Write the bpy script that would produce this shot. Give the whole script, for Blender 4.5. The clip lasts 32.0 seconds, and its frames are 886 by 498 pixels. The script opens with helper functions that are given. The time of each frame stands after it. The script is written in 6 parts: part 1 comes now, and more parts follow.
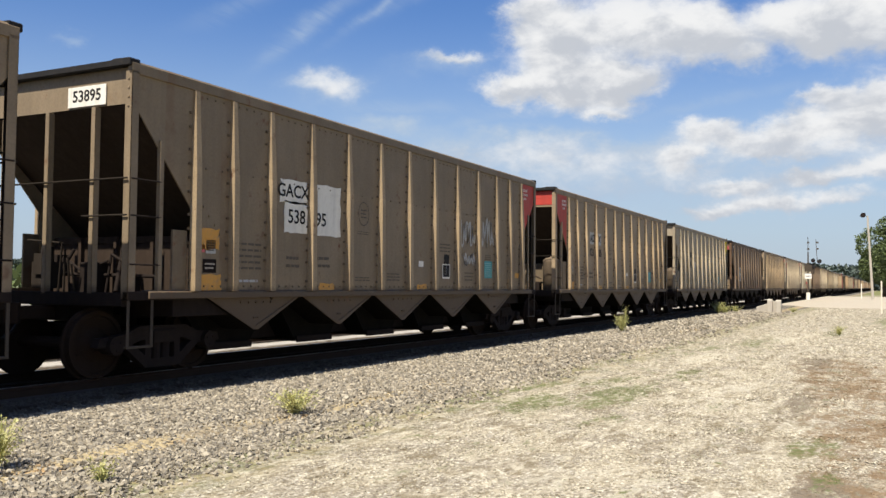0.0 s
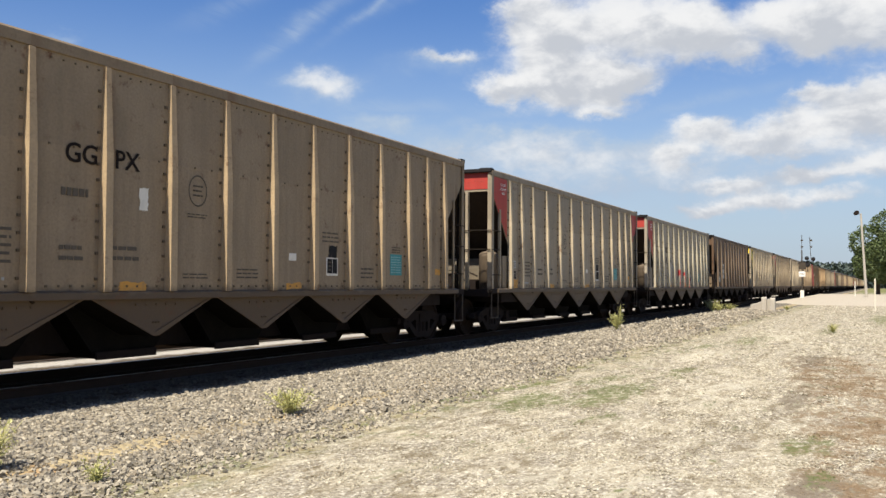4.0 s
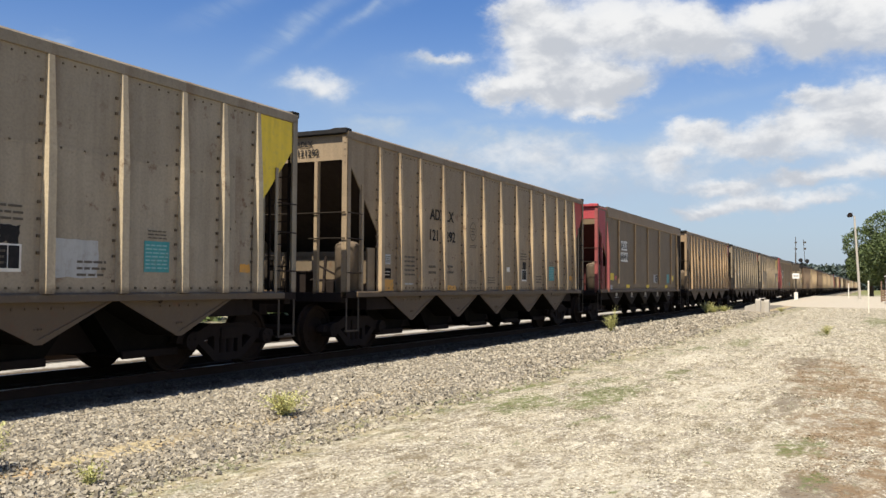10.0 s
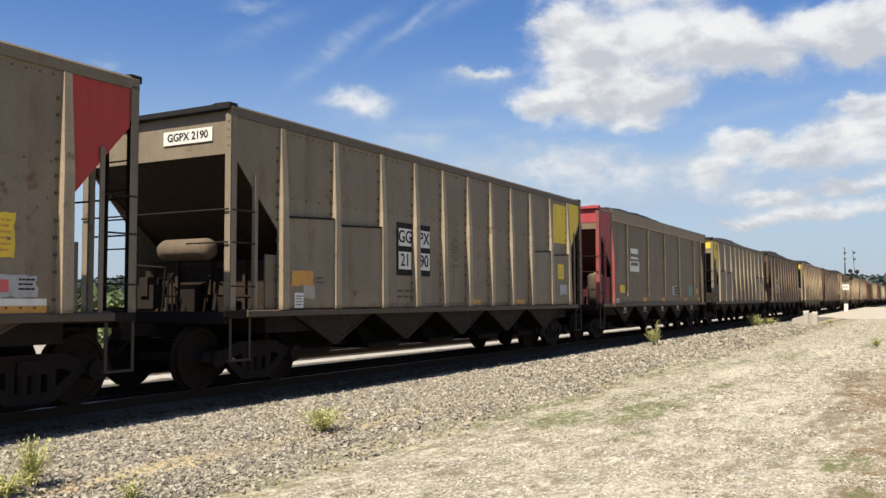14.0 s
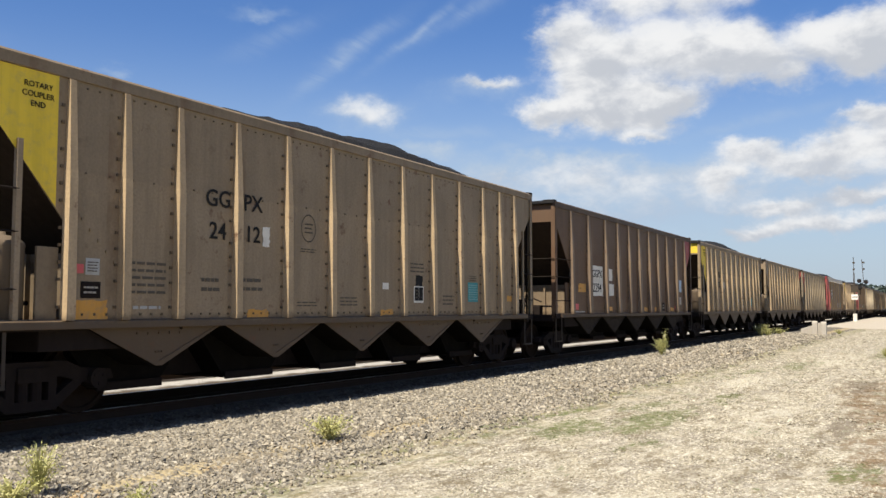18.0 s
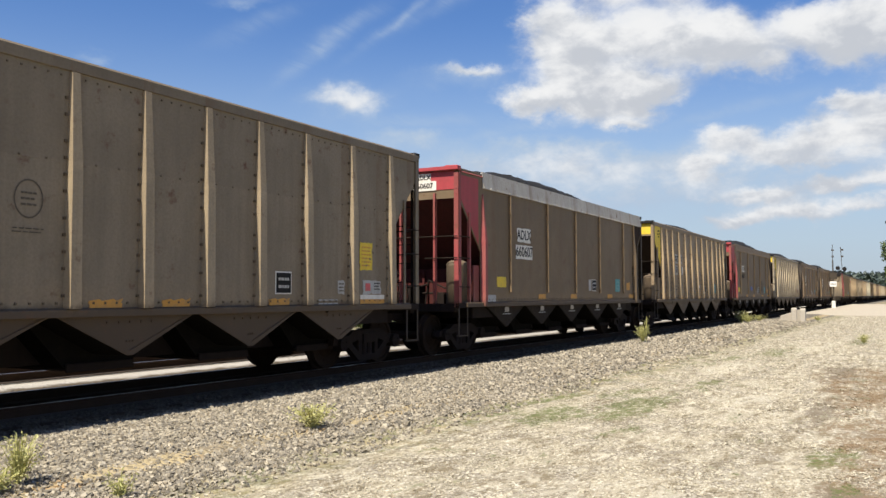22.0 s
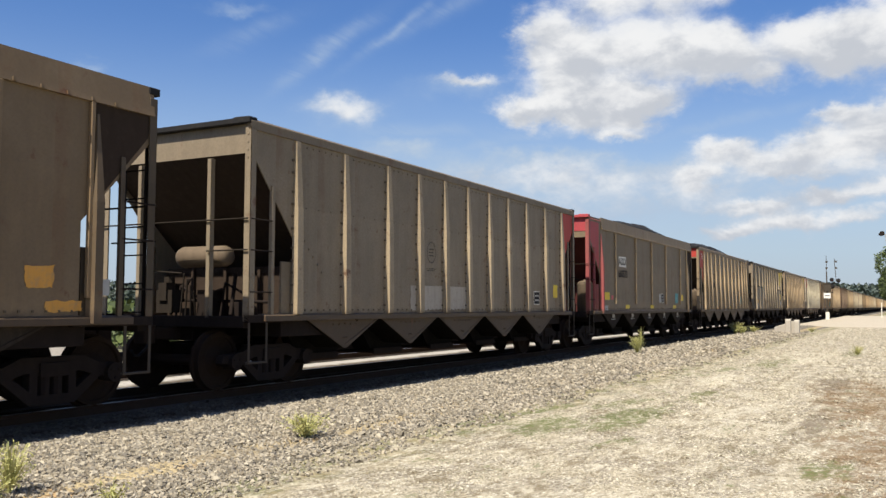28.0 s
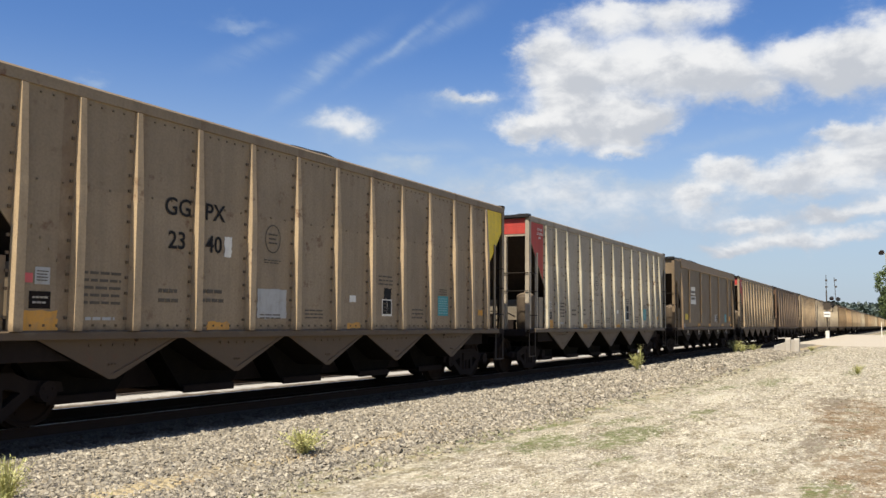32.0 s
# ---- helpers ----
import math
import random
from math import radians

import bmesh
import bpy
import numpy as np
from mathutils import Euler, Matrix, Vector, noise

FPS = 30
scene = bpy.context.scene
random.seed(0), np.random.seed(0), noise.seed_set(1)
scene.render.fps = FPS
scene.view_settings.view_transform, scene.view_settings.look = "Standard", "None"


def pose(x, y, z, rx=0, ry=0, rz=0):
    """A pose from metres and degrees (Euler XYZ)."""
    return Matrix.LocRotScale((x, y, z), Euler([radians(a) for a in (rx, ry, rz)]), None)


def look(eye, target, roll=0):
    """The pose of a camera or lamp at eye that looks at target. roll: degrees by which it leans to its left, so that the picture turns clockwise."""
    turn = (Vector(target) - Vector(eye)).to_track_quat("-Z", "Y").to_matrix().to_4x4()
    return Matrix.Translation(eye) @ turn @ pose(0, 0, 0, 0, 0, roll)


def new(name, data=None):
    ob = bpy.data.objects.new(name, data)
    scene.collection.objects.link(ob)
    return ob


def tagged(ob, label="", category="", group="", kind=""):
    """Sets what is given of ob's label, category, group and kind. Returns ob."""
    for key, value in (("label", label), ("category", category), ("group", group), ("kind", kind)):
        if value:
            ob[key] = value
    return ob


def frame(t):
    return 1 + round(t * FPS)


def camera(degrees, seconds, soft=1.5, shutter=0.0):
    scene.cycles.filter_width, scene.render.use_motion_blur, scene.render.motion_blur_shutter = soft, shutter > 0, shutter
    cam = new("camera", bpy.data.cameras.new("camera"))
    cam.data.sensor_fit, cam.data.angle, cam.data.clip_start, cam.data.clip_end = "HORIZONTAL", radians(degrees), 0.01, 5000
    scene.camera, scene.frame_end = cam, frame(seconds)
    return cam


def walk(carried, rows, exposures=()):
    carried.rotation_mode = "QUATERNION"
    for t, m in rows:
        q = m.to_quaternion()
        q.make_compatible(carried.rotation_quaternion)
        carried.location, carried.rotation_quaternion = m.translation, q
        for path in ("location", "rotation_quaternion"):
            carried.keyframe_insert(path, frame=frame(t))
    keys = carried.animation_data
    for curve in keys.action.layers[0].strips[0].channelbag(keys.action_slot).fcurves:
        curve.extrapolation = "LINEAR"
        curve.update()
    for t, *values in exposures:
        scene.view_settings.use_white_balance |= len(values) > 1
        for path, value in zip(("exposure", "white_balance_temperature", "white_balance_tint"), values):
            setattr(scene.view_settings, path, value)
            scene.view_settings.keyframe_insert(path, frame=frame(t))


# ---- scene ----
cam = camera(53.96, 32.0, 1.5)
CAM_ROWS = [
    (0, 0.01, 0.008, 1.654, 27.11, 2.294, 0.56),
    (0.5, 0.01, 0.008, 1.654, 27.357, 1.782, 0.778),
    (1, 0.01, 0.008, 1.654, 27.146, 2.367, 0.828),
    (1.5, 0.01, 0.008, 1.654, 27.296, 2.206, 0.485),
    (2, 0.01, 0.008, 1.654, 27.612, 2.093, 0.24),
    (2.5, 0.01, 0.008, 1.654, 27.421, 2.227, 0.21),
    (3, 0.01, 0.008, 1.654, 27.021, 2.259, 0.288),
    (3.5, 0.01, 0.008, 1.654, 26.943, 2.208, 0.276),
    (5.5, 0.01, 0.008, 1.654, 26.012, 2.371, 0.702),
    (6, 0.01, 0.008, 1.654, 26.044, 2.249, 0.624),
    (6.5, 0.01, 0.008, 1.654, 25.971, 1.872, 0.623),
    (7, 0.01, 0.008, 1.654, 25.99, 1.467, 0.604),
    (7.5, 0.01, 0.008, 1.654, 26.035, 1.428, 0.568),
    (8, 0.01, 0.008, 1.654, 26.187, 1.74, 0.43),
    (8.5, 0.01, 0.008, 1.654, 26.356, 2.011, 0.393),
    (9, 0.01, 0.008, 1.654, 26.338, 1.94, 0.283),
    (9.5, 0.01, 0.008, 1.654, 26.551, 2.169, 0.117),
    (10, 0.01, 0.008, 1.654, 26.414, 2.361, 0.369),
    (10.5, 0.01, 0.008, 1.654, 26.287, 2.062, 0.359),
    (11, 0.025, -0.07, 1.664, 27.369, 2.029, 0.469),
    (11.5, 0.035, -0.12, 1.666, 28.862, 2.719, 0.117),
    (12, 0.012, -0.08, 1.661, 29.394, 3.388, -0.186),
    (12.5, 0.012, -0.08, 1.661, 29.892, 3.193, -0.096),
    (13, 0.012, -0.08, 1.661, 30.096, 2.916, -0.039),
    (13.5, 0.012, -0.08, 1.661, 29.758, 3.301, -0.067),
    (14, 0.012, -0.08, 1.661, 29.182, 3.339, -0.192),
    (14.5, 0.012, -0.08, 1.661, 29.069, 3.019, -0.029),
    (16.5, 0.012, -0.08, 1.661, 29.619, 3.382, 0.178),
    (17, 0.012, -0.08, 1.661, 29.92, 3.521, -0.046),
    (17.5, 0.012, -0.08, 1.661, 29.925, 3.617, -0.227),
    (18, 0.012, -0.08, 1.661, 29.664, 3.902, 0.022),
    (18.5, 0.012, -0.08, 1.661, 29.527, 4.031, 0.096),
    (19, 0.012, -0.08, 1.661, 29.66, 3.831, -0.144),
    (19.5, 0.012, -0.08, 1.661, 29.464, 3.268, -0.417),
    (20, 0.012, -0.08, 1.661, 28.844, 3.087, -0.021),
    (20.5, 0.012, -0.08, 1.661, 28.366, 2.939, 0.256),
    (21, 0.012, -0.08, 1.661, 28.334, 3.005, -0.049),
    (21.5, 0.012, -0.08, 1.661, 28.368, 3.049, -0.107),
    (22, 0.012, -0.08, 1.661, 28.516, 3.107, -0.127),
    (22.5, 0.012, -0.08, 1.661, 28.515, 3.115, -0.133),
    (23, 0.012, -0.08, 1.661, 28.252, 3.459, -0.308),
    (23.5, 0.012, -0.08, 1.661, 28.393, 3.581, -0.213),
    (24, 0.012, -0.08, 1.661, 28.861, 3.434, -0.173),
    (24.5, 0.012, -0.08, 1.661, 28.993, 3.244, -0.39),
    (25, 0.012, -0.08, 1.661, 28.901, 3.272, -0.19),
    (25.5, 0.012, -0.08, 1.661, 28.595, 3.187, -0.241),
    (26, 0.012, -0.08, 1.661, 28.274, 3.29, -0.273),
    (26.5, 0.012, -0.08, 1.661, 28.139, 3.359, -0.204),
    (28.5, 0.012, -0.08, 1.661, 28.258, 3.864, 0.253),
    (29, 0.012, -0.08, 1.661, 28.308, 3.933, 0.318),
    (29.5, 0.012, -0.08, 1.661, 28.286, 3.973, 0.357),
    (30, 0.012, -0.08, 1.661, 28.47, 3.96, 0.137),
    (30.5, 0.012, -0.08, 1.661, 28.61, 3.934, -0.033),
    (31, 0.012, -0.08, 1.661, 28.295, 4.439, 0.176),
    (31.5, 0.012, -0.08, 1.661, 28.074, 4.926, 0.512),
    (32, 0.012, -0.08, 1.661, 28.171, 4.818, 0.493),
]
walk(cam, [(t, pose(x, y, z, 90 + pitch, 0, yaw - 90) @ pose(0, 0, 0, 0, 0, roll)) for t, x, y, z, yaw, pitch, roll in CAM_ROWS])
scene.view_settings.exposure = 0.68

# ---- plan: x runs along the track away from the viewer, y towards the track, z = 0 on the gravel lot ----
RAIL_Z = 0.33          # top of rail
TRACK_Y = 10.34        # centre of the track
HALF = 1.6             # half width of a car
PITCH = 16.18          # coupled length of a car
LEN = 14.55            # body length
TOP = 4.20             # top of the car over the rail
SILL = 1.087           # bottom of the side sill over the rail
WHEEL_R = 0.457


TRAIN_TIMES = [0, 4, 8, 12, 16, 20, 24, 28, 32]
TRAIN_AT = [8.00, -61.06, -130.00, -198.88, -267.81, -336.88, -406.11, -475.53, -545.10]


def train_x(t):
    """Where the leading end of car 0 stands at t."""
    return float(np.interp(t, TRAIN_TIMES, TRAIN_AT))


# ---- light ----
SUN_DIR = Vector((-0.67, 0.0, 1.0)).normalized()
sun_data = bpy.data.lights.new("sun", "SUN")
sun_data.energy, sun_data.angle, sun_data.color = 5.0, radians(0.53), (1.0, 0.93, 0.80)
sun = new("sun", sun_data)
sun.matrix_world = look(SUN_DIR * 200, (0, 0, 0))

world = bpy.data.worlds.new("sky")
scene.world = world
world.use_nodes = True


class Nodes:
    """Short way to write node trees."""

    def __init__(self, tree):
        self.tree = tree
        tree.nodes.clear()

    def add(self, kind, **values):
        n = self.tree.nodes.new(kind)
        for key, v in values.items():
            if key == "operation":
                n.operation = v
            elif key == "blend_type":
                n.blend_type = v
            elif key == "data_type":
                n.data_type = v
        return n

    def wire(self, socket, value):
        if hasattr(value, "is_linked") or hasattr(value, "links"):
            self.tree.links.new(value, socket)
        else:
            socket.default_value = value

    def math(self, op, a, b=0.0, c=0.0, clamp=False):
        n = self.tree.nodes.new("ShaderNodeMath")
        n.operation, n.use_clamp = op, clamp
        for s, v in zip(n.inputs, (a, b, c)):
            self.wire(s, v)
        return n.outputs[0]

    def noise(self, vec, scale, detail=4.0, rough=0.55, distort=0.0):
        n = self.tree.nodes.new("ShaderNodeTexNoise")
        if vec is not None:
            self.wire(n.inputs["Vector"], vec)
        n.inputs["Scale"].default_value, n.inputs["Detail"].default_value = scale, detail
        n.inputs["Roughness"].default_value, n.inputs["Distortion"].default_value = rough, distort
        return n.outputs["Fac"]

    def ramp(self, fac, lo, hi, a=0.0, b=1.0):
        n = self.tree.nodes.new("ShaderNodeMapRange")
        n.interpolation_type = "SMOOTHSTEP"
        for s, v in zip(n.inputs, (fac, lo, hi, a, b)):
            self.wire(s, v)
        return n.outputs[0]

    def mix(self, fac, a, b, mode="MIX"):
        n = self.tree.nodes.new("ShaderNodeMix")
        n.data_type, n.blend_type = "RGBA", mode
        self.wire(n.inputs[0], fac)
        self.wire(n.inputs[6], (*a, 1) if isinstance(a, tuple) and len(a) == 3 else a)
        self.wire(n.inputs[7], (*b, 1) if isinstance(b, tuple) and len(b) == 3 else b)
        return n.outputs[2]

    def add_x(self, vec):
        n = self.tree.nodes.new("ShaderNodeSeparateXYZ")
        self.wire(n.inputs[0], vec)
        return n.outputs[0]

    def scaled(self, vec, x, y, z):
        n = self.tree.nodes.new("ShaderNodeMapping")
        self.wire(n.inputs["Vector"], vec)
        n.inputs["Scale"].default_value = (x, y, z)
        return n.outputs[0]


def build_sky():
    n = Nodes(world.node_tree)
    out = n.add("ShaderNodeOutputWorld")
    back = n.add("ShaderNodeBackground")
    sky = n.add("ShaderNodeTexSky")
    sky.sky_type, sky.sun_disc = "NISHITA", False
    sky.sun_elevation = math.asin(SUN_DIR.z)
    sky.sun_rotation = math.atan2(SUN_DIR.x, SUN_DIR.y)
    sky.air_density, sky.dust_density, sky.ozone_density = 1.0, 0.6, 2.0
    co = n.add("ShaderNodeTexCoord").outputs["Generated"]
    sep = n.add("ShaderNodeSeparateXYZ")
    n.wire(sep.inputs[0], co)
    x, y, z = sep.outputs
    az = n.math("MULTIPLY", n.math("ARCTAN2", y, x), 57.2958)
    el = n.math("MULTIPLY", n.math("ARCSINE", z), 57.2958)
    flat = n.math("DIVIDE", 1.0, n.math("ADD", n.math("MAXIMUM", z, 0.0), 0.10))
    comb = n.add("ShaderNodeCombineXYZ")
    n.wire(comb.inputs[0], n.math("MULTIPLY", x, flat))
    n.wire(comb.inputs[1], n.math("MULTIPLY", y, flat))
    big = n.noise(comb.outputs[0], 2.1, 6, 0.58, 0.3)
    # billows: the directions are pushed about at two scales before the heaps are laid out
    def pushed(scale, detail, reach, seed):
        k = n.tree.nodes.new("ShaderNodeTexNoise")
        shift = n.tree.nodes.new("ShaderNodeMapping")
        n.wire(shift.inputs["Vector"], co)
        shift.inputs["Location"].default_value = (seed, seed * 0.7, 0)
        shift.inputs["Scale"].default_value = (1, 1, 1.5)
        n.wire(k.inputs["Vector"], shift.outputs[0])
        k.inputs["Scale"].default_value, k.inputs["Detail"].default_value, k.inputs["Roughness"].default_value = scale, detail, 0.6
        sp = n.tree.nodes.new("ShaderNodeSeparateColor")
        n.wire(sp.inputs[0], k.outputs["Color"])
        return [n.math("MULTIPLY", n.math("SUBTRACT", c, 0.5), reach) for c in (sp.outputs[0], sp.outputs[1])]
    ua, ue = pushed(11.0, 6, 5.5, 3.1)
    va, ve = pushed(34.0, 5, 2.2, 1.7)
    az_w = n.math("ADD", az, n.math("ADD", ua, va))
    el_w = n.math("ADD", el, n.math("MULTIPLY", n.math("ADD", ue, ve), 0.55))
    puff = n.noise(n.scaled(co, 1, 1, 1.7), 26.0, 7, 0.6, 0.2)
    # cumulus heaps: azimuth, elevation, half widths in degrees, weight
    heaps = [(23.2, 12.5, 2.2, 0.70, 0.75), (19.4, 12.7, 3.6, 1.15, 0.95), (15.8, 13.1, 2.0, 1.0, 0.9), (19.8, 15.2, 2.5, 1.9, 0.85), (21.6, 17.8, 1.7, 1.5, 0.8),
             (15.8, 16.5, 3.6, 1.9, 0.9), (11.2, 15.9, 2.9, 1.7, 0.9), (8.6, 14.9, 2.2, 1.2, 0.7), (12.0, 19.6, 3.0, 1.0, 0.7), (17.5, 19.8, 2.6, 0.9, 0.7), (4.6, 16.2, 2.2, 1.2, 0.85),
             (2.6, 14.8, 2.3, 1.2, 0.85), (0.6, 17.0, 2.6, 1.4, 0.85), (-3.0, 14.9, 3.6, 1.8, 0.9), (17.4, 11.15, 1.6, 0.45, 0.6)]
    bands = [(10.6, 9.9, 2.1, 0.75, 0.75), (7.2, 9.3, 2.8, 0.8, 0.75), (3.8, 9.9, 2.2, 1.1, 0.75), (3.2, 11.6, 1.4, 0.6, 0.65), (11.9, 8.45, 1.2, 0.6, 0.7),
             (5.6, 8.4, 2.8, 0.4, 0.35), (0.2, 10.6, 2.6, 1.3, 0.8), (-3.0, 9.4, 3.4, 1.5, 0.8), (6.9, 5.2, 2.2, 0.55, 0.8), (10.2, 4.8, 1.9, 0.48, 0.7),
             (9.0, 6.3, 2.4, 0.5, 0.7), (4.0, 6.8, 2.2, 0.5, 0.75), (2.7, 5.5, 1.9, 0.45, 0.65), (-0.4, 7.2, 2.4, 0.6, 0.7), (34.5, 12.8, 2.2, 0.8, 0.50), (26.8, 14.75, 1.9, 0.42, 0.5)]
    # thin, soft sheets
    sheets = [(24.4, 8.6, 4.4, 1.3, 1.35), (20.2, 8.9, 3.0, 1.0, 1.15), (15.8, 8.2, 3.6, 1.0, 1.05), (18.6, 6.8, 7.0, 1.7, 1.05), (12.0, 7.6, 3.4, 1.0, 0.5), (30.6, 10.4, 2.4, 0.7, 0.75),
              (50.8, 14.7, 1.2, 0.4, 0.4), (34.5, 12.4, 3.6, 1.4, 0.35), (7.5, 7.2, 6.5, 1.6, 0.25), (42.5, 18.4, 2.4, 0.5, 0.4), (27.4, 14.2, 3.2, 0.9, 0.35), (3.0, 8.0, 6.0, 1.6, 0.22)]
    # wisps: azimuth, elevation, half length and half width, slope, weight
    wisps = [(35.4, 17.0, 2.3, 0.55, -0.62, 0.42), (31.2, 18.0, 2.4, 0.40, -0.70, 0.5), (37.3, 15.4, 2.2, 0.5, -0.72, 0.3), (18.6, 11.4, 4.4, 0.30, -0.10, 0.30),
             (30.4, 11.5, 4.4, 0.35, 0.03, 0.34), (24.6, 10.7, 3.0, 0.35, -0.18, 0.34), (9.6, 11.6, 4.2, 0.35, -0.16, 0.3), (40.6, 17.2, 2.4, 0.6, -0.4, 0.25), (28.0, 19.0, 2.6, 0.5, -0.5, 0.35)]

    def laid(spots, aa, ee, slopes=False):
        total, lift = 0.0, 0.0
        for spot in spots:
            a, e, wa, we = spot[:4]
            du, dv = n.math("SUBTRACT", aa, a), n.math("SUBTRACT", ee, e)
            if slopes:
                dv = n.math("SUBTRACT", dv, n.math("MULTIPLY", du, spot[4]))
            u, v = n.math("MULTIPLY", du, 1 / wa), n.math("MULTIPLY", dv, 1 / we)
            r = n.math("ADD", n.math("MULTIPLY", u, u), n.math("MULTIPLY", v, v))
            g = n.math("MULTIPLY", n.math("EXPONENT", n.math("MULTIPLY", r, -0.9)), spot[-1])
            total = g if isinstance(total, float) else n.math("ADD", total, g)
            up = n.math("MULTIPLY", g, v)
            lift = up if isinstance(lift, float) else n.math("ADD", lift, up)
        return total, lift
    heap, lift_a = laid(heaps, az_w, el_w)
    band, lift_b = laid(bands, az_w, el_w)
    sheet, _ = laid(sheets, az_w, el_w)
    streaks, _ = laid(wisps, n.math("ADD", az, n.math("MULTIPLY", ua, 0.5)), n.math("ADD", el, n.math("MULTIPLY", ue, 0.25)), True)
    behind = n.ramp(x, 0.55, 0.2, 0.0, 1.0)      # the same broken cloud goes on all round
    field = n.math("MULTIPLY", n.ramp(big, 0.52, 0.68), behind)
    dens = n.math("ADD", n.math("ADD", n.math("ADD", heap, band), n.math("MULTIPLY", sheet, 0.22)), n.math("MULTIPLY", n.math("SUBTRACT", puff, 0.5), 0.6))
    mask = n.math("ADD", n.ramp(dens, 0.10, 0.70, 0.0, 0.80), n.ramp(dens, 0.36, 1.0, 0.0, 0.20))
    mask = n.math("MAXIMUM", mask, field)
    streak_vec = n.scaled(comb.outputs[0], 0.9, 3.2, 1.0)
    thin = n.ramp(n.noise(streak_vec, 2.6, 6, 0.62, 0.8), 0.30, 0.66, 0.35, 1.0)
    haze = n.ramp(el, 19.0, 1.0, 0.10, 0.82)
    around = n.math("MULTIPLY", n.ramp(n.math("ADD", n.math("MULTIPLY", n.math("ADD", heap, band), 0.7), sheet), 0.03, 0.8, 0.0, 0.85), n.ramp(puff, 0.32, 0.62, 0.55, 1.0))
    veil = n.math("ADD", haze, n.math("MULTIPLY", n.math("MAXIMUM", n.math("MULTIPLY", streaks, thin), around), n.math("SUBTRACT", 1.0, haze)), clamp=True)
    # lit crests, greyer bases and hollows
    lift = n.math("ADD", n.math("ADD", lift_a, lift_b), n.math("MULTIPLY", n.math("SUBTRACT", puff, 0.5), 1.6))
    lift = n.math("ADD", lift, n.math("MULTIPLY", n.math("SUBTRACT", n.noise(n.scaled(co, 1, 1, 1.9), 15.0, 5, 0.55, 0.3), 0.52), 3.4))
    under = n.ramp(lift, -0.75, 0.55)
    cloud = n.mix(under, (5.9, 6.2, 6.75), (9.2, 9.25, 9.3))
    vivid = n.add("ShaderNodeHueSaturation")
    vivid.inputs["Hue"].default_value, vivid.inputs["Saturation"].default_value, vivid.inputs["Value"].default_value = 0.514, 1.40, 1.36
    n.wire(vivid.inputs["Color"], sky.outputs[0])
    blue = vivid.outputs[0]
    base = n.mix(veil, blue, n.mix(n.ramp(el, 9.0, 1.0), (5.0, 6.1, 7.5), (4.4, 5.35, 6.9)))
    n.wire(back.inputs[0], n.mix(mask, base, cloud))
    back.inputs[1].default_value = 0.06
    n.wire(out.inputs[0], back.outputs[0])


build_sky()

# ---- materials ----
MATS = {}


def material(name, build):
    m = bpy.data.materials.new(name)
    m.use_nodes = True
    n = Nodes(m.node_tree)
    out = n.add("ShaderNodeOutputMaterial")
    b = n.add("ShaderNodeBsdfPrincipled")
    n.wire(out.inputs[0], b.outputs[0])
    build(n, b)
    MATS[name] = m
    return m


def bump(n, b, height, strength=0.3, dist=0.02):
    k = n.add("ShaderNodeBump")
    k.inputs["Strength"].default_value, k.inputs["Distance"].default_value = strength, dist
    n.wire(k.inputs["Height"], height)
    n.wire(b.inputs["Normal"], k.outputs[0])


def coords(n, which="Object"):
    return n.add("ShaderNodeTexCoord").outputs[which]


def world_pos(n):
    return n.add("ShaderNodeNewGeometry").outputs["Position"]


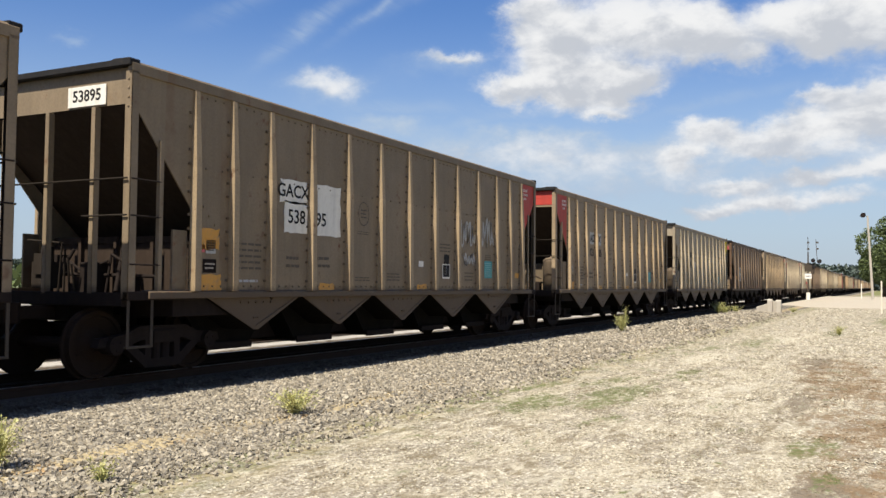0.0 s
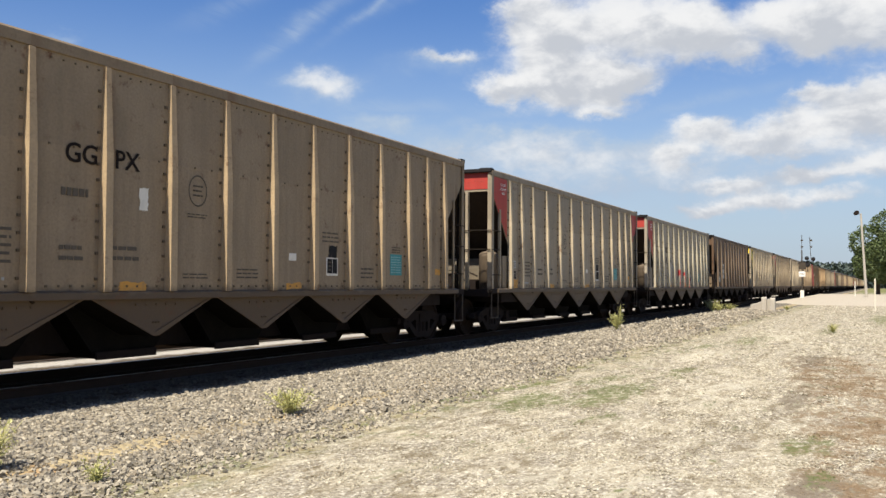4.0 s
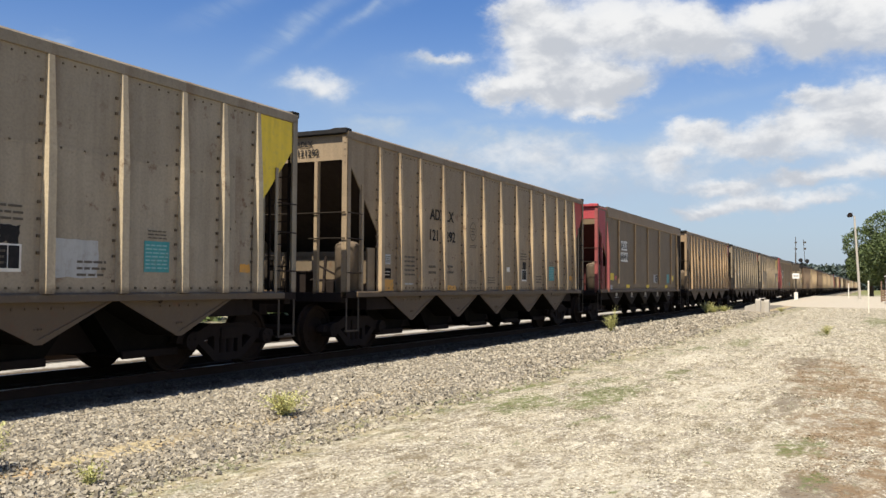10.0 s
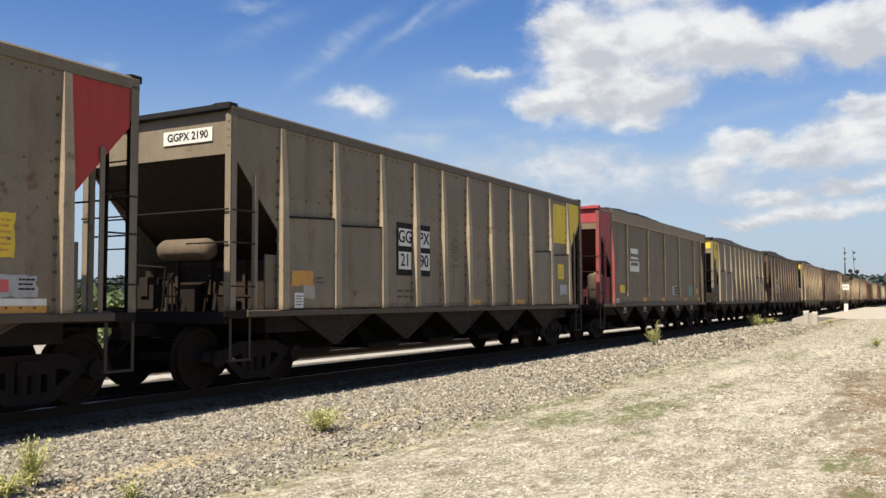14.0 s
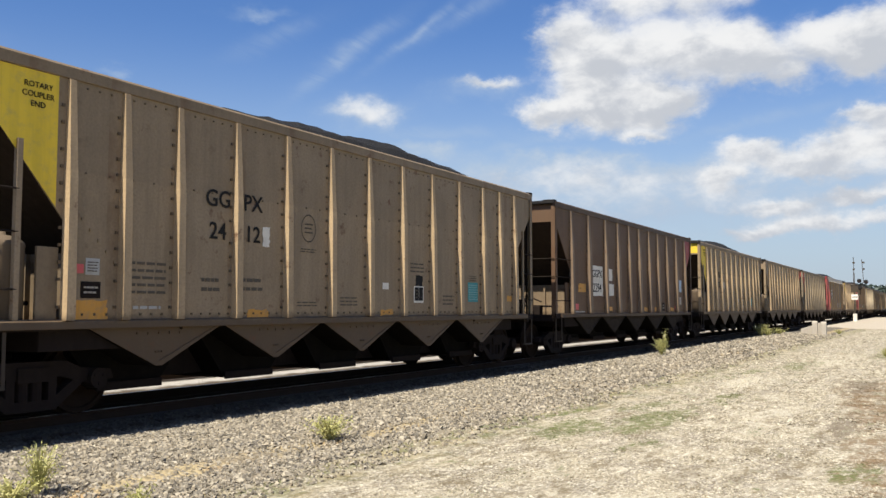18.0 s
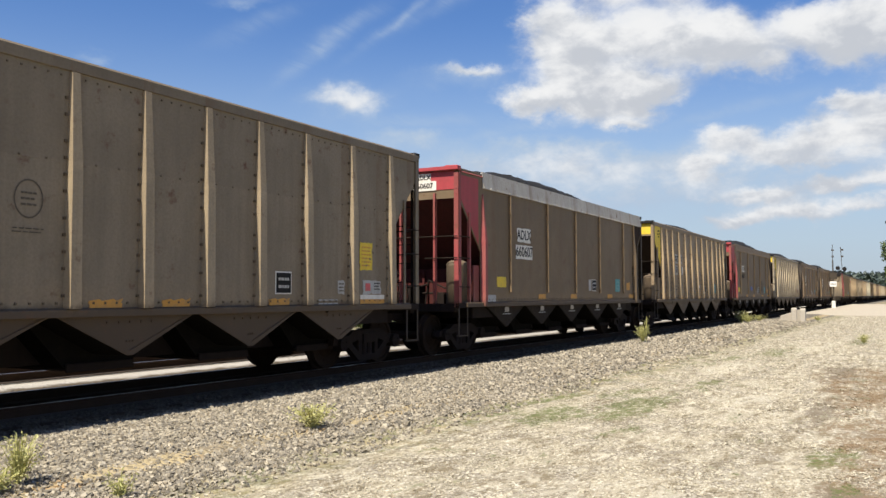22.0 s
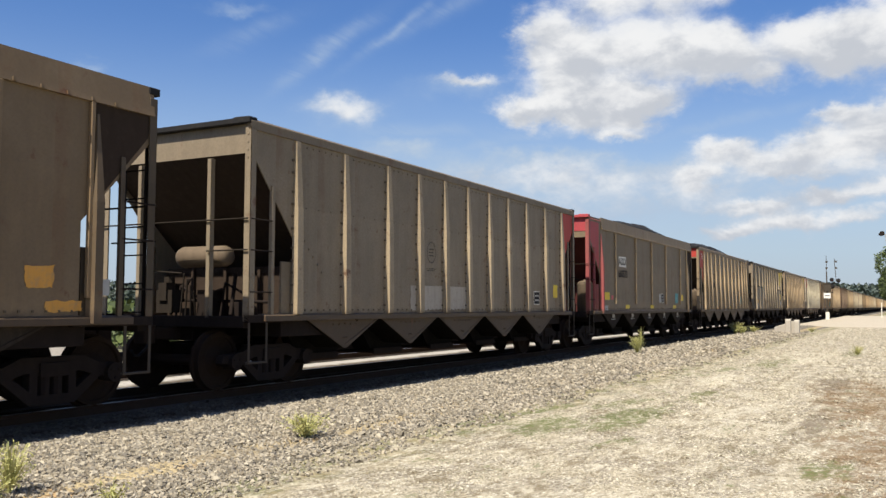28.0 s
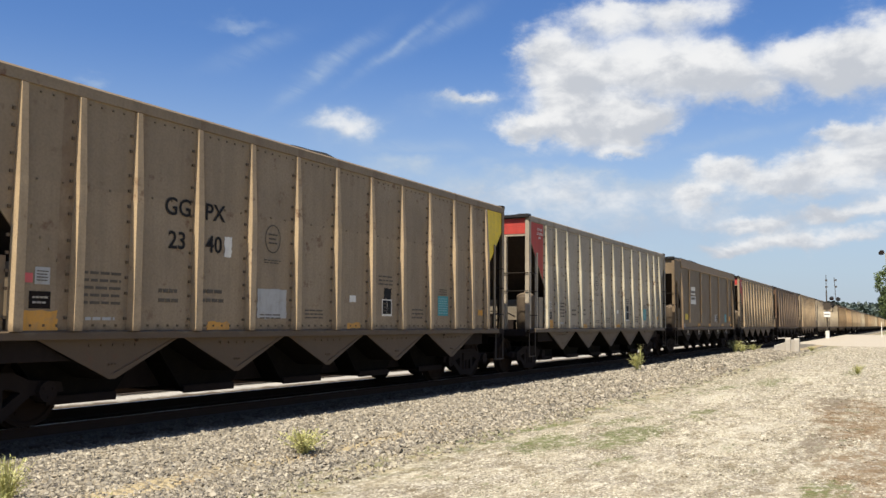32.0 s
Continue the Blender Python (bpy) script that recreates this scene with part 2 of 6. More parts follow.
def car_paint(n, b):
    """Weathered paint in the object's own colour: rust blooms, road dust, streaks that run down."""
    info = n.add("ShaderNodeObjectInfo")
    co = coords(n)
    shift = n.add("ShaderNodeVectorMath")
    shift.operation = "ADD"
    n.wire(shift.inputs[0], co)
    comb = n.add("ShaderNodeCombineXYZ")
    n.wire(comb.inputs[0], n.math("MULTIPLY", info.outputs["Random"], 37.0))
    n.wire(shift.inputs[1], comb.outputs[0])
    v = shift.outputs[0]
    bay = n.math("FLOOR", n.math("DIVIDE", n.math("ADD", n.add_x(co), 0.5), 1.125))
    white = n.add("ShaderNodeTexWhiteNoise")
    white.noise_dimensions = "2D"
    pair = n.add("ShaderNodeCombineXYZ")
    n.wire(pair.inputs[0], bay)
    n.wire(pair.inputs[1], n.math("MULTIPLY", info.outputs["Random"], 91.0))
    n.wire(white.inputs["Vector"], pair.outputs[0])
    streak = n.noise(n.scaled(v, 5.0, 5.0, 0.35), 1.6, 5, 0.6)
    blotch = n.noise(v, 0.7, 6, 0.6)
    grain = n.noise(v, 28.0, 4, 0.6)
    sep = n.add("ShaderNodeSeparateXYZ")
    n.wire(sep.inputs[0], co)
    # every sheet between two ribs has weathered a little differently, the upper sheets more than the lower
    upper = n.ramp(sep.outputs[2], TOP - 1.27, TOP - 1.24, 0.0, 0.17)
    tone = n.math("ADD", n.math("MULTIPLY", white.outputs[0], 0.16), upper)
    base = n.mix(tone, info.outputs["Color"], (0.13, 0.095, 0.06))
    cloudy = n.noise(n.scaled(v, 1.0, 1.0, 0.6), 1.9, 7, 0.68)
    base = n.mix(n.ramp(cloudy, 0.42, 0.62, 0.0, 0.28), base, n.mix(0.6, info.outputs["Color"], (0.075, 0.058, 0.038)))
    col = n.mix(n.ramp(streak, 0.36, 0.68, 0.0, 0.55), base, n.mix(0.5, info.outputs["Color"], (0.10, 0.075, 0.05)))
    col = n.mix(n.ramp(blotch, 0.46, 0.68, 0.0, 0.5), col, n.mix(0.22, info.outputs["Color"], (0.34, 0.27, 0.19)))
    # rust that has run down beside the ribs
    u = n.math("FRACT", n.math("DIVIDE", n.math("SUBTRACT", sep.outputs[0], 4.0), 1.125))
    run = n.math("MULTIPLY", n.ramp(n.math("ADD", u, n.math("MULTIPLY", n.math("SUBTRACT", streak, 0.5), 0.3)), 0.24, 0.06, 0.0, 0.5), n.ramp(cloudy, 0.36, 0.6))
    col = n.mix(run, col, (0.15, 0.085, 0.042))
    # ochre road dust thrown up along the sill
    dust_shade = n.math("MULTIPLY", n.ramp(n.math("ADD", sep.outputs[2], n.math("MULTIPLY", n.noise(v, 2.5, 5, 0.65), 0.9)), 2.15, 1.45), 0.5)
    col = n.mix(dust_shade, col, n.mix(0.45, info.outputs["Color"], (0.36, 0.24, 0.12)))
    soot = n.math("MULTIPLY", n.ramp(n.math("ADD", sep.outputs[2], n.math("MULTIPLY", n.noise(v, 4.0, 6, 0.7), 0.30)), SILL + 0.36, SILL + 0.20), 0.75)
    col = n.mix(soot, col, (0.06, 0.038, 0.024))
    rust = n.math("MULTIPLY", n.ramp(n.noise(v, 3.2, 8, 0.7), 0.57, 0.69), n.ramp(blotch, 0.4, 0.6, 0.3, 1.0))
    col = n.mix(rust, col, (0.13, 0.06, 0.03))
    col = n.mix(n.ramp(grain, 0.35, 0.75, 0.0, 0.22), col, (0.10, 0.08, 0.06))
    n.wire(b.inputs["Base Color"], col)
    n.wire(b.inputs["Roughness"], n.ramp(grain, 0.2, 0.8, 0.5, 0.75))
    b.inputs["Specular IOR Level"].default_value = 0.3
    bump(n, b, n.noise(v, 1.6, 4, 0.55), 0.3, 0.03)


material("car_paint", car_paint)


def flat_paint(name, rgb, rough=0.6, wear=0.35, worn=(0.25, 0.2, 0.15), gloss=0.4):
    def make(n, b):
        co = coords(n)
        g = n.noise(co, 9.0, 8, 0.7)
        col = n.mix(n.ramp(g, 0.45, 0.75, 0.0, wear), rgb, worn)
        col = n.mix(n.ramp(n.noise(n.scaled(co, 4, 4, 0.4), 2.0, 5), 0.4, 0.75, 0.0, 0.35), col, tuple(c * 0.55 for c in rgb))
        n.wire(b.inputs["Base Color"], col)
        b.inputs["Roughness"].default_value = rough
        b.inputs["Specular IOR Level"].default_value = gloss
        bump(n, b, g, 0.15, 0.005)
    return material(name, make)


flat_paint("red_paint", (0.38, 0.050, 0.056), wear=0.5, worn=(0.2, 0.06, 0.05))
flat_paint("worn_red", (0.30, 0.055, 0.05), wear=0.5, worn=(0.14, 0.09, 0.06))
flat_paint("yellow_paint", (0.78, 0.55, 0.04))
flat_paint("orange_paint", (0.62, 0.30, 0.05), wear=0.6)
flat_paint("white_paint", (0.74, 0.70, 0.61), worn=(0.42, 0.37, 0.29))
flat_paint("grey_paint", (0.42, 0.41, 0.38), wear=0.5)
flat_paint("black_paint", (0.018, 0.017, 0.017), 0.75, wear=0.22, worn=(0.10, 0.08, 0.06), gloss=0.15)
flat_paint("teal_paint", (0.045, 0.27, 0.27))
flat_paint("teal_print", (0.22, 0.42, 0.41))
flat_paint("blue_paint", (0.42, 0.55, 0.66))
flat_paint("pink_paint", (0.62, 0.11, 0.11), wear=0.6, worn=(0.36, 0.16, 0.12))
flat_paint("foot_red", (0.52, 0.045, 0.042), wear=0.4, worn=(0.3, 0.1, 0.08))
flat_paint("rust_red", (0.32, 0.07, 0.03))
flat_paint("bright_blue", (0.05, 0.12, 0.45))
# inner sheets of red ends: red paint darkened, recess shade put into the colour
flat_paint("dark_red", (0.075, 0.02, 0.018), 0.85, 0.5, (0.03, 0.02, 0.016), 0.15)
flat_paint("dark_iron", (0.019, 0.014, 0.012), 0.9, 0.4, (0.032, 0.023, 0.017), 0.10)
# hopper bays: coal grime and the deep shade between the V sheets, as one colour
flat_paint("bay_black", (0.008, 0.007, 0.006), 0.95, 0.5, (0.017, 0.013, 0.010), 0.05)
flat_paint("bay_brown", (0.036, 0.028, 0.021), 0.9, 0.5, (0.075, 0.058, 0.042), 0.08)
# sheets inside the ends: shade under the overhanging lip put into the colour
flat_paint("slope_dark", (0.040, 0.028, 0.021), 0.9, 0.5, (0.062, 0.044, 0.032), 0.08)
flat_paint("signal_red", (0.40, 0.040, 0.026), wear=0.45, worn=(0.2, 0.06, 0.04))
flat_paint("faded_ink", (0.11, 0.09, 0.068), 0.8, 0.7, (0.16, 0.13, 0.09), 0.2)
flat_paint("rivet_rust", (0.13, 0.098, 0.066), 0.9, 0.4, (0.10, 0.07, 0.045), 0.1)
flat_paint("tank_grey", (0.06, 0.048, 0.036), 0.8, 0.6, (0.06, 0.048, 0.036), 0.2)
flat_paint("tank_tan", (0.135, 0.10, 0.068), 0.8, 0.6, (0.09, 0.066, 0.045), 0.2)
flat_paint("rusty_iron", (0.026, 0.017, 0.012), 0.9, 0.6, (0.030, 0.018, 0.011), 0.08)
flat_paint("grimy_steel", (0.028, 0.022, 0.017), 0.9, 0.6, (0.016, 0.012, 0.009), 0.1)
flat_paint("galvanised", (0.38, 0.38, 0.37), 0.45, 0.3)
flat_paint("concrete", (0.40, 0.36, 0.30), 0.9, 0.4, (0.24, 0.21, 0.17))
flat_paint("pale_road", (0.43, 0.375, 0.29), 0.95, 0.7, (0.30, 0.255, 0.185))
flat_paint("cream_post", (0.60, 0.55, 0.44), 0.8, 0.4, (0.3, 0.26, 0.2))
flat_paint("brown_board", (0.17, 0.11, 0.07), 0.9, 0.5, (0.09, 0.06, 0.04))
flat_paint("siding", (0.72, 0.70, 0.66), 0.7, 0.2)
flat_paint("bark", (0.10, 0.075, 0.055), 0.95, 0.5, (0.05, 0.04, 0.03))
flat_paint("tank_paint", (0.40, 0.35, 0.28), 0.6, 0.5)


def rail_steel(n, b):
    co = coords(n)
    nrm = n.add("ShaderNodeNewGeometry").outputs["Normal"]
    sep = n.add("ShaderNodeSeparateXYZ")
    n.wire(sep.inputs[0], nrm)
    worn = n.ramp(sep.outputs[2], 0.9, 0.99)
    col = n.mix(worn, n.mix(n.noise(co, 6.0, 6), (0.022, 0.014, 0.010), (0.042, 0.026, 0.017)), (0.34, 0.32, 0.30))
    n.wire(b.inputs["Base Color"], col)
    n.wire(b.inputs["Metallic"], worn)
    b.inputs["Specular IOR Level"].default_value = 0.1
    n.wire(b.inputs["Roughness"], n.ramp(sep.outputs[2], 0.9, 0.99, 0.85, 0.42))


material("rail_steel", rail_steel)


def wood_tie(n, b):
    info = n.add("ShaderNodeObjectInfo")
    co = coords(n)
    g = n.noise(n.scaled(co, 14, 1.2, 14), 3.0, 6, 0.65)
    col = n.mix(g, (0.015, 0.011, 0.008), (0.055, 0.041, 0.030))
    col = n.mix(n.math("MULTIPLY", info.outputs["Random"], 0.3), col, (0.07, 0.055, 0.042))
    n.wire(b.inputs["Base Color"], col)
    b.inputs["Roughness"].default_value = 0.95
    b.inputs["Specular IOR Level"].default_value = 0.05
    bump(n, b, g, 0.5, 0.01)


material("wood_tie", wood_tie)


def coal(n, b):
    co = coords(n)
    g = n.noise(co, 11.0, 6, 0.7)
    n.wire(b.inputs["Base Color"], n.mix(g, (0.008, 0.008, 0.009), (0.035, 0.034, 0.033)))
    b.inputs["Roughness"].default_value = 0.8
    b.inputs["Specular IOR Level"].default_value = 0.15
    bump(n, b, g, 0.9, 0.06)


material("coal", coal)


def stone(n, b):
    g = n.add("ShaderNodeNewGeometry")
    r = g.outputs["Random Per Island"]
    co = coords(n)
    col = n.mix(r, (0.105, 0.088, 0.062), (0.43, 0.38, 0.29))
    pink = n.ramp(n.math("FRACT", n.math("MULTIPLY", r, 17.3)), 0.70, 0.9, 0.0, 0.5)
    col = n.mix(pink, col, (0.28, 0.225, 0.15))
    dark = n.ramp(n.math("FRACT", n.math("MULTIPLY", r, 41.7)), 0.68, 0.90, 0.0, 0.8)
    col = n.mix(dark, col, (0.078, 0.070, 0.060))
    col = n.mix(n.ramp(n.noise(co, 45.0, 5, 0.6), 0.3, 0.7, 0.0, 0.25), col, (0.45, 0.405, 0.33))
    # darker towards the rails: coal dust plus the train's shade, put into colour
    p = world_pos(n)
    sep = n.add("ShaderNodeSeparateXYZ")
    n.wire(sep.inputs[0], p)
    dust_shade = n.ramp(n.math("SUBTRACT", sep.outputs[1], n.math("MULTIPLY", n.noise(p, 2.0, 5), 0.5)), 8.35, 8.75, 0.0, 0.85)
    col = n.mix(dust_shade, col, (0.032, 0.025, 0.019))
    b.inputs["Specular IOR Level"].default_value = 0.15
    n.wire(b.inputs["Base Color"], col)
    b.inputs["Roughness"].default_value = 0.9


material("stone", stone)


def stains(n, p, col, amount):
    """Bare earth, trodden grey, pale dust, thin grass and moss on the lot."""
    sep = n.add("ShaderNodeSeparateXYZ")
    n.wire(sep.inputs[0], p)
    x, y = sep.outputs[0], sep.outputs[1]
    mid = n.noise(n.scaled(p, 0.7, 1.0, 1.0), 1.6, 8, 0.68)
    rough = n.noise(p, 6.5, 8, 0.75)
    warp = n.math("ADD", n.math("MULTIPLY", n.noise(n.scaled(p, 0.45, 1.0, 1.0), 1.5, 8, 0.72), 0.55), n.math("MULTIPLY", n.noise(n.scaled(p, 0.55, 1.2, 1.0), 5.5, 7, 0.75), 0.45))

    def patches(spots, reach=1.0):
        """Uneven stains: x, y, half lengths along both, strength."""
        total = 0.0
        for px, py, rx, ry, s in spots:
            u = n.math("MULTIPLY", n.math("SUBTRACT", x, px), 1 / rx)
            v = n.math("MULTIPLY", n.math("SUBTRACT", y, py), 1 / ry)
            g = n.math("MULTIPLY", n.math("EXPONENT", n.math("MULTIPLY", n.math("ADD", n.math("MULTIPLY", u, u), n.math("MULTIPLY", v, v)), -1.0)), s)
            total = g if isinstance(total, float) else n.math("MAXIMUM", total, g)
        return n.ramp(n.math("ADD", total, n.math("MULTIPLY", n.math("SUBTRACT", warp, 0.5), 6.4)), 0.34, 0.85, 0.0, reach * amount)

    # trodden and dusty blotches all over
    col = n.mix(n.ramp(n.noise(n.scaled(p, 0.45, 1.0, 1.0), 3.4, 8, 0.76), 0.50, 0.61, 0.0, 0.72 * amount), col, (0.17, 0.135, 0.082))
    col = n.mix(n.ramp(n.noise(n.scaled(p, 0.5, 1.1, 1.0), 4.6, 8, 0.74), 0.53, 0.63, 0.0, 0.6 * amount), col, (0.60, 0.55, 0.43))
    # bare brown earth along the lot's far side, with greyer, trodden stretches
    along = n.noise(n.scaled(p, 0.25, 0.9, 1.0), 1.3, 7, 0.65, 0.6)
    earth = n.mix(n.noise(p, 9.0, 6, 0.7), (0.115, 0.074, 0.041), (0.28, 0.20, 0.12))
    bare = patches([(19.0, 0.9, 3.8, 0.9, 1.2), (15.6, 0.2, 3.0, 1.0, 1.2), (11.2, 0.2, 2.4, 0.8, 1.25), (8.0, 0.1, 1.3, 0.65, 1.3), (9.3, -0.5, 2.0, 0.9, 1.3), (24.0, -1.0, 6.0, 1.2, 0.9), (13.0, -2.0, 6.0, 1.6, 1.1)], 1.0)
    col = n.mix(n.math("MULTIPLY", bare, n.ramp(n.noise(n.scaled(p, 0.6, 1.0, 1.0), 2.6, 8, 0.74), 0.39, 0.57, 0.05, 1.0)), col, earth)
    grey = patches([(7.7, 0.55, 0.7, 0.25, 1.0), (20.5, 1.4, 2.4, 0.35, 0.9), (13.4, 1.2, 1.6, 0.25, 0.7), (33.6, 6.3, 3.2, 0.35, 0.9), (9.0, 2.2, 1.4, 0.3, 0.5), (7.0, 3.2, 1.0, 0.25, 0.45)], 0.8)
    col = n.mix(grey, col, n.mix(rough, (0.13, 0.11, 0.085), (0.22, 0.18, 0.13)))
    pale = patches([(20.8, 3.8, 2.6, 0.55, 1.0), (31.0, 3.0, 6.0, 0.9, 0.7), (7.6, 2.2, 1.3, 0.9, 0.5), (14.5, 2.2, 2.6, 0.6, 0.55)], 0.75)
    col = n.mix(pale, col, (0.50, 0.455, 0.355))
    # thin green along the foot of the ballast and in patches
    strip = n.math("MULTIPLY", n.ramp(n.math("ADD", y, n.math("MULTIPLY", n.math("SUBTRACT", warp, 0.5), 3.0)), 4.5, 5.5), n.ramp(n.noise(p, 1.7, 7, 0.68), 0.40, 0.58, 0.25, 1.0))
    moss = patches([(12.8, 3.7, 1.5, 0.5, 1.3), (11.9, 4.5, 1.2, 0.5, 1.15), (14.6, 4.3, 1.6, 0.3, 0.8), (22.5, 4.4, 2.4, 0.4, 0.8), (10.6, 3.2, 0.8, 0.2, 0.7), (16.5, 3.5, 1.5, 0.32, 0.85), (27.0, 3.6, 3.6, 0.5, 0.85), (34.1, 1.7, 3.0, 0.4, 0.75), (47.0, -0.1, 7.0, 0.8, 1.0), (9.8, 0.8, 0.8, 0.25, 0.9), (12.6, 5.2, 2.0, 0.3, 0.7), (8.3, 0.5, 0.35, 0.12, 0.9)], 0.85)
    green = n.mix(n.noise(p, 24.0, 5, 0.7), (0.055, 0.075, 0.018), (0.17, 0.185, 0.07))
    straw = n.mix(n.noise(p, 24.0, 5, 0.7), (0.17, 0.135, 0.05), (0.40, 0.33, 0.18))
    col = n.mix(n.math("MULTIPLY", n.math("MULTIPLY", strip, amount), n.ramp(rough, 0.36, 0.6, 0.35, 0.9)), col, n.mix(n.ramp(mid, 0.42, 0.6), green, straw))
    col = n.mix(n.math("MULTIPLY", moss, n.ramp(n.noise(p, 7.0, 7, 0.75), 0.40, 0.54, 0.1, 1.0)), col, green)
    return col



def lot_stone(n, b):
    g = n.add("ShaderNodeNewGeometry")
    r = g.outputs["Random Per Island"]
    col = n.mix(r, (0.27, 0.235, 0.165), (0.58, 0.53, 0.415))
    dark = n.ramp(n.math("FRACT", n.math("MULTIPLY", r, 41.7)), 0.7, 0.95, 0.0, 0.7)
    col = n.mix(dark, col, (0.16, 0.135, 0.095))
    col = stains(n, world_pos(n), col, 0.85)
    n.wire(b.inputs["Base Color"], col)
    b.inputs["Roughness"].default_value = 0.95
    b.inputs["Specular IOR Level"].default_value = 0.1


material("lot_stone", lot_stone)


def ballast_bed(n, b):
    p = world_pos(n)
    vor = n.add("ShaderNodeTexVoronoi")
    n.wire(vor.inputs["Vector"], p)
    vor.inputs["Scale"].default_value = 17.0
    col = n.mix(vor.outputs["Color"], (0.13, 0.115, 0.095), (0.30, 0.27, 0.225))
    col = n.mix(n.ramp(vor.outputs["Distance"], 0.35, 0.75), col, (0.10, 0.09, 0.075))
    col = n.mix(n.ramp(n.noise(p, 0.8, 5), 0.5, 0.7, 0.0, 0.4), col, (0.27, 0.21, 0.14))
    sep = n.add("ShaderNodeSeparateXYZ")
    n.wire(sep.inputs[0], p)
    wander = n.math("MULTIPLY", n.math("SUBTRACT", n.noise(p, 2.2, 6, 0.7), 0.5), 0.9)
    col = n.mix(n.ramp(n.math("ADD", sep.outputs[1], wander), 12.95, 13.3, 0.0, 0.9), n.mix(n.ramp(sep.outputs[1], 11.8, 12.3), col, (0.10, 0.080, 0.058)), (0.46, 0.43, 0.38))   # second track's bed paler: sunlit brightness put into the stone colour
    # bed darkened around the loaded track: coal dust and the train's shade painted together
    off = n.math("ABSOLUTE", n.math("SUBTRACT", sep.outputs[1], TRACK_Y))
    # dry straw and orange earth in a furrow along the foot of the ballast, thin grass below it
    furrow = n.ramp(n.math("ABSOLUTE", n.math("SUBTRACT", n.math("ADD", sep.outputs[1], wander), 6.46)), 0.42, 0.20)
    straw = n.mix(n.noise(p, 30.0, 5, 0.7), (0.24, 0.185, 0.10), (0.52, 0.43, 0.27))
    straw = n.mix(n.ramp(n.noise(p, 1.1, 4, 0.6), 0.54, 0.64, 0.0, 0.6), straw, (0.36, 0.21, 0.095))
    col = n.mix(n.math("MULTIPLY", furrow, n.ramp(n.noise(p, 0.9, 5, 0.6), 0.36, 0.52, 0.25, 1.0)), col, straw)
    foot = n.math("MULTIPLY", n.ramp(n.math("ADD", sep.outputs[1], wander), 5.75, 5.45), n.ramp(n.noise(p, 3.0, 6, 0.7), 0.38, 0.54, 0.3, 1.0))
    col = n.mix(foot, col, n.mix(n.noise(p, 22.0, 5, 0.7), (0.085, 0.083, 0.028), (0.27, 0.235, 0.115)))
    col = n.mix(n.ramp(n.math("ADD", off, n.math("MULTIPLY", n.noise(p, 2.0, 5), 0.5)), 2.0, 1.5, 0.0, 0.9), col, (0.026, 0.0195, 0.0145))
    b.inputs["Specular IOR Level"].default_value = 0.05
    n.wire(b.inputs["Base Color"], col)
    b.inputs["Roughness"].default_value = 0.95
    bump(n, b, n.math("SUBTRACT", 1.0, vor.outputs["Distance"]), 1.0, 0.04)


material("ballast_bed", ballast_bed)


def lot(n, b):
    """Crushed limestone lot: pale stone dust, brown earth, thin moss and grass."""
    p = world_pos(n)
    sep = n.add("ShaderNodeSeparateXYZ")
    n.wire(sep.inputs[0], p)
    y = sep.outputs[1]
    x = sep.outputs[0]
    vor = n.add("ShaderNodeTexVoronoi")
    n.wire(vor.inputs["Vector"], p)
    vor.inputs["Scale"].default_value = 26.0
    pebbles = n.mix(vor.outputs["Color"], (0.25, 0.22, 0.165), (0.45, 0.41, 0.33))
    pebbles = n.mix(n.ramp(vor.outputs["Distance"], 0.35, 0.75, 0.0, 0.85), pebbles, (0.15, 0.12, 0.085))
    dust_shade = n.mix(n.noise(p, 34.0, 5, 0.7), (0.31, 0.27, 0.19), (0.49, 0.44, 0.335))
    mid = n.noise(n.scaled(p, 0.7, 1.0, 1.0), 1.6, 8, 0.68)
    col = n.mix(n.ramp(mid, 0.44, 0.58), pebbles, dust_shade)
    rough = n.noise(p, 6.5, 8, 0.75)
    col = n.mix(n.ramp(rough, 0.50, 0.66, 0.0, 0.7), col, (0.21, 0.175, 0.115))
    col = n.mix(n.ramp(n.noise(n.scaled(p, 0.6, 1.0, 1.0), 15.0, 6, 0.75), 0.50, 0.62, 0.0, 0.8), col, (0.15, 0.125, 0.085))
    col = n.mix(n.ramp(n.noise(n.scaled(p, 0.6, 1.0, 1.0), 21.0, 6, 0.75), 0.53, 0.63, 0.0, 0.85), col, (0.68, 0.635, 0.52))
    col = stains(n, p, col, 1.0)
    # grass and fields a long way off
    far = n.ramp(x, 150.0, 260.0)
    col = n.mix(far, col, n.mix(n.noise(p, 0.05, 6), (0.10, 0.12, 0.04), (0.24, 0.22, 0.10)))
    side = n.math("MAXIMUM", n.ramp(y, 30.0, 40.0), n.ramp(y, -14.0, -22.0))
    col = n.mix(side, col, n.mix(n.noise(p, 0.2, 6), (0.07, 0.10, 0.03), (0.20, 0.20, 0.08)))
    n.wire(b.inputs["Base Color"], col)
    b.inputs["Roughness"].default_value = 0.95
    b.inputs["Specular IOR Level"].default_value = 0.1
    h = n.math("ADD", n.math("MULTIPLY", n.math("SUBTRACT", 1.0, vor.outputs["Distance"]), 0.6), n.noise(p, 5.0, 8, 0.7))
    bump(n, b, h, 0.8, 0.03)


material("lot", lot)


def leaf(name, a, c):
    def make(n, b):
        info = n.add("ShaderNodeNewGeometry").outputs["Random Per Island"]
        n.wire(b.inputs["Base Color"], n.mix(info, a, c))
        b.inputs["Roughness"].default_value = 0.6
    return material(name, make)


